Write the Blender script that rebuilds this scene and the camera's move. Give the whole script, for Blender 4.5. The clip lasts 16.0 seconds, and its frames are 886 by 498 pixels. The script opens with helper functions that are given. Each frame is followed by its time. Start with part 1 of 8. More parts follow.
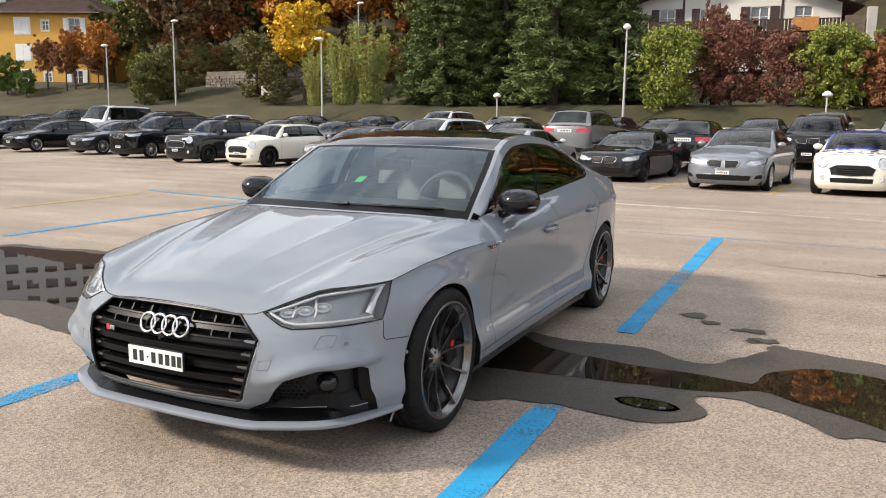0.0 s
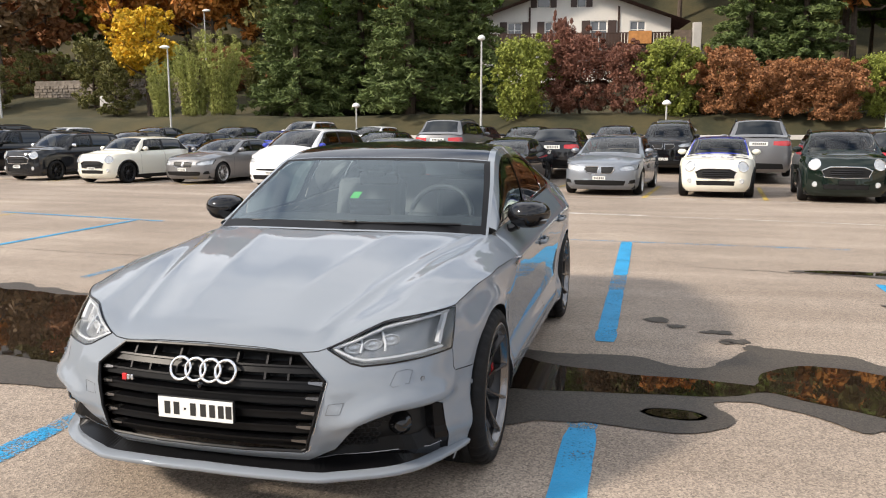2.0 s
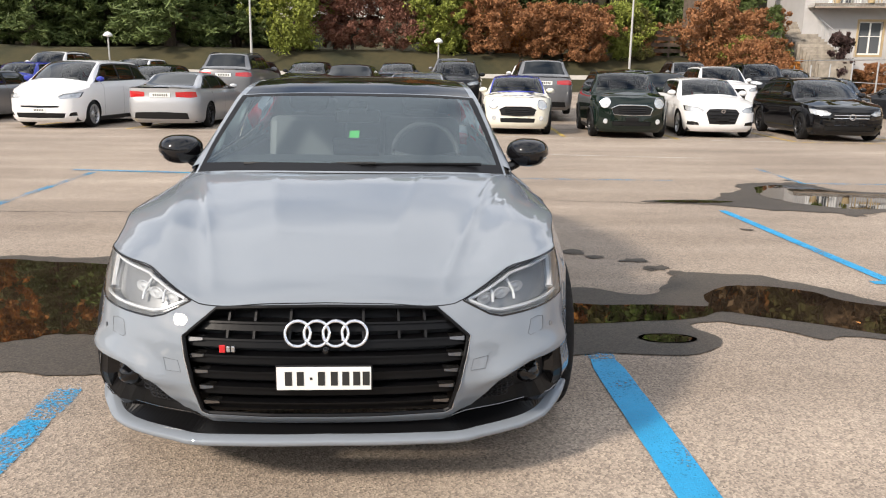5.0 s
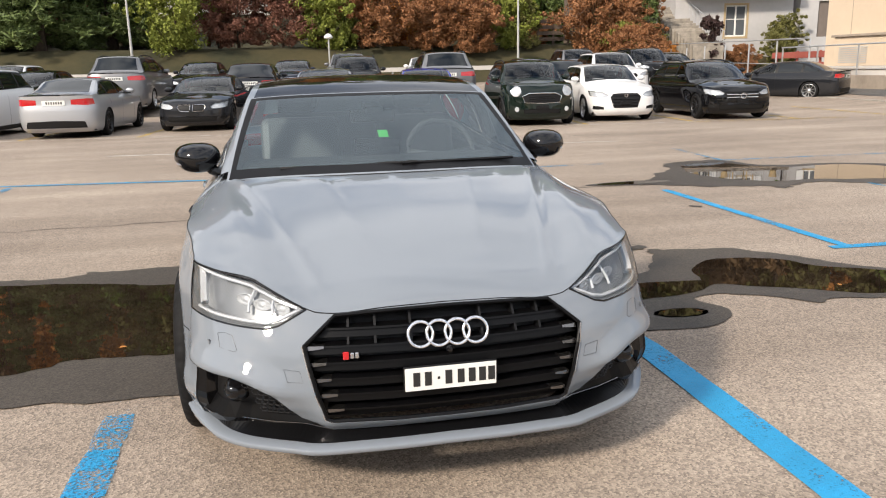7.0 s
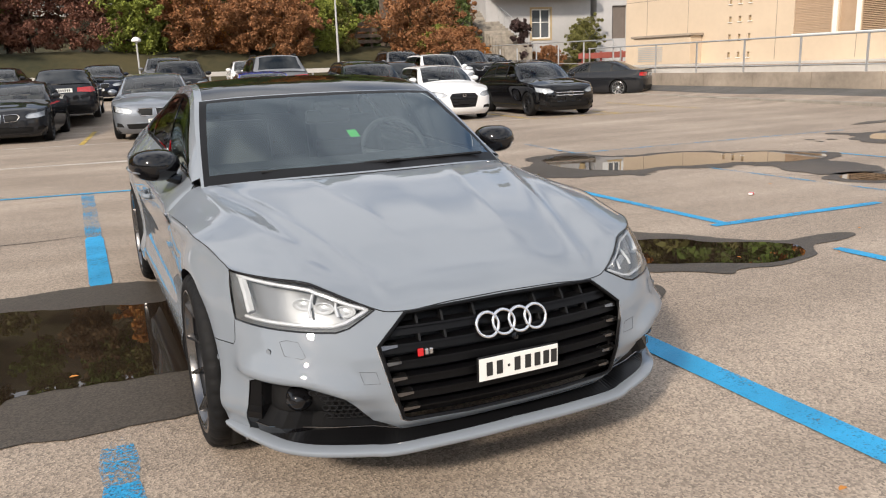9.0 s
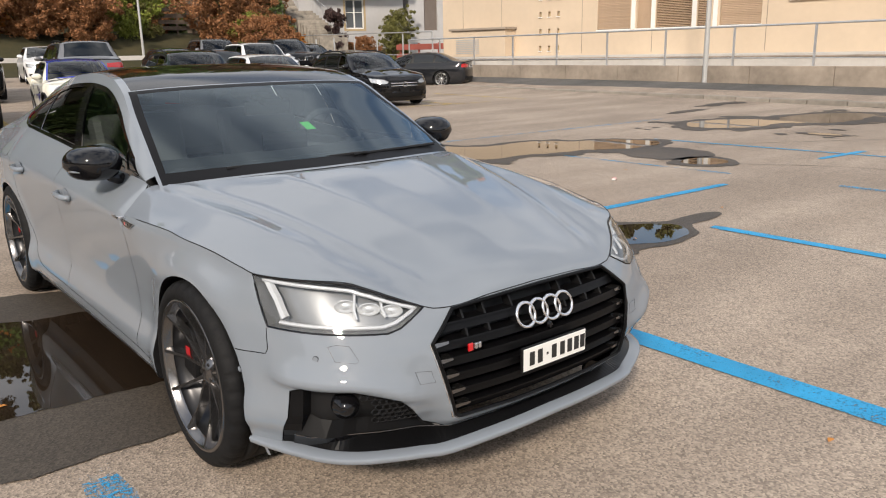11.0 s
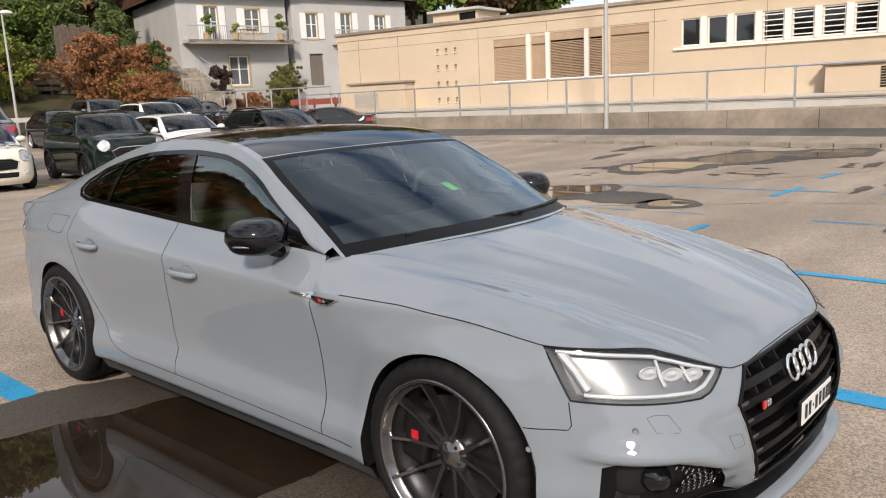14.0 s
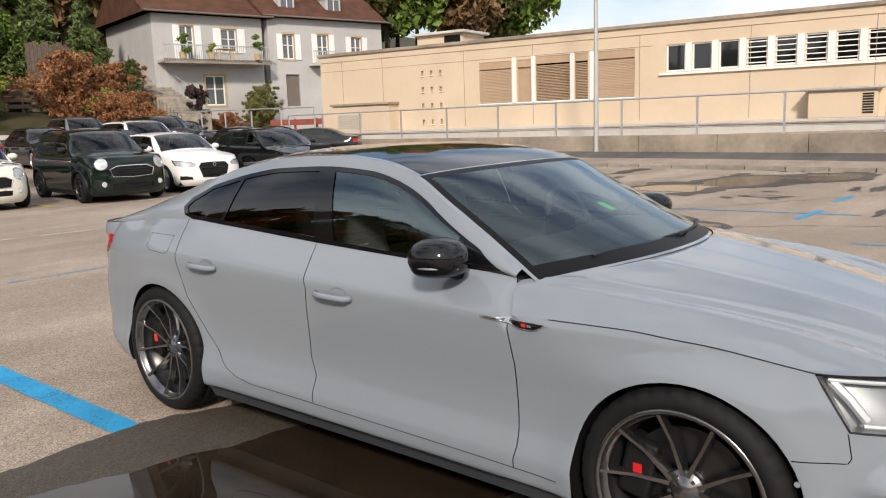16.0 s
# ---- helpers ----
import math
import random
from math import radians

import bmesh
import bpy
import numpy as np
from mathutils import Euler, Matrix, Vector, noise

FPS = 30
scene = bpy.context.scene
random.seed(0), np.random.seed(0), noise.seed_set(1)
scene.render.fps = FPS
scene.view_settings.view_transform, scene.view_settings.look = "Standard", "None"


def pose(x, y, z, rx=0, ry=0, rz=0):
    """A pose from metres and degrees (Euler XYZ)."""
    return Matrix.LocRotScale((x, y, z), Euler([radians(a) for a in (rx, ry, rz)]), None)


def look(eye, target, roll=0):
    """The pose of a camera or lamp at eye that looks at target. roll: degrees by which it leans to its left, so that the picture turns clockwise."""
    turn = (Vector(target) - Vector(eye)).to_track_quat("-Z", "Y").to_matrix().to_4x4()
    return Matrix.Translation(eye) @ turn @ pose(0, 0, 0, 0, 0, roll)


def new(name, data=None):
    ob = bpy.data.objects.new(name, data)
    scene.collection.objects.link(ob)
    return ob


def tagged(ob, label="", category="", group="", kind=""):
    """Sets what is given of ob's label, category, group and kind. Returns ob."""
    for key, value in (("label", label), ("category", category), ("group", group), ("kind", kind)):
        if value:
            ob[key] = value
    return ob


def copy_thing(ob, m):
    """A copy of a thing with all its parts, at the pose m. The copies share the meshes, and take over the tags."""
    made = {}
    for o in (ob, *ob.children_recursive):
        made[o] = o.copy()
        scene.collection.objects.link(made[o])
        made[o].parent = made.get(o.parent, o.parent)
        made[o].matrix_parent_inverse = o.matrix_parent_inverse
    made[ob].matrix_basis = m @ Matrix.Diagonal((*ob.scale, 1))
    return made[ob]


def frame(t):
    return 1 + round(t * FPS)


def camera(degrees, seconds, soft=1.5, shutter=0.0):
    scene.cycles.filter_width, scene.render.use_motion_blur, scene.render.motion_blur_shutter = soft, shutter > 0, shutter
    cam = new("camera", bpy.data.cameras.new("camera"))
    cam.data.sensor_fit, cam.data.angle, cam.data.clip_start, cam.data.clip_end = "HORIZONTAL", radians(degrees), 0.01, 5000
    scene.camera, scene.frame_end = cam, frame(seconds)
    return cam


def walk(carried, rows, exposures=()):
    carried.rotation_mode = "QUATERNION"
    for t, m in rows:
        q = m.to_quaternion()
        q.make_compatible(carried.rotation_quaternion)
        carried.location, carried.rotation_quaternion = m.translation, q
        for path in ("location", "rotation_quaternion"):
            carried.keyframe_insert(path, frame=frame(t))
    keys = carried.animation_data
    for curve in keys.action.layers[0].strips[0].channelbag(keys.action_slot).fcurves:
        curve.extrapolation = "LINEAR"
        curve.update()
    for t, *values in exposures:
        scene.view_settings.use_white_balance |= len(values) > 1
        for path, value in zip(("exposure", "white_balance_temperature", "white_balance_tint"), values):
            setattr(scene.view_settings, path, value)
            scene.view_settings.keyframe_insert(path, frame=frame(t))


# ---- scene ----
cam = camera(59.6, 16.0, 1.1)
PATH = [
    (0, (2.384, -3.117, 1.401), (1.526, -1.337, 1.087), 0.7),
    (0.5, (2.169, -3.1, 1.409), (1.335, -1.307, 1.11), 1.6),
    (1, (1.939, -3.154, 1.408), (1.219, -1.31, 1.125), 1.4),
    (1.5, (1.72, -3.209, 1.406), (1.1, -1.334, 1.089), 1.1),
    (2, (1.51, -3.185, 1.402), (1.007, -1.271, 1.115), 0.0),
    (2.5, (1.298, -3.183, 1.396), (0.899, -1.244, 1.118), 0.6),
    (3, (1.053, -3.244, 1.404), (0.776, -1.287, 1.103), -1.4),
    (3.5, (0.845, -3.257, 1.385), (0.57, -1.302, 1.061), -0.1),
    (3.7, (0.756, -3.229, 1.383), (0.487, -1.278, 1.033), 0.1),
    (3.9, (0.678, -3.196, 1.382), (0.486, -1.241, 1.005), 4.3),
    (4, (0.637, -3.184, 1.38), (0.424, -1.236, 0.983), 1.0),
    (4.5, (0.456, -3.166, 1.37), (0.365, -1.211, 0.958), 2.3),
    (4.7, (0.366, -3.174, 1.377), (0.362, -1.222, 0.943), 1.8),
    (6.8, (-0.394, -3.122, 1.398), (-0.038, -1.206, 0.948), -1.0),
    (7, (-0.469, -3.121, 1.4), (-0.089, -1.211, 0.945), -1.3),
    (7.5, (-0.636, -3.06, 1.378), (-0.182, -1.163, 0.932), -0.9),
    (8, (-0.799, -2.977, 1.381), (-0.238, -1.117, 0.909), 0.0),
    (8.5, (-0.997, -2.951, 1.389), (-0.281, -1.135, 0.951), -1.7),
    (9, (-1.213, -2.924, 1.399), (-0.397, -1.157, 0.938), -2.0),
    (9.5, (-1.365, -2.786, 1.382), (-0.464, -1.064, 0.913), -0.8),
    (9.7, (-1.41, -2.738, 1.389), (-0.454, -1.052, 0.896), -1.0),
    (11.8, (-2.039, -2.337, 1.429), (-0.754, -0.873, 0.974), -0.6),
    (12, (-2.092, -2.277, 1.435), (-0.802, -0.81, 1.004), -0.6),
    (12.5, (-2.272, -2.112, 1.461), (-0.912, -0.703, 1.055), -2.7),
    (13, (-2.426, -1.947, 1.484), (-1.052, -0.54, 1.119), -3.5),
    (13.5, (-2.487, -1.739, 1.486), (-1.084, -0.366, 1.106), -3.8),
    (14, (-2.597, -1.587, 1.478), (-1.142, -0.268, 1.098), -2.6),
    (14.5, (-2.764, -1.44, 1.497), (-1.254, -0.185, 1.115), -3.8),
    (15, (-2.86, -1.279, 1.482), (-1.337, -0.039, 1.108), -3.2),
    (15.5, (-2.915, -1.067, 1.492), (-1.407, 0.196, 1.126), -3.3),
    (16, (-3.024, -0.864, 1.483), (-1.503, 0.393, 1.155), -2.0),
]
walk(cam, [(t, look(eye, target, roll)) for t, eye, target, roll in PATH], [(0.0, 0.74), (4.5, 0.71), (8.0, 0.54), (12.0, 0.31), (16.0, 0.33)])

# ---- world, sun ----
SUN_AZ, SUN_EL = radians(232), radians(33)          # compass bearing of the sun (from +y towards +x), its height
world = bpy.data.worlds.new("sky")
scene.world = world
world.use_nodes = True
wn, wl = world.node_tree.nodes, world.node_tree.links
for nd in list(wn):
    wn.remove(nd)
w_out, w_bg, w_sky = wn.new("ShaderNodeOutputWorld"), wn.new("ShaderNodeBackground"), wn.new("ShaderNodeTexSky")
w_sky.sky_type, w_sky.sun_disc = "NISHITA", False
w_sky.sun_elevation, w_sky.sun_rotation = SUN_EL, SUN_AZ
w_sky.air_density, w_sky.dust_density = 1.0, 2.0
# broken cloud over the whole sky
w_tc, w_map, w_noise, w_ramp, w_mix = (wn.new(k) for k in ("ShaderNodeTexCoord", "ShaderNodeMapping", "ShaderNodeTexNoise", "ShaderNodeValToRGB", "ShaderNodeMix"))
w_mix.data_type = "RGBA"
w_map.inputs["Scale"].default_value = (1.6, 1.6, 4.5)
w_noise.inputs["Scale"].default_value, w_noise.inputs["Detail"].default_value = 1.5, 7
w_ramp.color_ramp.elements[0].position, w_ramp.color_ramp.elements[1].position = 0.34, 0.58
wl.new(w_tc.outputs["Generated"], w_map.inputs["Vector"])
wl.new(w_map.outputs["Vector"], w_noise.inputs["Vector"])
wl.new(w_noise.outputs["Fac"], w_ramp.inputs["Fac"])
wl.new(w_ramp.outputs["Color"], w_mix.inputs["Factor"])
wl.new(w_sky.outputs["Color"], w_mix.inputs["A"])
w_mix.inputs["B"].default_value = (7.6, 7.7, 8.0, 1)
wl.new(w_mix.outputs["Result"], w_bg.inputs["Color"])
w_bg.inputs["Strength"].default_value = 0.112
wl.new(w_bg.outputs["Background"], w_out.inputs["Surface"])

sun = new("sun", bpy.data.lights.new("sun", "SUN"))
sun.data.energy, sun.data.angle, sun.data.color = 3.0, radians(6), (1.0, 0.885, 0.755)
_d = Vector((math.sin(SUN_AZ) * math.cos(SUN_EL), math.cos(SUN_AZ) * math.cos(SUN_EL), math.sin(SUN_EL)))
sun.matrix_world = look(_d * 60, (0, 0, 0))

# ---- materials ----
def material(name, color=(0.5, 0.5, 0.5), rough=0.5, metal=0.0, vary=0.0, scale=8.0, bump=0.0, bscale=60.0, coat=0.0,
             color2=None, spec=0.5, island=0.0, rand=0.0, transmission=0.0, emit=0.0):
    """A procedural surface: base colour varied at two scales, with fine relief."""
    m = bpy.data.materials.new(name)
    m.use_nodes = True
    n, l = m.node_tree.nodes, m.node_tree.links
    b = n["Principled BSDF"]
    b.inputs["Base Color"].default_value = (*color, 1)
    b.inputs["Roughness"].default_value, b.inputs["Metallic"].default_value = rough, metal
    b.inputs["Coat Weight"].default_value, b.inputs["Coat Roughness"].default_value = coat, 0.03
    b.inputs["Specular IOR Level"].default_value = spec
    b.inputs["Transmission Weight"].default_value = transmission
    if emit:
        b.inputs["Emission Color"].default_value, b.inputs["Emission Strength"].default_value = (*color, 1), emit
    tc = n.new("ShaderNodeTexCoord")
    col = None
    if vary or color2:
        n1, n2 = n.new("ShaderNodeTexNoise"), n.new("ShaderNodeTexNoise")
        n1.inputs["Scale"].default_value, n2.inputs["Scale"].default_value = scale, scale * 9
        n1.inputs["Detail"].default_value = n2.inputs["Detail"].default_value = 5
        l.new(tc.outputs["Object"], n1.inputs["Vector"])
        l.new(tc.outputs["Object"], n2.inputs["Vector"])
        add = n.new("ShaderNodeMath")
        add.operation = "MULTIPLY_ADD"
        add.inputs[1].default_value = 0.35
        l.new(n2.outputs["Fac"], add.inputs[0])
        l.new(n1.outputs["Fac"], add.inputs[2])
        ramp = n.new("ShaderNodeValToRGB")
        ramp.color_ramp.elements[0].position, ramp.color_ramp.elements[1].position = 0.45, 0.95
        c2 = color2 or tuple(min(1, c * (1 + vary)) for c in color)
        c1 = color if color2 else tuple(c * (1 - vary) for c in color)
        ramp.color_ramp.elements[0].color, ramp.color_ramp.elements[1].color = (*c1, 1), (*c2, 1)
        l.new(add.outputs[0], ramp.inputs["Fac"])
        col = ramp.outputs["Color"]
    for kind, amount in (("ShaderNodeNewGeometry", island), ("ShaderNodeObjectInfo", rand)):
        if amount:
            gi, mr, hs = n.new(kind), n.new("ShaderNodeMapRange"), n.new("ShaderNodeHueSaturation")
            l.new(gi.outputs["Random Per Island" if island and kind == "ShaderNodeNewGeometry" else "Random"], mr.inputs["Value"])
            mr.inputs["To Min"].default_value, mr.inputs["To Max"].default_value = 1 - amount, 1 + amount
            l.new(mr.outputs["Result"], hs.inputs["Value"])
            if col:
                l.new(col, hs.inputs["Color"])
            else:
                hs.inputs["Color"].default_value = (*color, 1)
            col = hs.outputs["Color"]
    if col:
        l.new(col, b.inputs["Base Color"])
    if bump:
        nb, bp = n.new("ShaderNodeTexNoise"), n.new("ShaderNodeBump")
        nb.inputs["Scale"].default_value, nb.inputs["Detail"].default_value = bscale, 4
        l.new(tc.outputs["Object"], nb.inputs["Vector"])
        l.new(nb.outputs["Fac"], bp.inputs["Height"])
        bp.inputs["Strength"].default_value, bp.inputs["Distance"].default_value = bump, 0.02
        l.new(bp.outputs["Normal"], b.inputs["Normal"])
    return m


def asphalt_material(name, dark, light, damp=0.0):
    """Worn aggregate asphalt: stones, patches and long stains."""
    m = bpy.data.materials.new(name)
    m.use_nodes = True
    n, l = m.node_tree.nodes, m.node_tree.links
    b = n["Principled BSDF"]
    tc = n.new("ShaderNodeTexCoord")
    big, mid, st, vor = (n.new(k) for k in ("ShaderNodeTexNoise", "ShaderNodeTexNoise", "ShaderNodeTexNoise", "ShaderNodeTexVoronoi"))
    mp = n.new("ShaderNodeMapping")
    mp.inputs["Scale"].default_value = (0.25, 1.4, 1)
    mp.inputs["Rotation"].default_value = (0, 0, -0.1)
    l.new(tc.outputs["Object"], mp.inputs["Vector"])
    for nd, s, d in ((big, 0.35, 6), (mid, 5, 8), (st, 0.8, 7)):
        nd.inputs["Scale"].default_value, nd.inputs["Detail"].default_value = s, d
        l.new((mp if nd is st else tc).outputs["Vector" if nd is st else "Object"], nd.inputs["Vector"])
    vor.inputs["Scale"].default_value = 120
    l.new(tc.outputs["Object"], vor.inputs["Vector"])

    def mix(kind, fac, a, bb):
        x = n.new("ShaderNodeMix")
        x.data_type, x.blend_type = "RGBA", kind
        for key, v in (("Factor", fac), ("A", a), ("B", bb)):
            if isinstance(v, (float, tuple)):
                x.inputs[key].default_value = v
            else:
                l.new(v, x.inputs[key])
        return x.outputs["Result"]

    def ramp(src, lo, hi):
        r = n.new("ShaderNodeMapRange")
        l.new(src, r.inputs["Value"])
        r.inputs["From Min"].default_value, r.inputs["From Max"].default_value = lo, hi
        return r.outputs["Result"]
    c = mix("MIX", ramp(big.outputs["Fac"], 0.35, 0.68), (*dark, 1), (*light, 1))
    c = mix("MULTIPLY", ramp(st.outputs["Fac"], 0.72, 0.42), c, (0.74, 0.73, 0.72, 1))
    c = mix("MULTIPLY", 0.5, c, mix("MIX", mid.outputs["Fac"], (0.72, 0.72, 0.73, 1), (1.25, 1.22, 1.18, 1)))
    c = mix("OVERLAY", 0.75, c, mix("MIX", ramp(vor.outputs["Color"], 0.0, 1.0), (0.14, 0.14, 0.14, 1), (0.88, 0.86, 0.82, 1)))
    l.new(c, b.inputs["Base Color"])
    bp = n.new("ShaderNodeBump")
    bp.inputs["Strength"].default_value, bp.inputs["Distance"].default_value = 0.5 if not damp else 0.2, 0.004
    l.new(vor.outputs["Distance"], bp.inputs["Height"])
    l.new(bp.outputs["Normal"], b.inputs["Normal"])
    b.inputs["Roughness"].default_value = 0.75 - damp * 0.5
    b.inputs["Specular IOR Level"].default_value = 0.35
    return m


M = {}
M["asphalt"] = asphalt_material("asphalt", (0.325, 0.270, 0.224), (0.435, 0.368, 0.308))
M["damp"] = asphalt_material("damp_asphalt", (0.06, 0.052, 0.045), (0.10, 0.085, 0.07), damp=0.3)
M["road"] = asphalt_material("road_asphalt", (0.10, 0.10, 0.10), (0.15, 0.145, 0.14))
M["water"] = material("puddle_water", (0.022, 0.015, 0.010), 0.012, vary=0.5, scale=3, spec=0.42, bump=0.01, bscale=3)


def worn_paint(name, color, wear):
    """Road paint that has worn away in specks and patches; the asphalt shows through."""
    m = material(name, color, 0.6, vary=0.16, scale=3.0, bump=0.25, bscale=110)
    n, l = m.node_tree.nodes, m.node_tree.links
    tc, n1, n2, mr, ad, tr, mx = (n.new(k) for k in ("ShaderNodeTexCoord", "ShaderNodeTexNoise", "ShaderNodeTexNoise", "ShaderNodeMapRange", "ShaderNodeMath", "ShaderNodeBsdfTransparent", "ShaderNodeMixShader"))
    n1.inputs["Scale"].default_value, n1.inputs["Detail"].default_value = 85, 4
    n2.inputs["Scale"].default_value, n2.inputs["Detail"].default_value = 2.3, 6
    l.new(tc.outputs["Object"], n1.inputs["Vector"])
    l.new(tc.outputs["Object"], n2.inputs["Vector"])
    ad.operation = "MULTIPLY_ADD"
    ad.inputs[1].default_value = 0.7
    l.new(n2.outputs["Fac"], ad.inputs[0])
    l.new(n1.outputs["Fac"], ad.inputs[2])
    mr.inputs["From Min"].default_value, mr.inputs["From Max"].default_value = 0.50 + wear, 0.74 + wear
    l.new(ad.outputs[0], mr.inputs["Value"])
    l.new(mr.outputs["Result"], mx.inputs["Fac"])
    l.new(tr.outputs["BSDF"], mx.inputs[1])
    l.new(n["Principled BSDF"].outputs["BSDF"], mx.inputs[2])
    l.new(mx.outputs["Shader"], n["Material Output"].inputs["Surface"])
    return m


M["blue"] = worn_paint("blue_line_paint", (0.016, 0.29, 0.56), 0.05)
M["blue_worn"] = worn_paint("worn_blue_line_paint", (0.02, 0.29, 0.55), 0.28)
M["blue_mid"] = worn_paint("rubbed_blue_line_paint", (0.018, 0.29, 0.56), 0.16)
M["blue_specks"] = worn_paint("speckled_blue_line_paint", (0.02, 0.29, 0.55), 0.44)
M["yellow_line"] = worn_paint("worn_yellow_paint", (0.55, 0.38, 0.06), 0.16)
M["white_line"] = worn_paint("worn_white_paint", (0.62, 0.58, 0.52), 0.16)
M["concrete"] = material("weathered_concrete", (0.30, 0.25, 0.20), 0.9, vary=0.35, scale=0.7, bump=0.4, bscale=25)
M["kerbstone"] = material("kerb_stone", (0.30, 0.27, 0.23), 0.9, vary=0.35, scale=2, bump=0.4, rand=0.15)
M["pale_conc"] = material("pale_concrete", (0.50, 0.48, 0.45), 0.85, vary=0.15, scale=0.6, bump=0.1)
M["galv"] = material("galvanised_steel", (0.52, 0.53, 0.54), 0.45, 0.6, vary=0.12, scale=3)
M["lamp_post"] = material("painted_lamp_post", (0.44, 0.44, 0.43), 0.5, 0.2, vary=0.08, scale=2)
M["lamp_glass"] = material("opal_lamp_cover", (0.85, 0.85, 0.84), 0.3)
M["render_beige"] = material("beige_panel_render", (0.60, 0.485, 0.36), 0.85, vary=0.07, scale=0.5, bump=0.08, bscale=90)
M["trim_white"] = material("white_window_paint", (0.80, 0.78, 0.74), 0.5, vary=0.04, scale=3)
M["blind"] = material("brown_roller_slat", (0.42, 0.30, 0.20), 0.6, vary=0.1, scale=2, rand=0.06)
M["dark_glass"] = material("dark_window_glass", (0.012, 0.014, 0.015), 0.04, spec=0.8)
M["far_glass"] = material("house_window_glass", (0.10, 0.11, 0.12), 0.06, spec=0.8)
M["white_wall"] = material("white_house_render", (0.46, 0.45, 0.445), 0.9, vary=0.10, scale=0.4, bump=0.1, bscale=30)
M["chalet_wall"] = material("cream_chalet_render", (0.70, 0.67, 0.62), 0.9, vary=0.07, scale=0.5)
M["step_stone"] = material("weathered_step_stone", (0.27, 0.24, 0.20), 0.9, vary=0.35, scale=3, bump=0.4, rand=0.15)
M["yellow_wall"] = material("ochre_house_render", (0.64, 0.36, 0.075), 0.9, vary=0.07, scale=0.3)
M["block_wall"] = material("pale_block_render", (0.62, 0.60, 0.57), 0.9, vary=0.06, scale=0.3)
M["green_wall"] = material("pale_green_render", (0.50, 0.66, 0.32), 0.9, vary=0.06, scale=0.3)
M["roof_tile"] = material("brown_roof_tile", (0.19, 0.088, 0.055), 0.85, vary=0.3, scale=1.2, bump=0.6, bscale=9)
M["roof_dark"] = material("dark_brown_roof_tile", (0.09, 0.05, 0.04), 0.85, vary=0.3, scale=1.2, bump=0.6, bscale=9)
M["stone_trim"] = material("ochre_stone_surround", (0.46, 0.35, 0.20), 0.85, vary=0.12, scale=3)
M["dark_wood"] = material("dark_stained_timber", (0.055, 0.028, 0.018), 0.7, vary=0.3, scale=3)
M["shutter_white"] = material("white_shutter_paint", (0.78, 0.78, 0.77), 0.55, vary=0.05, scale=3)
M["shutter_dark"] = material("dark_brown_shutter_paint", (0.055, 0.032, 0.025), 0.6, vary=0.15, scale=3)
M["grey_door"] = material("grey_brown_door", (0.16, 0.13, 0.11), 0.6, vary=0.1, scale=3)
M["rust_cloth"] = material("orange_cloth", (0.48, 0.22, 0.07), 0.9, vary=0.2, scale=4)
M["red_steel"] = material("faded_red_paint", (0.32, 0.085, 0.065), 0.6, vary=0.15, scale=1)
M["dry_stone"] = material("dry_stone_wall", (0.20, 0.17, 0.14), 0.95, vary=0.5, scale=3, bump=0.9, bscale=8, rand=0.25)
M["old_timber"] = material("weathered_timber", (0.14, 0.105, 0.08), 0.85, vary=0.3, scale=4, bump=0.2)
M["bark"] = material("bark", (0.075, 0.055, 0.04), 0.95, vary=0.35, scale=6, bump=0.6, bscale=30)
# both grass tones are darkened to hold the shade under the trees
M["grass"] = material("shaded_rough_autumn_grass", (0.024, 0.026, 0.010), 0.95, color2=(0.075, 0.060, 0.024), scale=0.35, bump=0.8, bscale=12)


def leaf(name, c, v=0.35):
    m = material(name, c, 0.6, island=v, spec=0.25)
    b = m.node_tree.nodes["Principled BSDF"]
    b.inputs["Subsurface Weight"].default_value = 0.0
    return m


for key, c in dict(fir=(0.10, 0.135, 0.042), green=(0.12, 0.18, 0.035), yellow=(0.66, 0.43, 0.035), lime=(0.21, 0.24, 0.045),
                   rust=(0.27, 0.125, 0.055), maroon=(0.19, 0.085, 0.058), orange=(0.47, 0.20, 0.045), olive=(0.15, 0.145, 0.045), bamboo=(0.29, 0.31, 0.085),
                   brown=(0.17, 0.105, 0.05), purple=(0.055, 0.034, 0.032), grey=(0.10, 0.09, 0.07)).items():
    M["leaf_" + key] = leaf(key + "_foliage", c)
# vehicles
M["tyre"] = material("tyre_rubber", (0.008, 0.008, 0.0085), 0.7, vary=0.2, scale=20, bump=0.08, bscale=120, spec=0.22)
M["rim_silver"] = material("silver_alloy", (0.55, 0.55, 0.56), 0.3, 0.9)
M["rim_black"] = material("black_alloy", (0.03, 0.03, 0.032), 0.3, 0.6)
M["black_trim"] = material("black_plastic_trim", (0.007, 0.007, 0.0075), 0.5, spec=0.3, bump=0.05, bscale=300)
M["gloss_black"] = material("gloss_black", (0.006, 0.006, 0.007), 0.06)
M["chrome"] = material("chrome", (0.82, 0.82, 0.83), 0.08, 1.0)
M["lens"] = material("clear_headlamp", (0.62, 0.64, 0.66), 0.12, 0.35, coat=1.0, vary=0.3, scale=14)
M["tail"] = material("red_tail_lamp", (0.45, 0.012, 0.015), 0.12, coat=1.0)
M["plate"] = material("white_plate", (0.78, 0.78, 0.75), 0.4)
M["plate_ink"] = material("plate_ink", (0.02, 0.02, 0.02), 0.5)
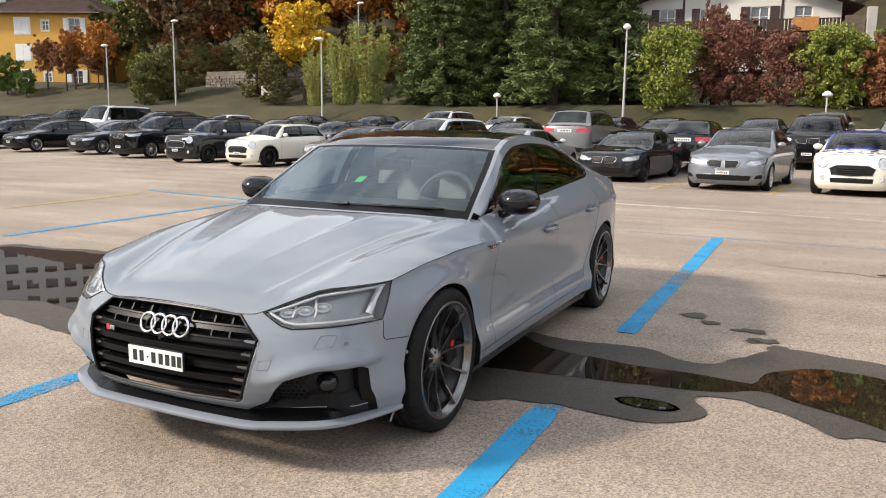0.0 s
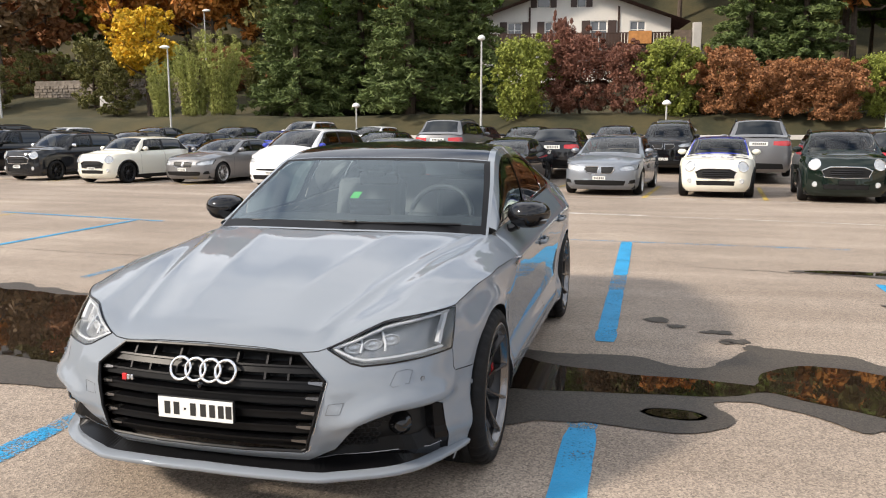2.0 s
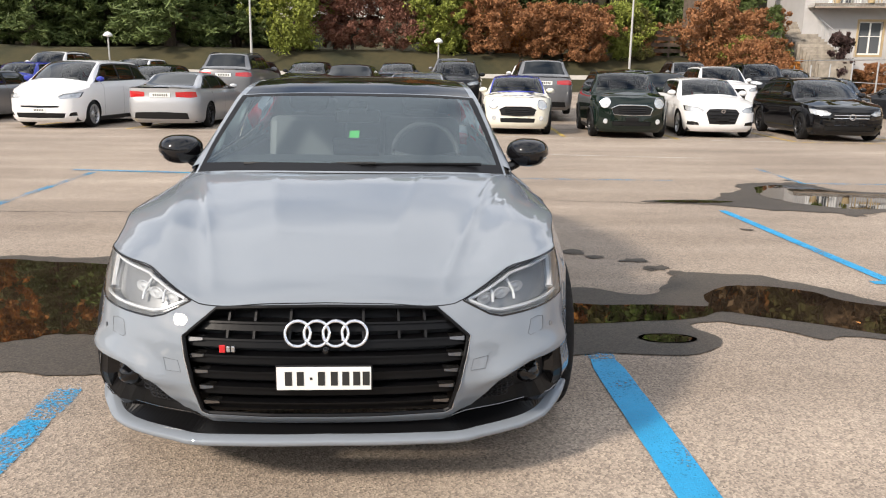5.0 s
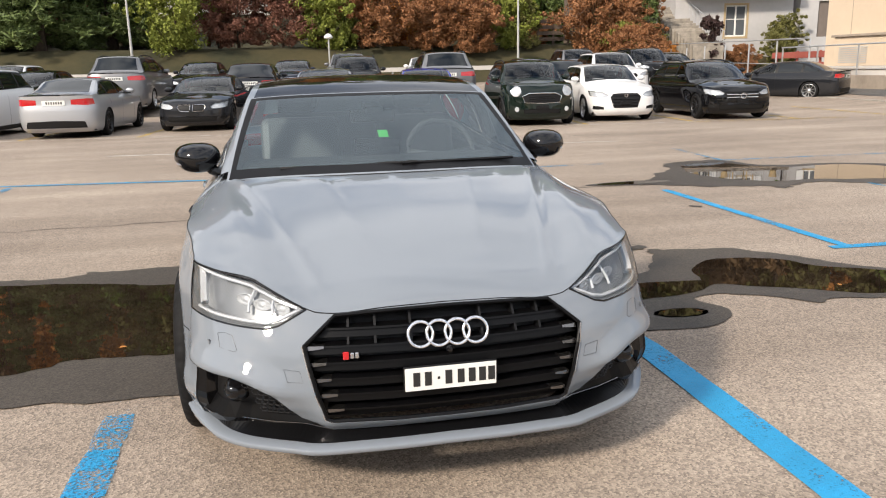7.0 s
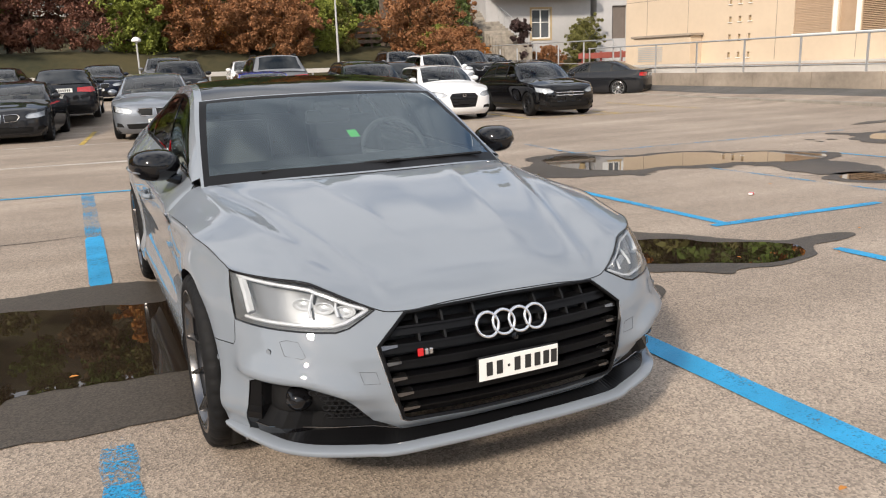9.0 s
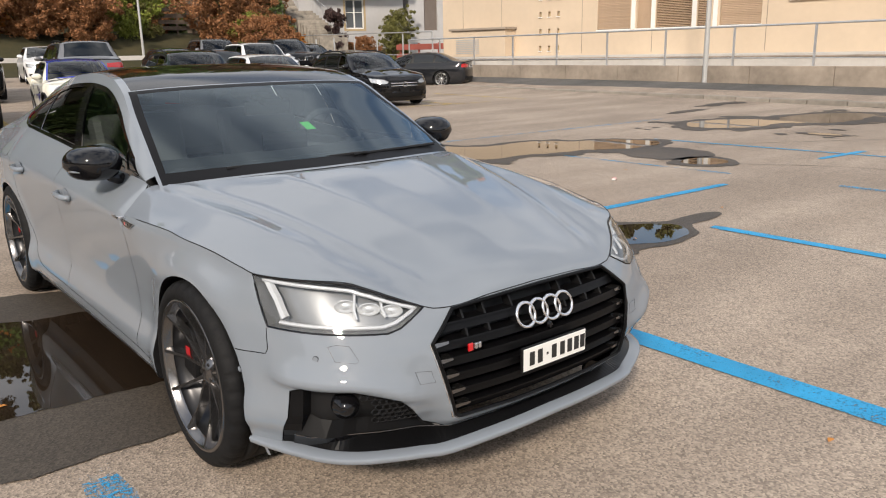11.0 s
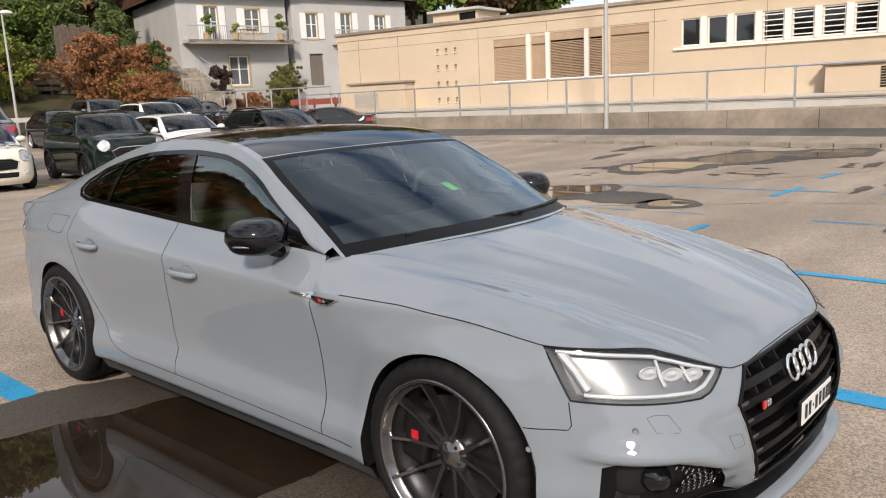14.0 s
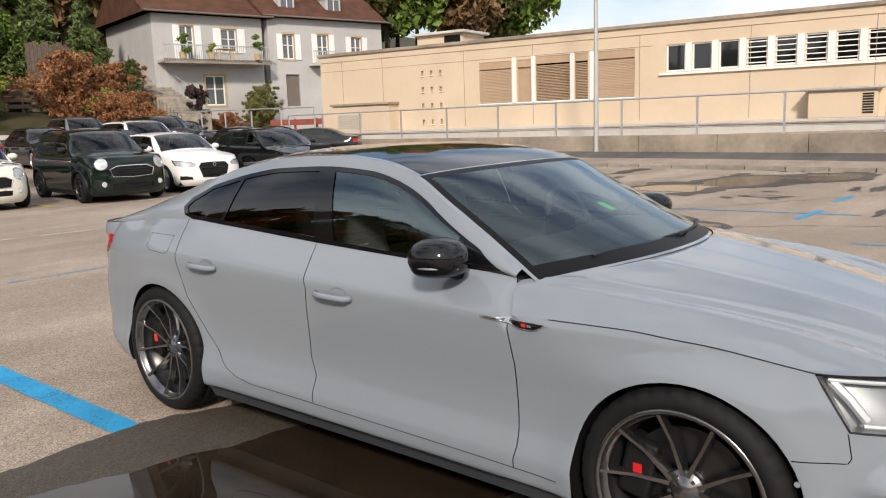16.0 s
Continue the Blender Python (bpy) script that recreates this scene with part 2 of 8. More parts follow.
M["car_glass"] = material("car_window_glass", (0.007, 0.009, 0.010), 0.02, spec=0.7)


def paint(name, c, metal=0.3, rough=0.4):
    m = material(name, c, rough, metal, coat=1.0, spec=0.0)
    m.node_tree.nodes["Principled BSDF"].inputs["Coat Roughness"].default_value = 0.01
    return m


for key, c, me in (("black", (0.005, 0.005, 0.006), 0.0), ("anthracite", (0.016, 0.017, 0.020), 0.0), ("grey", (0.20, 0.20, 0.205), 0.6), ("white", (0.78, 0.78, 0.78), 0.0),
                   ("cream", (0.74, 0.72, 0.62), 0.0), ("silver", (0.45, 0.46, 0.48), 0.6), ("green", (0.006, 0.012, 0.009), 0.0), ("steel", (0.22, 0.24, 0.27), 0.6),
                   ("blue", (0.03, 0.045, 0.32), 0.1), ("navy", (0.012, 0.016, 0.03), 0.3)):
    M["p_" + key] = paint("car_paint_" + key, c, me)

# ---- building helpers ----
def mesh_of(name, verts, faces, mats=(), smooth=False, idx=None):
    me = bpy.data.meshes.new(name)
    me.from_pydata([tuple(v) for v in verts], [], faces)
    for m in (mats if isinstance(mats, (list, tuple)) else (mats,)):
        me.materials.append(m)
    if idx:
        me.polygons.foreach_set("material_index", idx)
    if smooth:
        me.polygons.foreach_set("use_smooth", [True] * len(me.polygons))
    me.update()
    return me


def bm_mesh(name, bm, mat, smooth=False):
    bmesh.ops.recalc_face_normals(bm, faces=bm.faces[:])
    me = bpy.data.meshes.new(name)
    bm.to_mesh(me)
    bm.free()
    me.materials.append(mat)
    if smooth:
        me.polygons.foreach_set("use_smooth", [True] * len(me.polygons))
    return me


def part(name, data, mat=None, parent=None, label="", smooth=False, m=None):
    """One mesh object under a thing or under a part. data: a bmesh or a mesh."""
    me = data if isinstance(data, bpy.types.Mesh) else bm_mesh(name, data, mat, smooth)
    ob = new(name, me)
    if parent:
        ob.parent = parent
    if m is not None:
        ob.matrix_basis = m
    if label:
        ob["label"] = label
    return ob


def thing(name, m, label, category, group="", kind=""):
    ob = new(name)
    ob.empty_display_size = 0.1
    ob.matrix_basis = m
    return tagged(ob, label, category, group, kind)


def add_box(bm, x0, x1, y0, y1, z0, z1, bevel=0.0, m=None):
    vs = [bm.verts.new((x, y, z)) for z in (z0, z1) for x, y in ((x0, y0), (x1, y0), (x1, y1), (x0, y1))]
    fs = [bm.faces.new([vs[i] for i in q]) for q in ((3, 2, 1, 0), (4, 5, 6, 7), (0, 1, 5, 4), (1, 2, 6, 5), (2, 3, 7, 6), (3, 0, 4, 7))]
    if m is not None:
        for v in vs:
            v.co = m @ v.co
    if bevel:
        bmesh.ops.bevel(bm, geom=list({e for f in fs for e in f.edges}), offset=bevel, segments=2, affect="EDGES", profile=0.5)
    return bm


def box(x0, x1, y0, y1, z0, z1, bevel=0.0, m=None):
    return add_box(bmesh.new(), x0, x1, y0, y1, z0, z1, bevel, m)


def add_tube(bm, pts, r, n=8, r1=None, cap=True):
    """A round bar along points, from radius r to r1."""
    pts = [Vector(p) for p in pts]
    rings = []
    for i, p in enumerate(pts):
        d = (pts[min(i + 1, len(pts) - 1)] - pts[max(i - 1, 0)]).normalized()
        a = d.orthogonal().normalized() if abs(d.z) > 0.99 else d.cross(Vector((0, 0, 1))).normalized()
        b = d.cross(a)
        rr = r if r1 is None else r + (r1 - r) * i / max(1, len(pts) - 1)
        rings.append([bm.verts.new(p + rr * (math.cos(6.28319 * k / n) * a + math.sin(6.28319 * k / n) * b)) for k in range(n)])
    for A, B in zip(rings, rings[1:]):
        for k in range(n):
            bm.faces.new((A[k], A[(k + 1) % n], B[(k + 1) % n], B[k]))
    if cap:
        bm.faces.new(rings[0][::-1])
        bm.faces.new(rings[-1])
    return bm


def tube(pts, r, n=8, r1=None):
    return add_tube(bmesh.new(), pts, r, n, r1)


def add_lathe(bm, prof, n=32, axis="x"):
    """Turn a profile of (radius, along) about the axis."""
    rings = []
    for r, a in prof:
        ring = []
        for k in range(n):
            c, s = math.cos(2 * math.pi * k / n) * r, math.sin(2 * math.pi * k / n) * r
            ring.append(bm.verts.new((a, c, s) if axis == "x" else (c, a, s) if axis == "y" else (c, s, a)))
        rings.append(ring)
    for A, B in zip(rings, rings[1:]):
        for k in range(n):
            bm.faces.new((A[k], A[(k + 1) % n], B[(k + 1) % n], B[k]))
    return bm


def lathe(prof, n=32, axis="x"):
    return add_lathe(bmesh.new(), prof, n, axis)


def spline(table):
    """A smooth function through a table of (x, y): monotone cubic."""
    xs = np.array([p[0] for p in table], float)
    ys = np.array([p[1] for p in table], float)
    h = np.diff(xs)
    d = np.diff(ys) / h
    m = np.zeros(len(xs))
    m[0], m[-1] = d[0], d[-1]
    for i in range(1, len(xs) - 1):
        if d[i - 1] * d[i] > 0:
            w1, w2 = 2 * h[i] + h[i - 1], h[i] + 2 * h[i - 1]
            m[i] = (w1 + w2) / (w1 / d[i - 1] + w2 / d[i])

    def f(x):
        x = min(max(x, xs[0]), xs[-1])
        i = min(int(np.searchsorted(xs, x, side="right")) - 1, len(xs) - 2)
        i = max(i, 0)
        t = (x - xs[i]) / h[i]
        return float((1 + 2 * t) * (1 - t) ** 2 * ys[i] + t * (1 - t) ** 2 * h[i] * m[i] + t * t * (3 - 2 * t) * ys[i + 1] + t * t * (t - 1) * h[i] * m[i + 1])
    return f


def inside(poly, x, y):
    hit = False
    for (x0, y0), (x1, y1) in zip(poly, poly[1:] + poly[:1]):
        if (y0 > y) != (y1 > y) and x < (x1 - x0) * (y - y0) / (y1 - y0) + x0:
            hit = not hit
    return hit


def flat_grid(us, vs):
    bm = bmesh.new()
    rows = [[bm.verts.new((u, v, 0)) for u in us] for v in vs]
    for a, b in zip(rows, rows[1:]):
        for i in range(len(us) - 1):
            bm.faces.new((a[i], a[i + 1], b[i + 1], b[i]))
    return bm


def score(bm, poly):
    """Cut the flat sheet along the outline of poly."""
    xs, ys = [p[0] for p in poly], [p[1] for p in poly]
    e = 1e-4
    for (ax, ay), (bx, by) in zip(poly, poly[1:] + poly[:1]):
        d = Vector((by - ay, ax - bx, 0))
        if d.length < 1e-7:
            continue
        x0, x1, y0, y1 = min(ax, bx) - e, max(ax, bx) + e, min(ay, by) - e, max(ay, by) + e
        fs = [f for f in bm.faces if max(v.co.x for v in f.verts) > x0 and min(v.co.x for v in f.verts) < x1
              and max(v.co.y for v in f.verts) > y0 and min(v.co.y for v in f.verts) < y1]
        geom = list({g for f in fs for g in (*f.verts, *f.edges)}) + fs
        bmesh.ops.bisect_plane(bm, geom=geom, dist=1e-6, plane_co=(ax, ay, 0), plane_no=d.normalized())


def regions(bm, names):
    """Sort the faces of a scored sheet by the first outline that holds their middle."""
    out = {}
    for f in bm.faces:
        c = f.calc_center_median()
        for key, poly in names:
            if poly is None or inside(poly, c.x, c.y):
                out.setdefault(key, []).append([tuple(v.co[:2]) for v in f.verts])
                break
    return out


def skin(name, faces, where, mats, flip=False, mirror=False, smooth=True):
    """A mesh from flat faces, each corner put in space by where(u, v); mirrored in x as well where asked."""
    verts, seen, out = [], {}, []
    for sgn in ((1, -1) if mirror else (1,)):
        for f in faces:
            q = []
            for u, v in f:
                k = (round(u, 5), round(v, 5), sgn)
                if k not in seen:
                    p = where(u, v)
                    if mirror and abs(p[0]) < 1e-5:
                        k2 = (round(u, 5), round(v, 5), 0)
                        if k2 not in seen:
                            seen[k2] = len(verts)
                            verts.append((0, p[1], p[2]))
                        seen[k] = seen[k2]
                    else:
                        seen[k] = len(verts)
                        verts.append((sgn * p[0], p[1], p[2]))
                q.append(seen[k])
            q = list(dict.fromkeys(q))
            if len(q) > 2:
                out.append(q if (sgn > 0) != flip else q[::-1])
    return mesh_of(name, verts, out, mats, smooth)


def frange(a, b, n):
    return [a + (b - a) * i / n for i in range(n + 1)]

# ---- the ground: one sheet from the car park up the wooded slope ----
def ramp(x, a, b):
    t = min(1, max(0, (x - a) / (b - a)))
    return t * t * (3 - 2 * t)


def rise(x, y):
    """Height of the ground: a level car park, a bank behind it, a hill behind that."""
    foot = 44 + 2.0 * ramp(x, 0, 20) - 1.5 * ramp(-x, 20, 60)
    z = 2.4 * ramp(y, foot, foot + 5) + 3.2 * ramp(y, foot + 8, foot + 24) * (1 - 0.55 * ramp(x, 12, 30))
    z += 0.5 * ramp(y, 19, 33)
    z += 52 * ramp(y, 66, 165) * (1 - 0.6 * ramp(x, 55, 140)) + 14 * ramp(y, 150, 400)
    z += 12 * ramp(-x, 75, 190) * (1 - ramp(y, 60, 90))
    z += 0.25 * noise.noise((x * 0.12, y * 0.12, 0)) * ramp(y, foot + 1, foot + 8)
    if x > 16:                                       # the street beyond the kerb lies a little higher
        z = max(z, 0.28 * ramp(x, 17.0, 21.0) * (1 - ramp(y, 30, 36)) + 0.5 * ramp(x, 21, 26))
    return z


gx = sorted(set(frange(-900, -120, 12) + frange(-120, 120, 100) + frange(120, 900, 12)))
gy = sorted(set(frange(-900, -60, 12) + frange(-60, 12, 12) + frange(12, 36, 24) + frange(36, 110, 74) + frange(110, 900, 24)))
gv = [(x, y, rise(x, y)) for y in gy for x in gx]
nx = len(gx)
gf = [(j * nx + i, j * nx + i + 1, (j + 1) * nx + i + 1, (j + 1) * nx + i) for j in range(len(gy) - 1) for i in range(nx - 1)]
gi = [1 if (gy[f[0] // nx] > 43.5 or gx[f[0] % nx] < -74 or gx[f[0] % nx] > 40) else 0 for f in gf]
ground = tagged(new("ground", mesh_of("ground", gv, gf, [M["asphalt"], M["grass"]], True, gi)), "worn brown asphalt car park running up into a grassy bank", "ground", kind="structure")

# ---- painted lines ----
laid = []


def stripe(name, x0, y0, x1, y1, w, mat, label, z=0.004):
    laid.append(name)
    z += 0.00004 * len(laid)
    d = Vector((x1 - x0, y1 - y0)).normalized()
    px, py = -d.y * w / 2, d.x * w / 2
    n = max(2, int(math.hypot(x1 - x0, y1 - y0) / 0.12))
    rnd = random.Random(int((x0 * 37 + y0 * 91) * 10))
    vs = []
    for i in range(n + 1):
        t = i / n
        x, y = x0 + (x1 - x0) * t, y0 + (y1 - y0) * t
        e0, e1 = 1 + rnd.uniform(-0.025, 0.025), 1 + rnd.uniform(-0.025, 0.025)
        if i in (0, n):
            e0 = e1 = 0.8
        vs += [(x + px * e0, y + py * e0, z), (x - px * e1, y - py * e1, z)]
    fs = [(2 * i, 2 * i + 1, 2 * i + 3, 2 * i + 2) for i in range(n)]
    ob = new(name, mesh_of(name, vs, fs, mat))
    return tagged(ob, label, "road marking", "bay lines", "structure")


BLUE, FAINT = "bright blue painted bay line on asphalt", "worn faint blue bay line on asphalt"
for x0, y0, x1, y1, w, k in (
        (1.25, 0.60, 1.25, 0.42, 0.15, "blue_worn"), (1.25, 0.45, 1.25, -4.2, 0.155, "blue"), (1.27, 2.12, 1.27, 2.5, 0.15, "blue"), (1.27, 2.4, 1.275, 4.0, 0.14, "blue"), (1.275, 3.95, 1.28, 4.9, 0.15, "blue_worn"), (1.28, 4.8, 1.28, 7.40, 0.15, "blue"), (-1.23, 0.50, -1.23, 0.12, 0.13, "blue_specks"), (-1.23, 0.12, -1.23, -0.2, 0.145, "blue_worn"), (-1.23, -0.2, -1.23, -0.75, 0.15, "blue_mid"), (-1.23, -0.75, -1.23, -4.2, 0.15, "blue"),
        (-1.20, 2.50, -1.20, 2.8, 0.16, "blue_worn"), (-1.20, 2.72, -1.20, 4.6, 0.15, "blue"), (-1.20, 4.55, -1.20, 7.55, 0.14, "blue_worn"), (3.70, 4.9, 3.70, 1.94, 0.10, "blue"), (3.70, 0.85, 3.76, -4.5, 0.11, "blue"),
        (3.55, 1.93, 5.55, 1.86, 0.10, "blue"), (8.0, 2.05, 9.1, 1.98, 0.10, "blue"), (8.50, 4.9, 8.72, 1.4, 0.07, "blue"),
        (10.3, 2.1, 11.25, 2.02, 0.10, "blue"), (-6.55, 3.0, -6.85, 8.1, 0.10, "blue"), (6.24, 1.0, 6.27, -3.0, 0.10, "blue_worn"), (8.7, 0.9, 8.75, -3, 0.10, "blue_worn"),
        (0.1, 7.47, 4.0, 7.36, 0.075, "blue_worn"), (5.6, 7.15, 11.5, 6.9, 0.08, "blue_worn"), (-4.4, 8.02, -0.4, 7.47, 0.09, "blue"), (-10.2, 8.75, -6.3, 8.10, 0.09, "blue"),
        (6.1, 4.6, 6.2, 2.2, 0.07, "blue_worn"), (-3.94, 3.3, -4.03, 7.8, 0.10, "blue_worn"), (5.9, 8.9, 5.75, 7.1, 0.08, "blue_worn")):
    stripe("bay_line", x0, y0, x1, y1, w, M[k], BLUE if k == "blue" else FAINT, 0.005 if k == "blue" else 0.0042)
for x0, y0, x1, y1, w in ((-3.6, 11.6, 1.45, 11.16, 0.11), (1.0, 11.12, 5.6, 10.42, 0.07), (-1.2, 11.3, 1.4, 11.05, 0.10)):
    stripe("white_line", x0, y0, x1, y1, w, M["white_line"], "worn white line across the asphalt", 0.0046 if w < 0.105 else 0.004)


def row_y(x):
    """The front edge of the row of parked cars."""
    return 15.35 - 0.115 * x


stripe("row_line", -30, row_y(-30), 13.3, row_y(13.3), 0.08, M["white_line"], "worn white line in front of the parked cars")
for k in range(-11, 6):
    bx = 1.45 + 2.62 * k
    stripe("yellow_line", bx, row_y(bx) + 0.05, bx + 0.45, row_y(bx) + 5.0, 0.11, M["yellow_line"], "worn yellow bay line between parked cars", 0.0046)
stripe("yellow_line", -9.4, 5.0, -9.75, 8.6, 0.09, M["yellow_line"], "worn yellow bay line on asphalt")
stripe("yellow_line", 13.2, row_y(13.2), 9.3, row_y(9.3) - 0.05, 0.09, M["yellow_line"], "worn yellow bay line on asphalt", 0.0052)


# ---- puddles: an outline from a few joined ovals with a ragged edge ----
def puddle(ovals, name_seed, rim=0.17, damp=()):
    def field(x, y, more=()):
        f = 0
        for cx, cy, rx, ry in (*ovals, *more):
            q = ((x - cx) / rx) ** 2 + ((y - cy) / ry) ** 2
            f += math.exp(-1.2 * q)
        return f - 0.33 + 0.16 * noise.noise((x * 1.3 + name_seed, y * 1.6, 3.1)) + 0.07 * noise.noise((x * 4.1, y * 4.6 + name_seed, 1.7)) + 0.025 * noise.noise((x * 14, y * 14, name_seed))

    def blob(level, z, step, more=()):
        every = (*ovals, *more)
        x0, x1 = min(o[0] - 1.9 * o[2] for o in every), max(o[0] + 1.9 * o[2] for o in every)
        y0, y1 = min(o[1] - 1.9 * o[3] for o in every), max(o[1] + 1.9 * o[3] for o in every)
        ni, nj = int((x1 - x0) / step) + 1, int((y1 - y0) / step) + 1
        F = [[field(x0 + i * step, y0 + j * step, more) - level for i in range(ni + 1)] for j in range(nj + 1)]
        verts, faces, seen = [], [], {}

        def vid(x, y):
            k = (round(x, 4), round(y, 4))
            if k not in seen:
                seen[k] = len(verts)
                verts.append((x, y, z))
            return seen[k]
        for j in range(nj):
            for i in range(ni):
                c = [(i, j), (i + 1, j), (i + 1, j + 1), (i, j + 1)]
                g = [F[b][a] for a, b in c]
                if max(g) <= 0:
                    continue
                poly = []
                for k in range(4):
                    (a, b), (a2, b2), g0, g1 = c[k], c[(k + 1) % 4], g[k], g[(k + 1) % 4]
                    if g0 > 0:
                        poly.append((x0 + a * step, y0 + b * step))
                    if (g0 > 0) != (g1 > 0):
                        t = g0 / (g0 - g1)
                        poly.append((x0 + (a + (a2 - a) * t) * step, y0 + (b + (b2 - b) * t) * step))
                ids = [vid(*p) for p in poly]
                if len(set(ids)) >= 3:
                    faces.append(list(dict.fromkeys(ids)))
        return verts, faces
    t = thing("puddle", pose(0, 0, 0), "shallow dark puddle with a damp edge on asphalt", "puddle", "puddles")
    part("damp_edge", mesh_of("damp_edge", *blob(-rim, 0.0062, 0.045, damp), M["damp"]), parent=t, label="damp dark asphalt round the water")
    part("water", mesh_of("water", *blob(0.0, 0.0082, 0.045), M["water"]), parent=t, label="still brown reflecting water")
    return t


puddle([(-2.3, 1.62, 1.25, .84), (-3.9, 1.75, 1.4, .80), (-5.2, 2.1, .8, .45), (-.9, 1.42, .7, .62), (.3, 1.30, .8, .45), (1.25, 1.19, .5, .17), (1.80, 1.23, .28, .14), (2.62, 1.46, .46, .40), (3.15, 1.06, .40, .26)], 1.0, .15,
       [(-2.2, .78, .75, .36), (-1.15, .80, .55, .42), (-1.2, 2.15, .6, .45), (.2, .9, .9, .45), (1.30, 1.22, .45, .44), (1.66, .74, .26, .20), (2.5, 1.55, .45, .50), (3.9, 1.12, .26, .09)])
puddle([(1.68, .76, .15, .07)], 5.0, .12)
puddle([(5.2, 6.1, .55, .95), (6.4, 5.5, .9, .70), (7.6, 4.9, .65, .55), (3.6, 5.50, .5, .09)], 2.0, .18, [(7.2, 3.7, .45, .5), (4.6, 5.6, .6, .5)])
puddle([(6.85, 2.95, .34, .28)], 3.0, .24)
puddle([(11.4, 5.4, 1.0, .7), (13.6, 4.6, 1.3, .7), (15.0, 3.2, 1.0, .6)], 6.0, .24)
puddle([(10.75, 3.3, .13, .30)], 4.0, .22)


def damp_patch(x, y, rx, ry, k):
    pts, n = [], 18
    for i in range(n):
        a = 2 * math.pi * i / n
        q = 1 + .6 * noise.noise((math.cos(a) * 1.4 + k, math.sin(a) * 1.4, k * 3.1)) + .45 * noise.noise((math.cos(a) * 3.7 + k, math.sin(a) * 3.7, k * 1.3))
        pts.append((x + rx * q * math.cos(a), y + ry * q * math.sin(a), .0064))
    tagged(new("damp_patch", mesh_of("damp_patch", pts + [(x, y, .0064)], [(i, (i + 1) % n, n) for i in range(n)], M["damp"])), "small dark damp stain on the asphalt", "stain", "damp stains")


for k, q in enumerate(((1.64, 2.86, .10, .08), (1.76, 2.70, .07, .05), (2.06, 2.58, .11, .06), (2.16, 2.36, .10, .07), (2.24, 2.18, .08, .07), (2.08, 2.30, .05, .04), (9.1, 1.2, .35, .09), (9.8, 1.0, .2, .06), (6.0, .2, .18, .05), (4.9, -.2, .12, .05), (12.6, 1.9, .5, .12),
                       (2.6, 2.1, .06, .04), (8.2, .3, .16, .05), (13.5, 7.6, .7, .2), (15.8, 8.2, .9, .25))):
    damp_patch(*q, k)


def crack(pts, w, k):
    """A thin dark crack that wanders across the asphalt."""
    rd_ = random.Random(k)
    vs = []
    for (x0, y0), (x1, y1) in zip(pts, pts[1:]):
        n = max(3, int(math.hypot(x1 - x0, y1 - y0) / .18))
        for i in range(n):
            t = i / n
            ww = w * rd_.uniform(.3, 1.1)
            x, y = x0 + (x1 - x0) * t + rd_.uniform(-.03, .03), y0 + (y1 - y0) * t + rd_.uniform(-.03, .03)
            d = Vector((x1 - x0, y1 - y0)).normalized()
            vs += [(x - d.y * ww, y + d.x * ww, .0035), (x + d.y * ww, y - d.x * ww, .0035)]
    tagged(new("crack", mesh_of("crack", vs, [(2 * i, 2 * i + 1, 2 * i + 3, 2 * i + 2) for i in range(len(vs) // 2 - 1)], M["damp"])), "thin dark crack across the asphalt", "crack", "cracks", "structure")


crack([(1.9, 5.55), (4.4, 5.2), (9.0, 5.0)], .010, 1)
crack([(6.2, 3.9), (7.4, 1.8), (8.6, -1.5)], .010, 2)
crack([(-7.5, 4.9), (-3.0, 4.6), (-1.0, 4.7)], .008, 3)
crack([(8.3, 4.0), (12.4, 1.1), (15.0, -1.0)], .012, 4)
crack([(-12, 12.6), (-3, 12.2), (6, 11.9), (14, 11.0)], .010, 5)
lt = thing("litter", pose(4.97, 2.86, .004, 0, 0, 30), "small crumpled red and white wrapper on the asphalt", "litter")
part("wrapper", box(-.05, .05, -.02, .02, 0, .02, .006), material("wrapper_white", (.75, .72, .7), .6), lt)
part("wrapper_print", box(-.015, .02, -.021, .021, .001, .0212, .002), material("wrapper_red", (.6, .03, .03), .6), lt)
for k, (x, y) in enumerate(((-1.38, .98), (3.6, .75), (2.9, 1.0), (-2.2, .9), (.9, -1.4), (4.4, 1.2), (5.6, 3.2))):
    lf = thing("fallen_leaf", pose(x, y, .012, 4, 3, k * 47), "curled orange fallen leaf on the ground", "leaf", "fallen leaves")
    lf.scale = (.6, .6, .6)
    part("blade", mesh_of("blade", [(-.03, 0, 0), (-.01, .02, .006), (.02, .014, .008), (.04, 0, .002), (.02, -.014, .008), (-.01, -.02, .006)], [(0, 1, 2, 3, 4, 5)], M["leaf_orange"]), parent=lf)

# ---- kerb, street, low wall and railing ----
def kerb_x(y):
    return 16.45 + 0.095 * (y - 2.0)


def wall_x(y):
    return 20.3 + 0.06 * (y - 8.0)


kerb = thing("kerb", pose(0, 0, 0), "weathered low stone kerb along the street", "kerb", kind="structure")
for i in range(60):
    rnd = random.Random(i)
    y = -34 + i * 0.99
    bm = box(-0.11 + rnd.uniform(-.01, .01), 0.13, 0.0, 0.97, -0.05, 0.115 + rnd.uniform(-.012, .012), 0.015)
    part("kerb_stone", bm, M["kerbstone"], kerb, m=pose(kerb_x(y), y, 0, 0, 0, -5.4 + rnd.uniform(-.6, .6)))
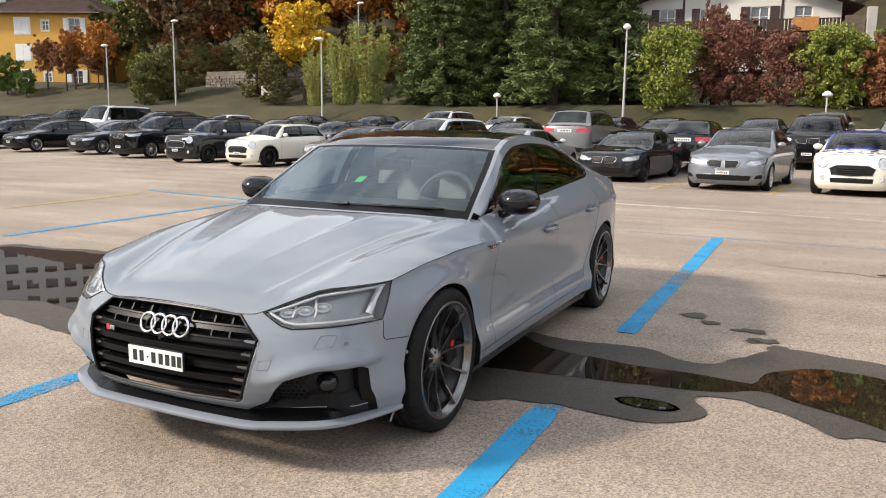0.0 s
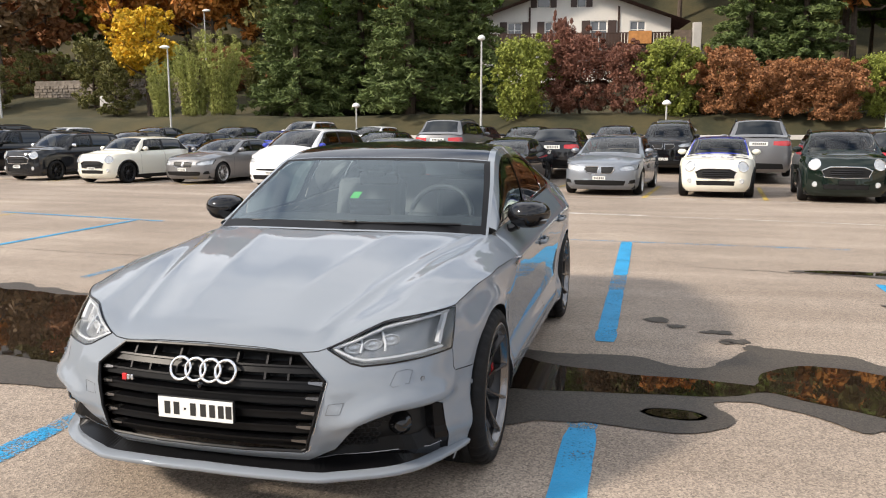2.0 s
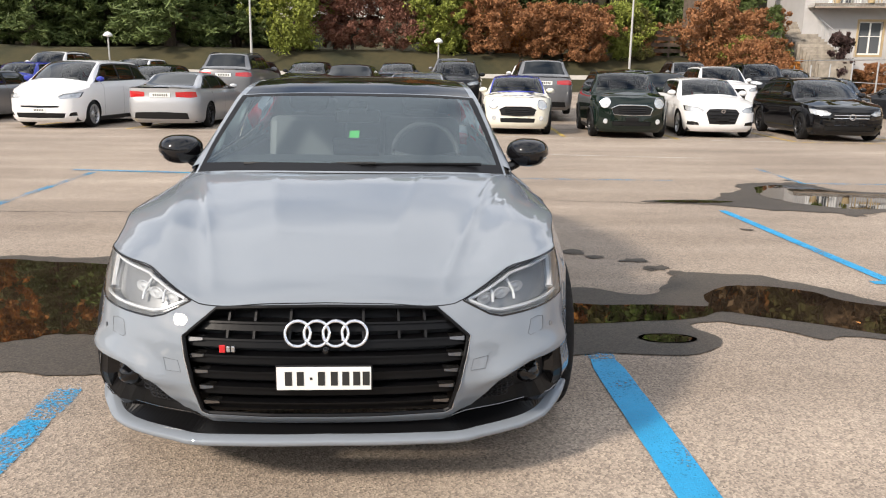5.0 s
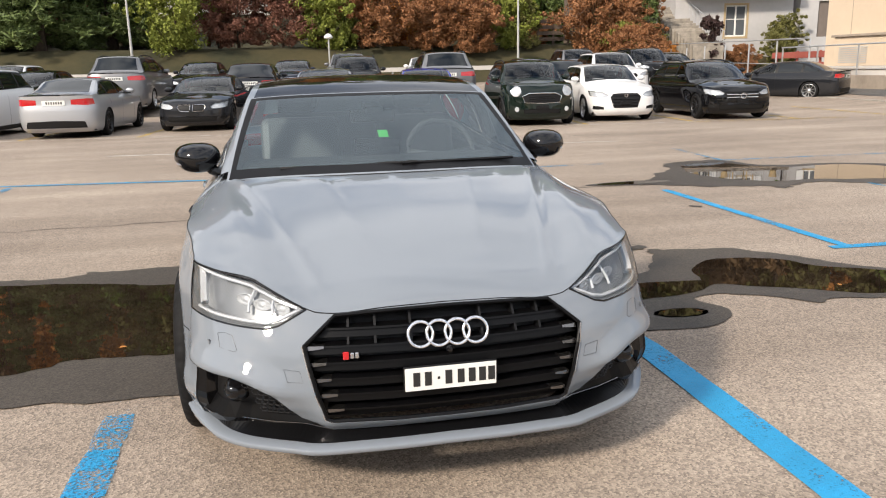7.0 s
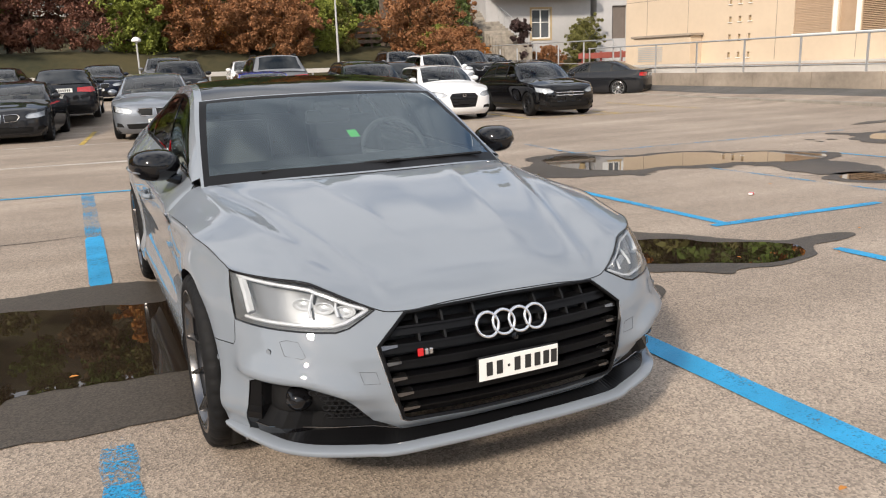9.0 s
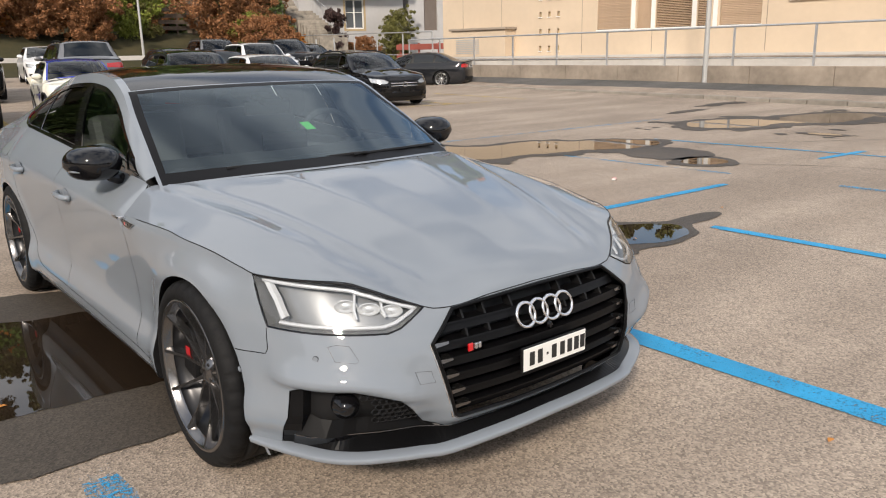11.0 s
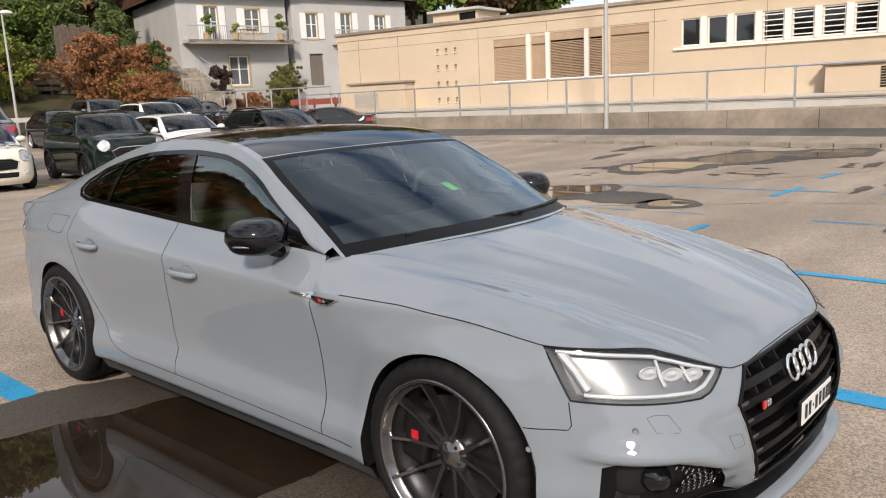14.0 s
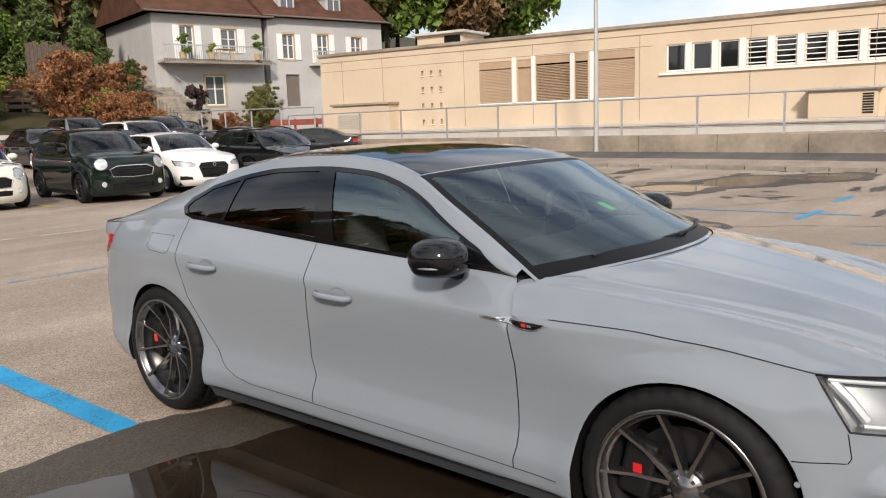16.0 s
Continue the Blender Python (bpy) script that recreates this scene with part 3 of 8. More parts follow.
# the street strip, laid on the ground
vs, fs = [], []
for j in range(80):
    y = -40 + j
    vs += [(kerb_x(y) + 1.0, y, rise(kerb_x(y) + 1.0, y) + 0.012), (wall_x(y) - 0.1, y, rise(wall_x(y) - 0.1, y) + 0.012)]
fs = [(2 * j, 2 * j + 1, 2 * j + 3, 2 * j + 2) for j in range(79)]
tagged(new("road", mesh_of("road", vs, fs, M["road"])), "grey asphalt street beyond the kerb", "road", kind="structure")
low_wall = thing("low_wall", pose(0, 0, 0), "weathered brown concrete wall along the street", "wall", kind="structure")
bm = bmesh.new()
for j in range(24):
    y0, y1 = -34 + j * 2.6, -34 + (j + 1) * 2.6 - 0.015
    m = Matrix(((1, 0.06, 0, wall_x(0)), (0, 1, 0, 0), (0, 0, 1, 0), (0, 0, 0, 1)))
    part("wall_panel", box(-0.02, 0.26, y0, y1, 0.0, 0.79, 0.012, m), M["concrete"], low_wall)
rail = thing("railing", pose(0, 0, 0), "grey galvanised steel railing on the low wall", "railing", kind="structure")
ys = [-33 + 2.58 * k for k in range(25)]
for y in ys:
    part("post", box(wall_x(y) + 0.08, wall_x(y) + 0.125, y - 0.03, y + 0.03, 0.75, 1.95), M["galv"], rail)
part("top_rail", tube([(wall_x(y) + 0.10, y, 1.955) for y in (-34, 0, 29)], 0.03), M["galv"], rail)
part("bottom_rail", tube([(wall_x(y) + 0.10, y, 1.02) for y in (-34, 0, 29)], 0.016), M["galv"], rail)
mid = thing("mesh_fence", pose(0, 0, 0), "light steel fence running back to the house", "fence", kind="structure")
for k in range(7):
    x, y = 21.6 + k * 0.55, 27 + k * 3.1
    part("post", tube([(x, y, 0.3), (x, y, 2.3)], 0.04), M["galv"], mid)
part("top_rail", tube([(21.6, 27, 2.3), (24.9, 45.6, 2.6)], 0.03), M["galv"], mid)
part("bottom_rail", tube([(21.6, 27, 1.2), (24.9, 45.6, 1.5)], 0.02), M["galv"], mid)
ramp_box = thing("red_barrier", pose(24.4, 31, 0.5, 0, 0, -6), "faded red steel barrier behind the fence", "barrier")
part("beam", box(-0.06, 0.06, -3.2, 3.2, 1.0, 1.3, 0.02), M["red_steel"], ramp_box)
part("beam", box(-0.06, 0.06, -3.2, 3.2, 0.5, 0.8, 0.02), M["red_steel"], ramp_box)
for yy in (-3, -1, 1, 3):
    part("post", box(0.06, 0.14, yy - 0.05, yy + 0.05, -0.3, 1.35), M["red_steel"], ramp_box)


# ---- the long beige building ----
BD = Vector((-0.12, 0.993, 0)).normalized()
B_ANG = math.degrees(math.atan2(-BD.x, BD.y))
# its own frame: x runs out of the facade towards the car park (minus), y along it
bld = thing("long_building", pose(25, 14, 0, 0, 0, B_ANG), "long low beige panel building with shuttered openings", "building")


def wall_sheet(y0, y1, z0, z1, holes, x0, x1):
    """A wall between planes x0 (outside) and x1 with rectangular openings right through it."""
    ys = sorted({y0, y1, *[h[0] for h in holes], *[h[1] for h in holes]})
    zs = sorted({z0, z1, *[h[2] for h in holes], *[h[3] for h in holes]})
    open_ = lambda y, z: any(h[0] < y < h[1] and h[2] < z < h[3] for h in holes)
    bm = bmesh.new()
    cache = {}

    def V(x, y, z):
        k = (x, y, z)
        if k not in cache:
            cache[k] = bm.verts.new(k)
        return cache[k]
    cells = {(i, j) for i in range(len(ys) - 1) for j in range(len(zs) - 1) if not open_((ys[i] + ys[i + 1]) / 2, (zs[j] + zs[j + 1]) / 2)}
    for i, j in cells:
        a, b, c, d = (ys[i], zs[j]), (ys[i + 1], zs[j]), (ys[i + 1], zs[j + 1]), (ys[i], zs[j + 1])
        bm.faces.new([V(x0, *p) for p in (a, d, c, b)])
        bm.faces.new([V(x1, *p) for p in (a, b, c, d)])
        for (di, dj), (p, q) in (((-1, 0), (d, a)), ((1, 0), (b, c)), ((0, -1), (a, b)), ((0, 1), (c, d))):
            if (i + di, j + dj) not in cells:
                bm.faces.new((V(x0, *p), V(x0, *q), V(x1, *q), V(x1, *p)))
    return bm


BL0, BL1, BZ1 = -42.0, 14.35, 4.42
shut = [(3.90, 5.44, 2.13, 3.85, "blind"), (2.98, 3.62, 2.13, 3.85, "panel"), (1.27, 2.76, 2.13, 3.93, "slat"), (0.50, 1.04, 2.13, 3.93, "slat"), (-1.40, 0.15, 2.13, 3.93, "blind")]
wins = []
for k in range(34):
    y1 = -2.62 - 0.948 * k
    wins.append((y1 - 0.70, y1, 2.98, 3.97, "plain" if k < 3 else "louvre"))
holes9 = [(8.45 - 0.48 * i - 0.13, 8.45 - 0.48 * i, 3.70 - 0.72 * j - 0.22, 3.70 - 0.72 * j) for i in range(3) for j in range(4)]
front = wall_sheet(BL0, BL1, 0.2, BZ1, [h[:4] for h in shut] + [h[:4] for h in wins] + holes9, 0.0, 0.3)
part("wall", front, M["render_beige"], bld)
part("wall", box(0.3, 12, BL1 - 0.3, BL1, 0.2, BZ1), M["render_beige"], bld)
part("wall", box(0.3, 12, BL0, BL0 + 0.3, 0.2, BZ1), M["render_beige"], bld)
part("wall", box(11.7, 12, BL0 + 0.31, BL1 - 0.31, 0.2, BZ1), M["render_beige"], bld)
part("inner_wall", box(1.6, 1.7, BL0 + 0.31, BL1 - 0.31, 0.2, BZ1 - 0.02), M["grey_door"], bld)
part("roof", box(-0.12, 12.1, BL0 - 0.1, BL1 + 0.1, BZ1 + 0.26, BZ1 + 0.40, 0.02), M["concrete"], bld, "dark flat roof edge")
part("fascia", box(-0.035, 12.0, BL0 - 0.04, BL1 + 0.04, BZ1, BZ1 + 0.26), M["render_beige"], bld)
for y in [13.0, 10.6, 6.2, 2.9, -1.6, -5.6, -9.5, -13.4, -17.3, -21.2, -25.1]:
    part("panel_joint", box(-0.006, 0.0, y - 0.012, y + 0.012, 1.2, BZ1), M["concrete"], bld)
part("panel_joint", box(-0.006, 0.0, -2.1, BL1, 3.965, 3.985), M["concrete"], bld)
slat_me = bm_mesh("slat", box(-0.012, 0.012, 0, 1, -0.026, 0.026), M["blind"])
for y0, y1, z0, z1, kind in shut:
    w = part("window", box(0.10, 0.14, y0, y1, z0, z1), M["dark_glass"] if kind == "slat" else M["blind"], bld, "brown shuttered opening")
    part("head", box(0.02, 0.10, y0, y1, z1 - 0.30, z1), M["blind"], w)
    part("sill", box(-0.05, 0.10, y0 - 0.03, y1 + 0.03, z0 - 0.06, z0), M["trim_white"], w)
    n = int((z1 - z0 - 0.32) / 0.062)
    for k in range(n if kind != "panel" else 0):
        s = part("slat", slat_me, parent=w, m=pose(0.06, y0 + 0.01, z0 + 0.04 + k * 0.062, 0, 55 if kind == "slat" else 12, 0) @ Matrix.Diagonal((1, y1 - y0 - 0.02, 1, 1)))
for y in (3.76, 2.87, 1.155, 0.325):
    part("mullion", box(-0.03, 0.16, y - 0.085, y + 0.085, 2.09, 3.97), M["trim_white"], bld, "white painted post")
for k, (y0, y1, z0, z1, kind) in enumerate(wins):
    w = part("window", box(0.13, 0.15, y0, y1, z0, z1), M["dark_glass"], bld, "dark glazed window with a white frame")
    fr = add_box(add_box(add_box(add_box(bmesh.new(), 0.05, 0.13, y0, y0 + 0.05, z0, z1), 0.05, 0.13, y1 - 0.05, y1, z0, z1), 0.05, 0.13, y0 + 0.05, y1 - 0.05, z1 - 0.05, z1), 0.05, 0.13, y0 + 0.05, y1 - 0.05, z0, z0 + 0.06)
    part("window_frame", fr, M["trim_white"], w)
    if kind == "louvre" and k < 16:
        for j in range(5):
            part("louvre", box(-0.01, 0.03, y0, y1, z0 + 0.12 + 0.18 * j, z0 + 0.155 + 0.18 * j), M["trim_white"], w)
    if k < 33:
        part("mullion", box(-0.05, 0.16, y0 - 0.235, y0 - 0.012, z0 - 0.02, z1 + 0.02), M["trim_white"], bld)
part("sill", box(-0.10, 0.05, wins[-1][0] - 0.2, -2.36, 2.86, 2.945, 0.01), M["trim_white"], bld)
for y0, y1, z0, z1 in holes9:
    part("vent_hole", box(0.10, 0.12, y0, y1, z0, z1), M["stone_trim"], bld)
    part("vent_lip", box(-0.05, 0.10, y0 - 0.04, y1 + 0.02, z0 - 0.03, z0), M["trim_white"], bld)
part("plinth", box(-0.75, 0.0, BL0, 14.1, 0.2, 1.12, 0.02), M["pale_conc"], bld, "pale concrete plinth")
part("plinth_pipe", tube([(-0.78, BL0, 1.0), (-0.78, 14.0, 1.0)], 0.035), M["concrete"], bld)
for y0, y1, z1 in ((9.8, 13.1, 2.30), (-9.66, -7.62, 2.0)):
    sh = part("shaft", box(-0.74, -0.006, y0, y1, 1.12, z1, 0.02), M["render_beige"], bld, "small boxed ventilation shaft")
    part("cap", box(-0.84, -0.004, y0 - 0.1, y1 + 0.1, z1, z1 + 0.10, 0.015), M["concrete"], sh)
    for k in range(8):
        part("vane", box(-0.765, -0.742, y1 - 1.75 if y0 > 0 else y0 + 0.1, y1 - 0.3 if y0 > 0 else y0 + 0.42, 1.25 + 0.085 * k, 1.30 + 0.085 * k), M["pale_conc"] if y0 > 0 else M["black_trim"], sh)
ch = part("chimney_block", box(1.2, 3.2, 6.95, 9.4, BZ1 + 0.40, 5.35, 0.02), M["render_beige"], bld, "small roof housing")
part("cap", box(1.0, 3.4, 6.75, 9.6, 5.35, 5.47, 0.02), M["pale_conc"], ch)
part("opening", box(1.185, 1.199, 7.05, 7.9, 4.86, 5.28), M["dark_glass"], ch)


# ---- street lamps ----
def lamp_post(x, y, z0, h, arm=0.5, ang=0.0, ball=False):
    t = thing("street_lamp", pose(x, y, z0, 0, 0, ang), "tall pale grey lamp post with a flat lamp head" if not ball else "tall grey lamp post with a round lamp head", "street lamp", "lamp posts")
    part("pole", tube([(0, 0, -0.3), (0, 0, h * 0.5), (0, 0, h)], 0.085, 10, 0.05), M["lamp_post"], t)
    hd = lathe([(0.001, 0.20), (0.12, 0.17), (0.21, 0.09), (0.24, 0.0), (0.2, -0.07), (0.08, -0.13), (0.001, -0.14)], 16, "z")
    for v in hd.verts:
        v.co = Vector((v.co.x * (1.0 if ball else 1.7) + (0 if ball else 0.22), v.co.y, v.co.z * (1.1 if ball else 0.7) + h + 0.05))
    part("lamp_head", hd, M["lamp_glass"], t, smooth=True)
    return t


lamp_post(-31.5, 46, 1.2, 6.4, ang=180)
lamp_post(-8.9, 46, 1.2, 6.3, ball=True)
lamp_post(14.5, 46, 0.8, 6.4)
lamp_post(-50, 50, 3.0, 7.2)
lamp_post(-58.4, 50, 2.4, 6.0, ang=180)
lamp_post(-37, 60, 6.0, 6.4)
lamp_post(20.5, 11.75, 0.5, 8.6)
for x, y in ((2.5, 46), (-17.4, 46)):
    t = thing("bollard_lamp", pose(x, y, rise(x, y)), "low park lamp with a white dome head", "lamp", "lamp posts")
    part("pole", tube([(0, 0, -0.2), (0, 0, 2.0)], 0.05), M["lamp_post"], t)
    part("lamp_head", lathe([(0.001, 2.32), (0.15, 2.27), (0.26, 2.15), (0.27, 2.05), (0.1, 2.0), (0.001, 1.99)], 14, "z"), M["lamp_glass"], t, smooth=True)
guard = thing("guard_rail", pose(0, 0, 0), "pale timber and steel barrier at the end of the car park", "barrier", kind="structure")
for k in range(26):
    x = -32 + k * 2.0
    part("post", box(x - 0.05, x + 0.05, 43.4, 43.5, 0.3, 1.45), M["galv"], guard)
part("rail", box(-33, 19, 43.3, 43.39, 1.25, 1.50, 0.01), M["pale_conc"], guard)

# ---- vehicles: a shell wrapped round a plan outline ----
def curve(pts):
    """A smooth curve through points, by arc length: (function, total length, sampled lengths and points)."""
    P = [np.array(p, float) for p in pts]
    P = [2 * P[0] - P[1]] + P + [2 * P[-1] - P[-2]]
    out = []
    for i in range(1, len(P) - 2):
        a, b, c, d = P[i - 1:i + 3]
        for k in range(12):
            t = k / 12
            out.append(0.5 * (2 * b + (c - a) * t + (2 * a - 5 * b + 4 * c - d) * t * t + (3 * b - a - 3 * c + d) * t ** 3))
    out.append(P[-2])
    out = np.array(out)
    L = np.concatenate([[0], np.cumsum(np.linalg.norm(np.diff(out, axis=0), axis=1))])
    return L, out


class Shell:
    """The outer skin of a car. plan: half outline, nose centre to tail centre; the profiles give how far the skin lies outside it, by height."""

    def __init__(self, plan, nose, side, tail, fw, rw, top, low, hood, hood_map, rail, roof, zb=None, crease=()):
        # the first and last points are mirrored, so that the outline crosses the middle squarely
        full = [(-plan[1][0], plan[1][1])] + list(plan) + [(-plan[-2][0], plan[-2][1])]
        L, pts = curve(full)
        keep = slice(12, len(pts) - 12)
        self.L, self.pts = L[keep] - L[12], pts[keep]
        self.U = self.L[-1]
        self.mid = self.L[int(np.argmax(self.pts[:, 0]))]
        self.nose, self.side, self.tail = spline(nose), spline(side), spline(tail)
        self.fw, self.rw = spline(fw), spline(rw)
        self.low = low
        self.topf = spline([(self.u(k, v), z) for k, v, z in top])
        self.hood, self.hood_z = spline([(p[0], p[1]) for p in hood]), spline([(p[0], p[2]) for p in hood])
        self.hood_u = spline([(v, self.u(k, q)) for v, k, q in hood_map])
        self.railx, self.railz = spline([(y, x) for x, y, z in rail]), spline([(y, z) for x, y, z in rail])
        self.raily = [p[1] for p in rail]
        self.roofy, self.roofz = spline([(p[1], q[0]) for p, q in zip(rail, roof)]), spline([(p[1], q[1]) for p, q in zip(rail, roof)])
        self.bulges, self.crease, self.extra = [], crease, None
        self.zb = zb

    def u(self, kind, v):
        """Place along the outline: 'x' counts out from the nose, 'X' from the tail, 'y' back along the flank."""
        if kind == "x":
            return float(np.interp(v, self.pts[:, 0][self.L <= self.mid], self.L[self.L <= self.mid]))
        if kind == "X":
            q = self.L >= self.mid
            return float(np.interp(v, self.pts[:, 0][q][::-1], self.L[q][::-1]))
        return float(np.interp(v, self.pts[:, 1], self.L))

    def top(self, u):
        return self.topf(u)

    def at(self, u, z, off=0.0):
        x, y = np.interp(u, self.L, self.pts[:, 0]), np.interp(u, self.L, self.pts[:, 1])
        e = 0.02
        tx = np.interp(u + e, self.L, self.pts[:, 0]) - np.interp(u - e, self.L, self.pts[:, 0])
        ty = np.interp(u + e, self.L, self.pts[:, 1]) - np.interp(u - e, self.L, self.pts[:, 1])
        if u < e:
            tx, ty = 1, 0
        if u > self.U - e:
            tx, ty = -1, 0
        h = math.hypot(tx, ty)
        nx_, ny_ = ty / h, -tx / h
        f, r = self.fw(y), self.rw(y)
        zz = z
        if self.zb and z > self.zb[0]:
            tp = max(self.top(u), self.zb[1] - 0.06)
            zz = self.zb[0] + (z - self.zb[0]) * (self.zb[1] - self.zb[0]) / (tp - self.zb[0]) if 0.6 < y < 3.4 else z
        d = (1 - f - r) * self.side(zz) + f * self.nose(z) + r * self.tail(z) + off
        for by, bz, br, amp in self.bulges:
            q = math.hypot(y - by, z - bz)
            d += amp * math.exp(-((q - br - 0.015) / 0.055) ** 2) if q > br - 0.06 else amp * 0.2
        if self.extra:
            d += self.extra(x, y, z)
        return (max(0.0, x + nx_ * d), y + ny_ * d, z)

    def sheet(self, u0, u1, nu, nv, polys):
        """The flat unrolled flank, scored along outlines given as (kind, along, z) corners."""
        us = frange(u0, u1, nu)
        bm = flat_grid(us, frange(0, 1, nv))
        flat = {}
        for key, poly in polys:
            q = []
            pts = [(self.u(k, a), z) for k, a, z in poly]
            for (a, z), (b, w) in zip(pts, pts[1:] + pts[:1]):
                n = max(1, int(abs(b - a) / 0.06))
                q += [(a + (b - a) * i / n, z + (w - z) * i / n) for i in range(n)]
            flat[key] = [(u, (z - self.low) / (self.top(u) - self.low)) for u, z in q]
            score(bm, flat[key])
        return bm, flat

    def on(self, u, v, off=0.0):
        return self.at(u, self.low + v * (self.top(u) - self.low), off)

    def bonnet(self, v, s):
        """The bonnet: v back from the nose, s out from the middle."""
        yc, zc = self.hood(v), self.hood_z(v)
        xe, ye, ze = self.at(self.hood_u(v), self.top(self.hood_u(v)))
        x = s * xe
        y = yc + (ye - yc) * s ** 1.9
        z = zc + (ze - zc) * (0.25 * s * s + 0.75 * s ** 3.4)
        for x0, x1, amp, w in self.crease:
            xc = x0 + (x1 - x0) * v
            z += amp * math.exp(-abs(x - xc) / w) * ramp(v, 0.02, 0.25) * (1 - ramp(s, 0.93, 1.0))
        return (x, y, z)

    def over(self, y, s):
        """Windscreen, roof and rear slope: y along the rail, s out from the middle."""
        xr, zr, yc, zc = self.railx(y), self.railz(y), self.roofy(y), self.roofz(y)
        return (s * xr, yc + (y - yc) * s ** 2.2, zc + (zr - zc) * (0.45 * s * s + 0.55 * s ** 4))

    def flank(self, y, w, off=0.0):
        """Side glass and pillars: w up from the belt to the rail."""
        u = self.u("y", y)
        bx, by, bz = self.at(u, self.top(u))
        xr, zr = self.railx(y), self.railz(y)
        return (bx + (xr - bx) * w + 0.022 * math.sin(math.pi * w) + off, y, bz + (zr - bz) * w)


def circle(kind, y, z, r, n=28, flat_low=None):
    """An arch outline: round above, straight down to the bottom."""
    pts = [(kind, y + r * math.cos(a), z + r * math.sin(a)) for a in frange(math.radians(-8), math.radians(188), n)]
    return [(kind, y + r * 0.985, flat_low)] + pts + [(kind, y - r * 0.985, flat_low)]


def wheel(parent, x, y, r, width, rim_r, rim_mat, spokes, side, twin=True, detail=1, name="wheel", m=None):
    """A wheel with its tyre as a part: outward is side (+1 or -1 in x)."""
    n = 48 if detail > 1 else 24
    h = width / 2
    w = new(name)
    w.parent = parent
    w.matrix_basis = pose(x, y, r, 0, 0, 0) @ Matrix.Diagonal((side, 1, 1, 1)) if m is None else m
    if detail > 1:
        ty = bmesh.new()
        N_ = 180
        add_lathe(ty, [(rim_r - 0.012, -h + 0.02), (rim_r + 0.02, -h), (r - 0.03, -h + 0.005), (r - 0.004, -h + 0.03), (r, -h + 0.05), (r, -.055), (r - .007, -.053), (r - .007, -.045), (r, -.043), (r, -.004), (r - .007, -.002), (r - .007, .006), (r, .008),
                       (r, .046), (r - .007, .048), (r - .007, .056), (r, .058), (r - .001, h - 0.034), (r - 0.008, h - 0.018), (r - 0.020, h - 0.007), (r - .034, h - .002), (rim_r + 0.024, h), (rim_r + 0.010, h - 0.003), (rim_r + .006, h - .008), (rim_r - 0.012, h - 0.02)], N_)
        ty.verts.ensure_lookup_table()
        for row_, dr in ((17, .006), (18, .007), (19, .003)):
            for k in range(N_):
                if k % 5 == 0:
                    v = ty.verts[row_ * N_ + k]
                    q = math.hypot(v.co.y, v.co.z)
                    v.co.y, v.co.z = v.co.y * (q - dr) / q, v.co.z * (q - dr) / q
    else:
        ty = lathe([(rim_r - 0.012, -h + 0.02), (rim_r + 0.02, -h), (r - 0.03, -h + 0.005), (r - 0.006, -h + 0.03), (r, -h + 0.06), (r, h - 0.06), (r - 0.006, h - 0.03), (r - 0.03, h - 0.006),
                (rim_r + 0.03, h), (rim_r + 0.008, h - 0.004), (rim_r - 0.012, h - 0.02)], n)
    part("tyre", ty, M["tyre"], w, smooth=True)
    if detail > 1:
        part("rim_barrel", lathe([(rim_r - .020, h - .036), (rim_r - 0.022, h - 0.075), (rim_r - .034, h - .080), (rim_r - 0.040, -h + 0.03)], 64), M["rim_black"], w, smooth=True)
        rb = lathe([(rim_r + 0.008, h - 0.010), (rim_r + .004, h - 0.003), (rim_r - 0.006, h - 0.003), (rim_r - .010, h - .010), (rim_r - .016, h - .030), (rim_r - .024, h - .036)], 64)
    else:
        rb = lathe([(rim_r + 0.002, h - 0.012), (rim_r - 0.006, h - 0.004), (rim_r - 0.014, h - 0.012), (rim_r - 0.03, h - 0.07), (rim_r - 0.035, -h + 0.03)], n)
    bmesh.ops.reverse_faces(rb, faces=rb.faces[:])
    part("rim", rb, rim_mat, w, smooth=True)
    part("brake_disc", lathe([(0.001, h - 0.11), (0.06, h - 0.10), (rim_r * 0.72, h - 0.10), (rim_r * 0.72, h - 0.14), (0.001, h - 0.14)], n), M["rim_black"] if detail > 1 else M["black_trim"], w)
    part("barrel", lathe([(0.001, -h + 0.05), (rim_r - 0.03, -h + 0.05)], n), M["black_trim"], w)
    bm = bmesh.new()
    for k in range(spokes):
        a0 = 2 * math.pi * k / spokes
        for s in ((-1, 1) if twin else (0,)):
            a_out = a0 + s * 0.53 * math.pi / spokes
            a_in = a0 + s * (0.22 if detail > 1 else 0.36) * math.pi / spokes
            wd = (0.0105 if detail > 1 else 0.0135) if twin else 0.028
            d0, d1 = Vector((0, math.cos(a_in), math.sin(a_in))) * 0.045, Vector((0, math.cos(a_out), math.sin(a_out))) * (rim_r - 0.012)
            t = (d1 - d0).normalized()
            q = Vector((1, 0, 0)).cross(t) * wd
            vs = []
            for p, xo, ww in (((d0, h - 0.062, 1.3), (d0.lerp(d1, 0.55), h - 0.046, 0.85), (d1, h - 0.008, 1.0)) if detail > 1 else ((d0, h - 0.042, 1.25), (d0.lerp(d1, 0.5), h - 0.034, 0.9), (d1, h - 0.016, 1.0))):
                vs.append([bm.verts.new(p + q * ww + Vector((xo - 0.03, 0, 0))), bm.verts.new(p + q * ww * 0.55 + Vector((xo, 0, 0))), bm.verts.new(p - q * ww * 0.55 + Vector((xo, 0, 0))), bm.verts.new(p - q * ww + Vector((xo - 0.03, 0, 0)))])
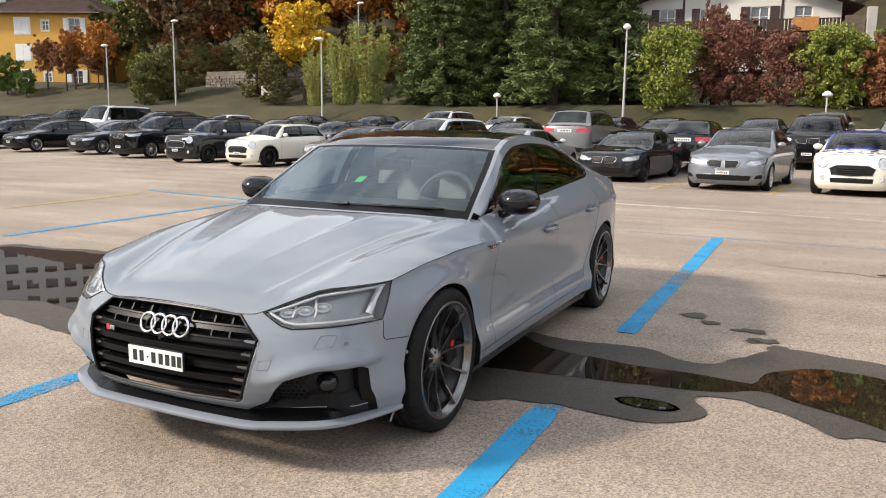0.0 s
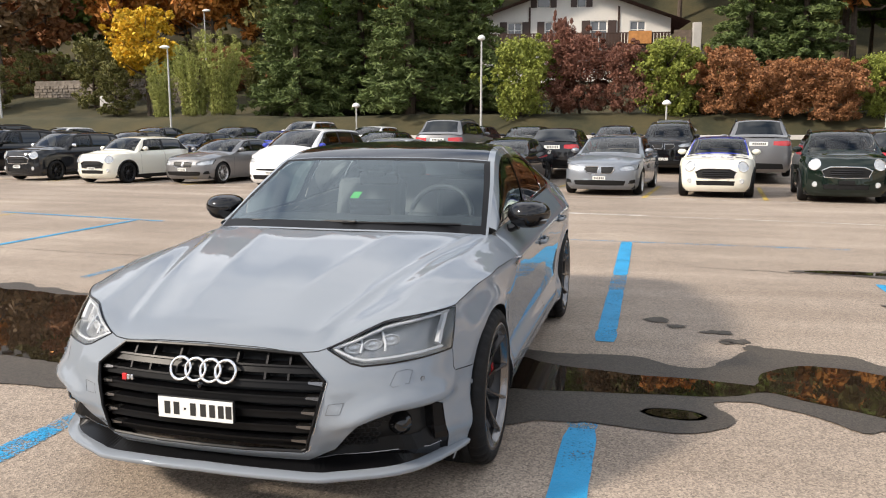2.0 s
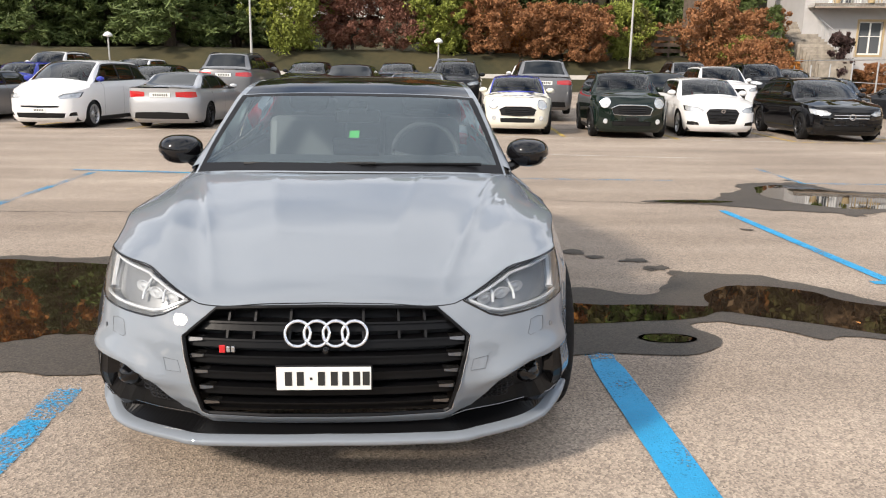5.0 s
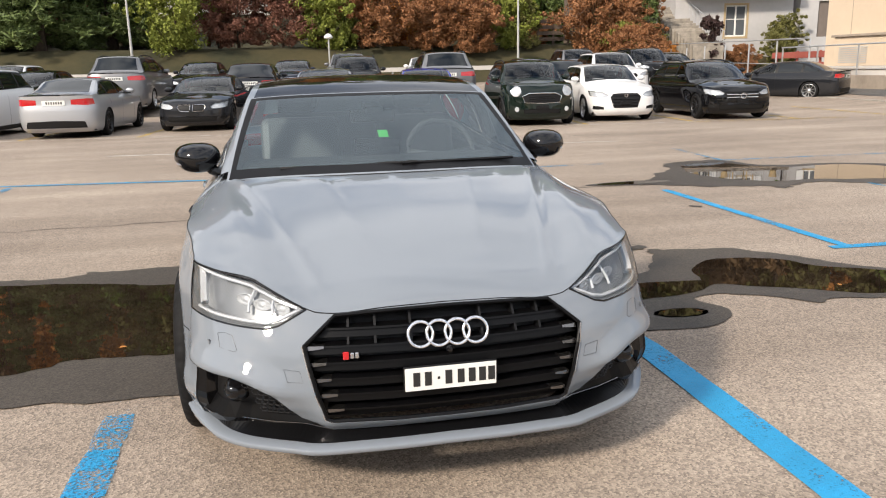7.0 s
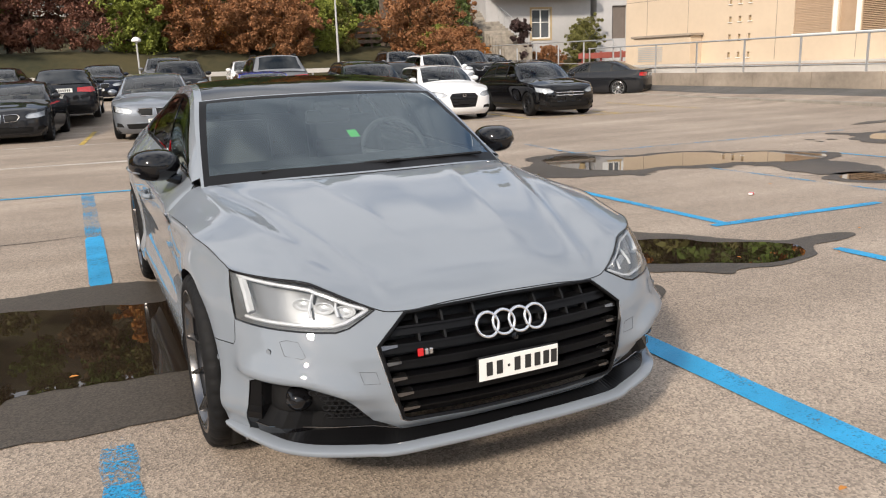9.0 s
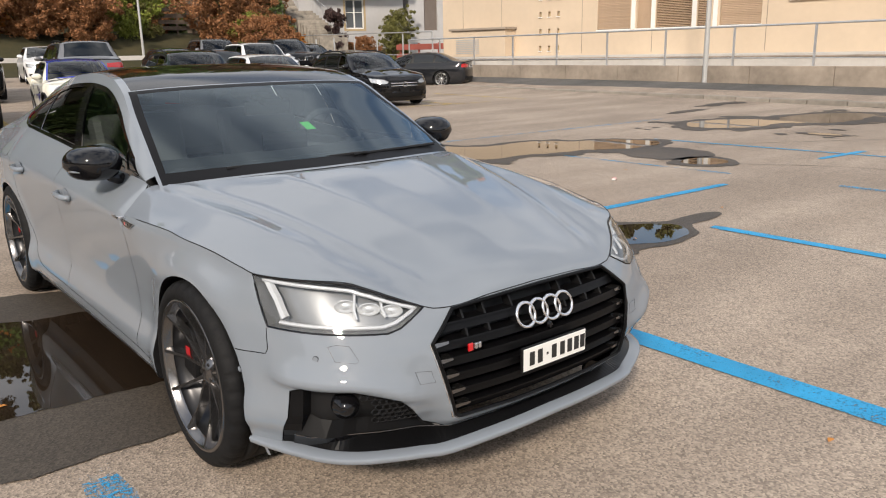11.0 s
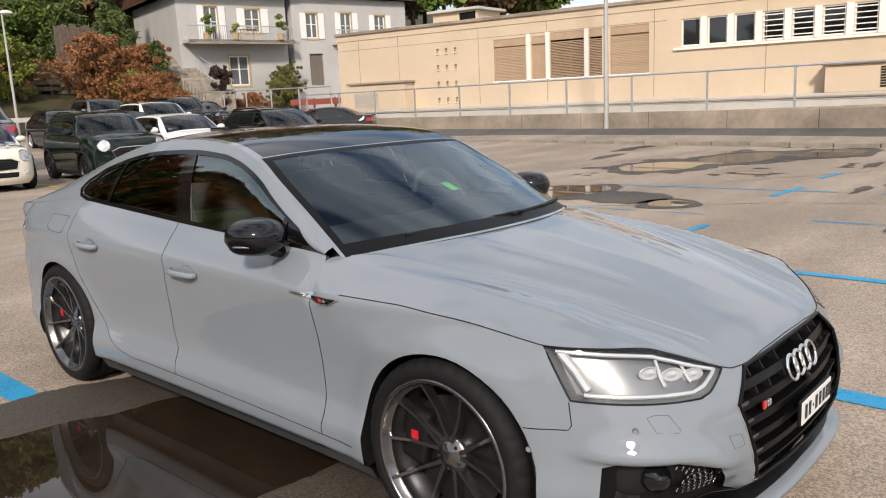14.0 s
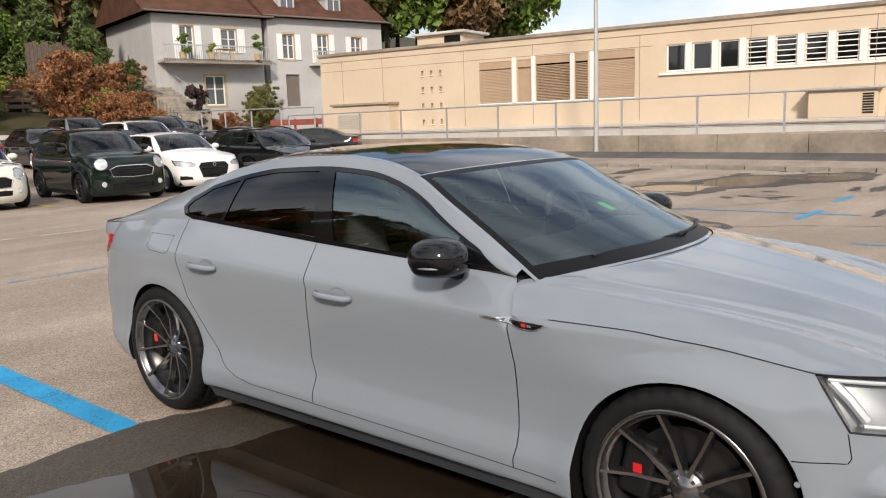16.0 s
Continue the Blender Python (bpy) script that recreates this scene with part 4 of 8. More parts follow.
            for A, B in zip(vs, vs[1:]):
                for i in range(3):
                    bm.faces.new((A[i], A[i + 1], B[i + 1], B[i]))
    if detail > 1:
        me = bm_mesh("spokes", bm, rim_mat)
        part("spokes", me, parent=w)
    else:
        part("spokes", bm, rim_mat, w)
    part("hub", lathe([(0.001, h - 0.052), (0.024, h - 0.052), (0.028, h - 0.056), (0.062, h - 0.066), (0.070, h - 0.08), (0.065, h - 0.11)] if detail > 1 else [(0.001, h - 0.026), (0.03, h - 0.026), (0.036, h - 0.032), (0.07, h - 0.04), (0.078, h - 0.055), (0.07, h - 0.09)], 24), rim_mat, w, smooth=True)
    if detail > 1:
        for k in range(5):
            a = 2 * math.pi * (k + 0.5) / 5
            part("lug_nut", tube([(h - 0.08, 0.045 * math.cos(a), 0.045 * math.sin(a)), (h - 0.058, 0.045 * math.cos(a), 0.045 * math.sin(a))], 0.007, 6), M["rim_hero"], w)
    return w

# ---- the grey five-door coupe ----
M["nardo"] = material("nardo_grey_paint", (0.208, 0.233, 0.264), 0.6, 0.0, coat=1.0, spec=0.0)
M["nardo"].node_tree.nodes["Principled BSDF"].inputs["Coat Roughness"].default_value = 0.008
M["grille_black"] = material("satin_black_grille", (0.004, 0.004, 0.0045), 0.35, spec=0.18)
M["skirt_grey"] = material("dark_grey_skirt", (0.045, 0.05, 0.058), 0.35, coat=0.3)
M["rim_hero"] = material("dark_gunmetal_alloy", (0.20, 0.195, 0.195), 0.22, 0.95)
M["seat"] = material("grey_leather", (0.13, 0.13, 0.13), 0.5, vary=0.1, scale=6)
M["dash"] = material("dark_dashboard", (0.045, 0.045, 0.047), 0.6)
M["silver_trim"] = material("satin_silver", (0.6, 0.6, 0.61), 0.25, 0.9)
M["red"] = material("red_enamel", (0.55, 0.01, 0.015), 0.3, coat=1.0)
M["drl"] = material("white_light_guide", (0.62, 0.64, 0.67), 0.15, 0.1, coat=1.0)
M["projector"] = material("headlamp_reflector", (0.26, 0.27, 0.28), 0.35, 0.5)
M["sticker"] = material("green_sticker", (0.10, 0.62, 0.12), 0.5)


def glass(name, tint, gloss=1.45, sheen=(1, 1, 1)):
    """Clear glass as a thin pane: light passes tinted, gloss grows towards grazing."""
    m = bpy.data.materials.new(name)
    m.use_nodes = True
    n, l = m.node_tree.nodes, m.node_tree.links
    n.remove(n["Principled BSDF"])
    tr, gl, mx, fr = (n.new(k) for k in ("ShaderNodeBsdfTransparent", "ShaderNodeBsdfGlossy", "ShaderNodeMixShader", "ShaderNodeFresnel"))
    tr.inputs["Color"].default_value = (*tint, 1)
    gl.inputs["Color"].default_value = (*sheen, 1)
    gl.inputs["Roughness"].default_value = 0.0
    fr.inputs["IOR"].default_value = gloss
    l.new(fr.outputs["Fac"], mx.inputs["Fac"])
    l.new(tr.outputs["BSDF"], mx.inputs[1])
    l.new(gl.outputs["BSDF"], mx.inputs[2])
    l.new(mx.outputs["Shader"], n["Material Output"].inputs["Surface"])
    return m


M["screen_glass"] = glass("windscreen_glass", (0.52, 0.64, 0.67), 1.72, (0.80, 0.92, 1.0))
M["frit"] = material("black_glass_border", (0.006, 0.006, 0.007), 0.45, spec=0.15)
M["front_glass"] = glass("front_door_glass", (0.40, 0.47, 0.47), 2.3, (0.80, 0.97, 1.0))
M["privacy_glass"] = glass("privacy_glass", (0.035, 0.035, 0.038), 1.6)
M["lamp_cover"] = glass("headlamp_cover", (0.93, 0.94, 0.95), 1.45)

HB = Shell(
    plan=[(0, -.895), (.20, -.889), (.38, -.868), (.52, -.835), (.64, -.785), (.74, -.715), (.815, -.62), (.868, -.48), (.898, -.32), (.914, -.15), (.92, 0), (.916, .2), (.908, .5),
          (.903, .9), (.903, 1.4), (.906, 1.9), (.914, 2.4), (.922, 2.82), (.913, 3.1), (.885, 3.35), (.83, 3.54), (.72, 3.68), (.55, 3.77), (.3, 3.815), (0, 3.83)],
    nose=[(.17, -.15), (.22, -.125), (.263, -.10), (.29, -.066), (.313, -.052), (.36, -.036), (.45, -.042), (.53, -.058), (.564, -.071), (.60, -.090), (.648, -.121), (.70, -.170), (.76, -.245), (1.1, -.5)],
    side=[(.14, -.062), (.17, -.050), (.20, -.034), (.207, -.018), (.214, -.006), (.24, -.001), (.30, .004), (.312, .003), (.33, -.001), (.39, -.020), (.41, -.024), (.46, -.026), (.55, -.021), (.65, -.010), (.74, -.001), (.797, .003), (.812, -.001), (.835, -.024), (.87, -.066), (.92, -.132), (1.1, -.25)],
    tail=[(.17, -.12), (.22, -.06), (.30, -.01), (.5, .0), (.62, -.005), (.75, -.03), (.85, -.03), (.93, .01), (.96, .0), (1.1, -.1)],
    fw=[(-.9, 1), (-.7, .86), (-.5, .52), (-.35, .31), (-.15, .12), (.12, 0), (4, 0)], rw=[(-1, 0), (3.0, 0), (3.4, .4), (3.6, .8), (3.83, 1)],
    top=[("x", 0, .664), ("x", .2, .660), ("x", .362, .650), ("x", .43, .653), ("x", .474, .664), ("x", .57, .696), ("x", .655, .720), ("x", .726, .736), ("y", -.55, .752), ("y", -.36, .762), ("y", -.2, .784), ("y", -.03, .808), ("y", .21, .822),
         ("y", .44, .822), ("y", .598, .818), ("y", .662, .920), ("y", 1.0, .937), ("y", 1.66, .967), ("y", 2.4, 1.012), ("y", 2.62, 1.024), ("y", 2.9, 1.016), ("y", 3.2, .99), ("y", 3.5, .965), ("X", .5, .955), ("X", 0, .955)],
    low=.14, hood=[(0, -.736, .668), (.03, -.712, .682), (.08, -.664, .706), (.3, -.39, .792), (.55, -.08, .856), (.8, .17, .906), (1, .335, .944)],
    hood_map=[(0, "x", 0), (.03, "x", .30), (.08, "x", .44), (.17, "x", .66), (.3, "y", -.36), (.55, "y", .02), (.8, "y", .38), (1, "y", .625)],
    rail=[(.752, .585, .905), (.722, .83, 1.05), (.69, 1.05, 1.168), (.657, 1.231, 1.262), (.627, 1.47, 1.322), (.61, 1.77, 1.342), (.605, 2.1, 1.330), (.61, 2.37, 1.292), (.625, 2.6, 1.238), (.655, 2.9, 1.148), (.70, 3.2, 1.056), (.755, 3.52, .968)],
    roof=[(.33, .948), (.62, 1.062), (.90, 1.176), (1.17, 1.283), (1.45, 1.346), (1.77, 1.372), (2.1, 1.370), (2.42, 1.342), (2.72, 1.280), (3.05, 1.190), (3.38, 1.085), (3.74, .975)],
    zb=(.72, .92))


tuck = spline([(-.9, 0), (-.40, 0), (-.30, .022), (-.12, .046), (.10, .036), (.30, .018), (.52, 0), (4, 0)])


def bumper_fold(x, y, z):
    """The wing-like fold over the corner intakes, the drawn-in lower corners, and the front wings drawn in above the wheels."""
    if z > .64 and -.42 < y < .52:
        return -tuck(y) * ramp(z, .64, .80) * (1 - ramp(-y, .30, .40))
    if y > -.36 or x < .40:
        return 0.0
    low_ = -.040 * (1 - ramp(z, .30, .42)) * ramp(x, .40, .48) * (1 - ramp(x, .72, .80))
    zr = .402 + .064 * ramp(x, .50, .72)
    k = ramp(x, .47, .60) * (1 - ramp(y, -.56, -.44))
    q = z - zr
    return low_ + k * .026 * (math.exp(-(q / .046) ** 2) if q > 0 else math.exp(-(q / .014) ** 2))


HB.extra = bumper_fold
HB.bulges = [(0, .335, .362, .011), (2.824, .335, .362, .011)]

hero = thing("grey_coupe", pose(0, 0, 0), "glossy solid grey five-door coupe with black roof parked in a bay", "car")
AF, AR = circle("y", 0.0, .328, .363, 28, .10), circle("y", 2.824, .328, .363, 28, .10)
GRILLE = [("x", 0, .654), ("x", .375, .645), ("x", .471, .562), ("x", .403, .321), ("x", .385, .314), ("x", 0, .312)]
LAMP = [("x", .474, .661), ("x", .503, .672), ("x", .57, .693), ("x", .655, .717), ("x", .726, .733), ("y", -.55, .749), ("y", -.36, .758), ("y", -.455, .617), ("x", .789, .612), ("x", .609, .606), ("x", .565, .616)]
INTAKE = [("y", -.55, .434), ("y", -.59, .449), ("x", .712, .449), ("x", .588, .413), ("x", .55, .371), ("x", .502, .304), ("x", .396, .260), ("x", .390, .205), ("x", .62, .205), ("y", -.46, .208), ("y", -.544, .349)]
BLADE = [("x", 0, .263), ("x", .396, .260), ("x", .390, .205), ("x", 0, .205)]
UNDER = [("x", 0, .205), ("x", .62, .205), ("y", -.46, .208), ("y", -.37, .212), ("y", -.37, .05), ("x", .62, .05), ("x", 0, .05)]
TAILL = [("X", .45, .80), ("X", .45, .88), ("X", .75, .90), ("y", 3.42, .90), ("y", 3.36, .86), ("y", 3.45, .80)]


def seam(pts, w=0.0045):
    """A thin band along points of the flank, for the gap between two panels."""
    a = [(k, q - (w / 2 if k == "y" else 0), z) for k, q, z in pts]
    b = [(k, q + (w / 2 if k == "y" else 0), z) for k, q, z in pts]
    return a + b[::-1]


def band(pts, w=0.0045):
    return [(k, q, z - w / 2) for k, q, z in pts] + [(k, q, z + w / 2) for k, q, z in reversed(pts)]


SEAMS = [seam([("y", .662, .925), ("y", .650, .90), ("y", .619, .821), ("y", .592, .64), ("y", .587, .344), ("y", .598, .297), ("y", .597, .265)]),
         seam([("y", 1.72, .975), ("y", 1.685, .885), ("y", 1.657, .797), ("y", 1.665, .72), ("y", 1.678, .478), ("y", 1.650, .399), ("y", 1.657, .347), ("y", 1.654, .281)]),
         seam([("y", 2.68, 1.03), ("y", 2.64, .90), ("y", 2.616, .809), ("y", 2.56, .66), ("y", 2.503, .58), ("y", 2.427, .476), ("y", 2.314, .357)]),
         band([("y", -.314, .521), ("y", -.38, .526), ("y", -.449, .532)], .003), seam([("y", -.452, .532), ("y", -.462, .548), ("y", -.450, .612)], .0035)]
polys = [("arch", AF), ("arch2", AR), ("grille", GRILLE), ("lamp", LAMP), ("intake", INTAKE), ("blade", BLADE), ("under", UNDER), ("tail_lamp", TAILL)] + [("seam%d" % i, s) for i, s in enumerate(SEAMS)]
sheet, flat = HB.sheet(0, HB.U, 170, 44, polys)
SKIRT = [(HB.u("y", q), (z - HB.low) / (HB.top(HB.u("y", q)) - HB.low)) for q, z in ((.36, .05), (1, .05), (1.6, .05), (2.46, .05), (2.46, .208), (1.9, .208), (1.3, .208), (.7, .208), (.36, .208))]
score(sheet, SKIRT)
reg = regions(sheet, [("void", flat["arch"]), ("void", flat["arch2"]), ("void", flat["under"]), ("grille", flat["grille"]), ("lamp", flat["lamp"]), ("intake", flat["intake"]), ("blade", flat["blade"]),
                      ("tail_lamp", flat["tail_lamp"])] + [("gap", flat["seam%d" % i]) for i in range(len(SEAMS))] +
              [("skirt", SKIRT), ("body", None)])
sheet.free()
body = part("body", skin("body", reg["body"], HB.on, M["nardo"], mirror=True), parent=hero, label="glossy grey painted body")
for sg in (1, -1):
    part("side_skirt", skin("side_skirt", reg["skirt"], lambda u, v: (lambda p: (sg * p[0], p[1], p[2]))(HB.on(u, v, 0.004)), M["skirt_grey"], flip=sg < 0), parent=hero)
part("panel_gap", skin("panel_gap", reg["gap"], lambda u, v: HB.on(u, v, -0.006), M["black_trim"], mirror=True), parent=body)
for sg in (1, -1):
    part("sill_seam", tube([(sg * p[0], p[1], p[2]) for p in (HB.at(HB.u("y", a), z, .0004) for a, z in [(2.314, .357), (2.275, .33), (2.20, .301), (2.06, .282)] + [(q, .262 + .011 * q) for q in frange(1.95, .42, 20)])], .0014, 5), M["black_trim"], body)
part("front_blade", skin("front_blade", reg["blade"], lambda u, v: HB.on(u, v, -0.015), M["gloss_black"], mirror=True), parent=hero, label="gloss black strip above the front lip")
for sg in (1, -1):
    part("tail_lamp", skin("tail_lamp", reg["tail_lamp"], lambda u, v: (lambda p: (sg * p[0], p[1], p[2]))(HB.on(u, v, 0.002)), M["tail"], flip=sg < 0), parent=hero)

# front lip: a thin blade that stands out below the bumper
lip_d = spline([(HB.u(k, q), d) for k, q, d in (("x", 0, -.020), ("x", .30, -.020), ("x", .46, -.024), ("x", .52, -.036), ("x", .64, -.044), ("y", -.60, -.042), ("y", -.5, -.030), ("y", -.37, -.012))])
lip_z = spline([(HB.u(k, q), z) for k, q, z in (("x", 0, .216), ("x", .30, .210), ("x", .46, .203), ("x", .64, .203), ("y", -.60, .206), ("y", -.5, .210), ("y", -.37, .214))])


def beside(u, d, z):
    """A point at height z, d outside the plan outline."""
    e = .01
    x, y = np.interp(u, HB.L, HB.pts[:, 0]), np.interp(u, HB.L, HB.pts[:, 1])
    tx, ty = np.interp(u + e, HB.L, HB.pts[:, 0]) - np.interp(max(u - e, 0), HB.L, HB.pts[:, 0]), np.interp(u + e, HB.L, HB.pts[:, 1]) - np.interp(max(u - e, 0), HB.L, HB.pts[:, 1])
    if u < e:
        tx, ty = 1, 0
    h = math.hypot(tx, ty)
    return (max(0.0, x + ty / h * d), y - tx / h * d, z)


lu = frange(0, HB.u("y", -.365), 60)
lv, lf_ = [], []
for sg in (1, -1):
    base_i = len(lv)
    for u in lu:
        d, z = lip_d(u), lip_z(u)
        for dd, zz in ((-.13, z + .025), (d - .040, z + .025), (d - .004, z + .021), (d, z + .017), (d - .003, z + .003), (d - .010, z), (-.13, z - .004)):
            q = beside(u, dd, zz)
            lv.append((sg * q[0], q[1], q[2]))
    for i in range(len(lu) - 1):
        for j in range(6):
            a = base_i + 7 * i + j
            lf_.append((a, a + 1, a + 8, a + 7) if sg > 0 else (a, a + 7, a + 8, a + 1))
bv, bf_ = [], []
bu = frange(0, HB.u("y", -.48), 56)
for sg in (1, -1):
    base_i = len(bv)
    for u in bu:
        for q in (HB.at(u, .262, -.012), beside(u, lip_d(u) - .044, lip_z(u) + .0275), beside(u, lip_d(u) - .044, lip_z(u) + .018)):
            bv.append((sg * q[0], q[1], q[2]))
    for i in range(len(bu) - 1):
        for j in range(2):
            a = base_i + 3 * i + j
            bf_.append((a, a + 1, a + 4, a + 3) if sg > 0 else (a, a + 3, a + 4, a + 1))
part("lip_strip", mesh_of("lip_strip", bv, bf_, M["grille_black"]), parent=hero, label="black strip between bumper and lip")
part("front_lip", mesh_of("front_lip", lv, lf_, M["nardo"], True), parent=hero, label="grey painted front lip")

# bonnet: ruled from the front edge to the screen, with two folds a side
BU = spline([(s_, HB.u(k, q)) for s_, k, q in ((0, "x", 0), (.2, "x", .15), (.5, "x", .366), (.62, "x", .474), (.82, "x", .726), (1, "y", -.355))])
BX = spline([(0, 0), (.2, .34), (.5, .70), (.74, .772), (1, .897)])
BY = spline([(0, .335), (.2, .372), (.5, .555), (.74, .655), (1, .60)])
BZ_ = spline([(0, .944), (.2, .941), (.5, .922), (.74, .906), (1, .818)])
BG = spline([(0, 0), (.012, .050), (.032, .105), (.081, .207), (.20, .355), (.335, .515), (.50, .665), (.62, .760), (.75, .850), (.88, .938), (1, 1)])
BSIDE = [HB.at(u, HB.top(u)) for u in frange(HB.u("y", -.355), HB.u("y", .598), 40)]


def hero_bonnet(v, s_):
    f = HB.at(BU(s_), HB.top(BU(s_)))
    r = (BX(s_), BY(s_), BZ_(s_))
    i = min(39, int(v * 40))
    a, b = BSIDE[i], BSIDE[i + 1]
    sd_ = [a[k] + (b[k] - a[k]) * (v * 40 - i) for k in range(3)]
    k5 = s_ ** 5
    x, y = (f[k] + (r[k] - f[k]) * v + k5 * (sd_[k] - BSIDE[0][k] - ((BX(1), BY(1))[k] - BSIDE[0][k]) * v) for k in range(2))
    g = BG(v) * (1 - s_ ** 4) + s_ ** 4 * (sd_[2] - BSIDE[0][2]) / (BSIDE[-1][2] - BSIDE[0][2])
    z = f[2] + (r[2] - f[2]) * g
    fin, fout = BU(.2) + (BX(.2) - BU(.2)) * v, .366 + (BX(.5) - .366) * v
    z += .006 * math.exp(-abs(x - fin) / .035) * ramp(v, .12, .55) * (1 - ramp(v, .96, 1))
    z += .011 * math.exp(-abs(x - fout) / .045) * ramp(v, .0, .10) * (1 - ramp(v, .93, 1))
    return (x, y, z)


# roof and glass
bon = flat_grid([v ** 1.6 for v in frange(0, 1, 54)], frange(0, .2, 10) + frange(.2, .5, 16)[1:] + frange(.5, 1, 26)[1:])
breg = regions(bon, [("b", None)])
bon.free()
part("bonnet", skin("bonnet", breg["b"], hero_bonnet, M["nardo"], flip=True, mirror=True), parent=hero, label="creased grey bonnet")
# dark shut line round the bonnet
edge = [HB.at(u, HB.top(u)) for u in frange(0, HB.u("y", .455), 90)]
for sg in (1, -1):
    part("shut_line", tube([(sg * p[0] * 1.0005, p[1] - 0.0005, p[2]) for p in edge], 0.0018, 5), M["black_trim"], body)
ys_rail = HB.raily
Y_HEAD, Y_BACK = 1.225, 2.55
rf = flat_grid(frange(ys_rail[0], ys_rail[-1], 84), frange(0, 1, 18))
P_SCREEN = [(ys_rail[0] + .012, -.1), (Y_HEAD, -.1), (Y_HEAD, .965), (ys_rail[0] + .012, .985)]
P_ROOF = [(Y_HEAD + .008, -.1), (Y_BACK, -.1), (Y_BACK, .93), (Y_HEAD + .008, .945)]
P_REAR = [(Y_BACK + .01, -.1), (3.22, -.1), (3.22, .90), (Y_BACK + .01, .93)]
for q in (P_SCREEN, P_ROOF, P_REAR, [(ys_rail[0] + .075, -.1), (Y_HEAD - .03, -.1), (Y_HEAD - .03, .915), (ys_rail[0] + .075, .95)]):
    score(rf, q)
IN = [(ys_rail[0] + .075, -.1), (Y_HEAD - .03, -.1), (Y_HEAD - .03, .915), (ys_rail[0] + .075, .95)]
rreg = regions(rf, [("glass", IN), ("band", P_SCREEN), ("roof", P_ROOF), ("rear", P_REAR), ("rail", None)])
rf.free()
ov = lambda y, s: HB.over(y, s)
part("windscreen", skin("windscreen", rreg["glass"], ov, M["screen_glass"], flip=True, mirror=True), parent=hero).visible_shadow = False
part("windscreen_surround", skin("windscreen_surround", rreg["band"], ov, M["frit"], flip=True, mirror=True), parent=hero)
part("roof", skin("roof", rreg["roof"], ov, M["gloss_black"], flip=True, mirror=True), parent=hero, label="gloss black roof")
part("rear_window", skin("rear_window", rreg["rear"], ov, M["privacy_glass"], flip=True, mirror=True), parent=hero)
part("roof_rail", skin("roof_rail", rreg["rail"], ov, M["nardo"], flip=True, mirror=True), parent=hero, label="grey roof rails and pillars")

# side glass
DLO = [(.655, .915), (.83, 1.008), (1.11, 1.160), (1.30, 1.243), (1.47, 1.280), (1.76, 1.296), (2.1, 1.284), (2.37, 1.246), (2.60, 1.192), (2.73, 1.130), (2.765, 1.085), (2.73, 1.045), (2.64, 1.026), (2.41, 1.011), (1.66, .966), (1.0, .936)]


def yw(pts):
    out = []
    for y, z in pts:
        u = HB.u("y", y)
        bz = HB.top(u)
        out.append((y, (z - bz) / (HB.railz(y) - bz)))
    return out


GF = [(.93, .955), (.93, 1.047), (1.11, 1.140), (1.30, 1.223), (1.47, 1.260), (1.70, 1.275), (1.615, .985), (1.3, .966)]
GR = [(1.735, .993), (1.805, 1.275), (2.1, 1.264), (2.345, 1.230), (2.395, 1.03)]
GQ = [(2.425, 1.034), (2.378, 1.222), (2.58, 1.176), (2.70, 1.115), (2.73, 1.085), (2.70, 1.055), (2.62, 1.043)]
GT = [(.75, .945), (.905, 1.032), (.905, .952)]
sd = flat_grid(frange(.655, 3.5, 100), frange(0, 1, 16))
wins_h = [("g_front", yw(GF)), ("g_rear", yw(GR)), ("g_quarter", yw(GQ)), ("g_tri", yw(GT)), ("trim", yw(DLO))]
for _, q in wins_h:
    score(sd, q)
sreg = regions(sd, wins_h + [("pillar", None)])
sd.free()
part("pillar_skin", skin("pillar_skin", sreg["pillar"], HB.flank, M["nardo"], mirror=True), parent=body)
for sg in (1, -1):
    fl = lambda off: (lambda y, w: (lambda p: (sg * p[0], p[1], p[2]))(HB.flank(y, w, off)))
    part("window_trim", skin("window_trim", sreg["trim"], fl(.002), M["gloss_black"], flip=sg < 0), parent=hero)
    for key, nm, mt in (("g_front", "front_door_window", "front_glass"), ("g_rear", "rear_door_window", "privacy_glass"), ("g_quarter", "quarter_window", "privacy_glass"), ("g_tri", "mirror_triangle", "gloss_black")):
        part(nm, skin(nm, sreg[key], fl(-.003), M[mt], flip=sg < 0), parent=hero).visible_shadow = False

# arches, underside and tub
for yc in (0.0, 2.824):
    for sg in (1, -1):
        bm = bmesh.new()
        rows = []
        for a in frange(math.radians(-18), math.radians(198), 26):
            yy, zz = yc + .363 * math.cos(a), .328 + .363 * math.sin(a)
            xo = HB.at(HB.u("y", yy), max(zz, .172))[0]
            rows.append([bm.verts.new((sg * xx, yy, zz)) for xx in (xo, xo - .012, xo - .03, .60)])
        for A, B in zip(rows, rows[1:]):
            for i in range(3):
                bm.faces.new((A[i], A[i + 1], B[i + 1], B[i]))
        part("wheel_arch_liner", bm, M["black_trim"], body, smooth=True)
part("underbody", box(-.79, .79, .37, 2.45, .185, .26), M["black_trim"], body)
part("engine_bay", box(-.59, .59, -.55, .40, .2, .62), M["black_trim"], body)
part("boot_tub", box(-.59, .59, 2.42, 3.5, .22, .8), M["black_trim"], body)

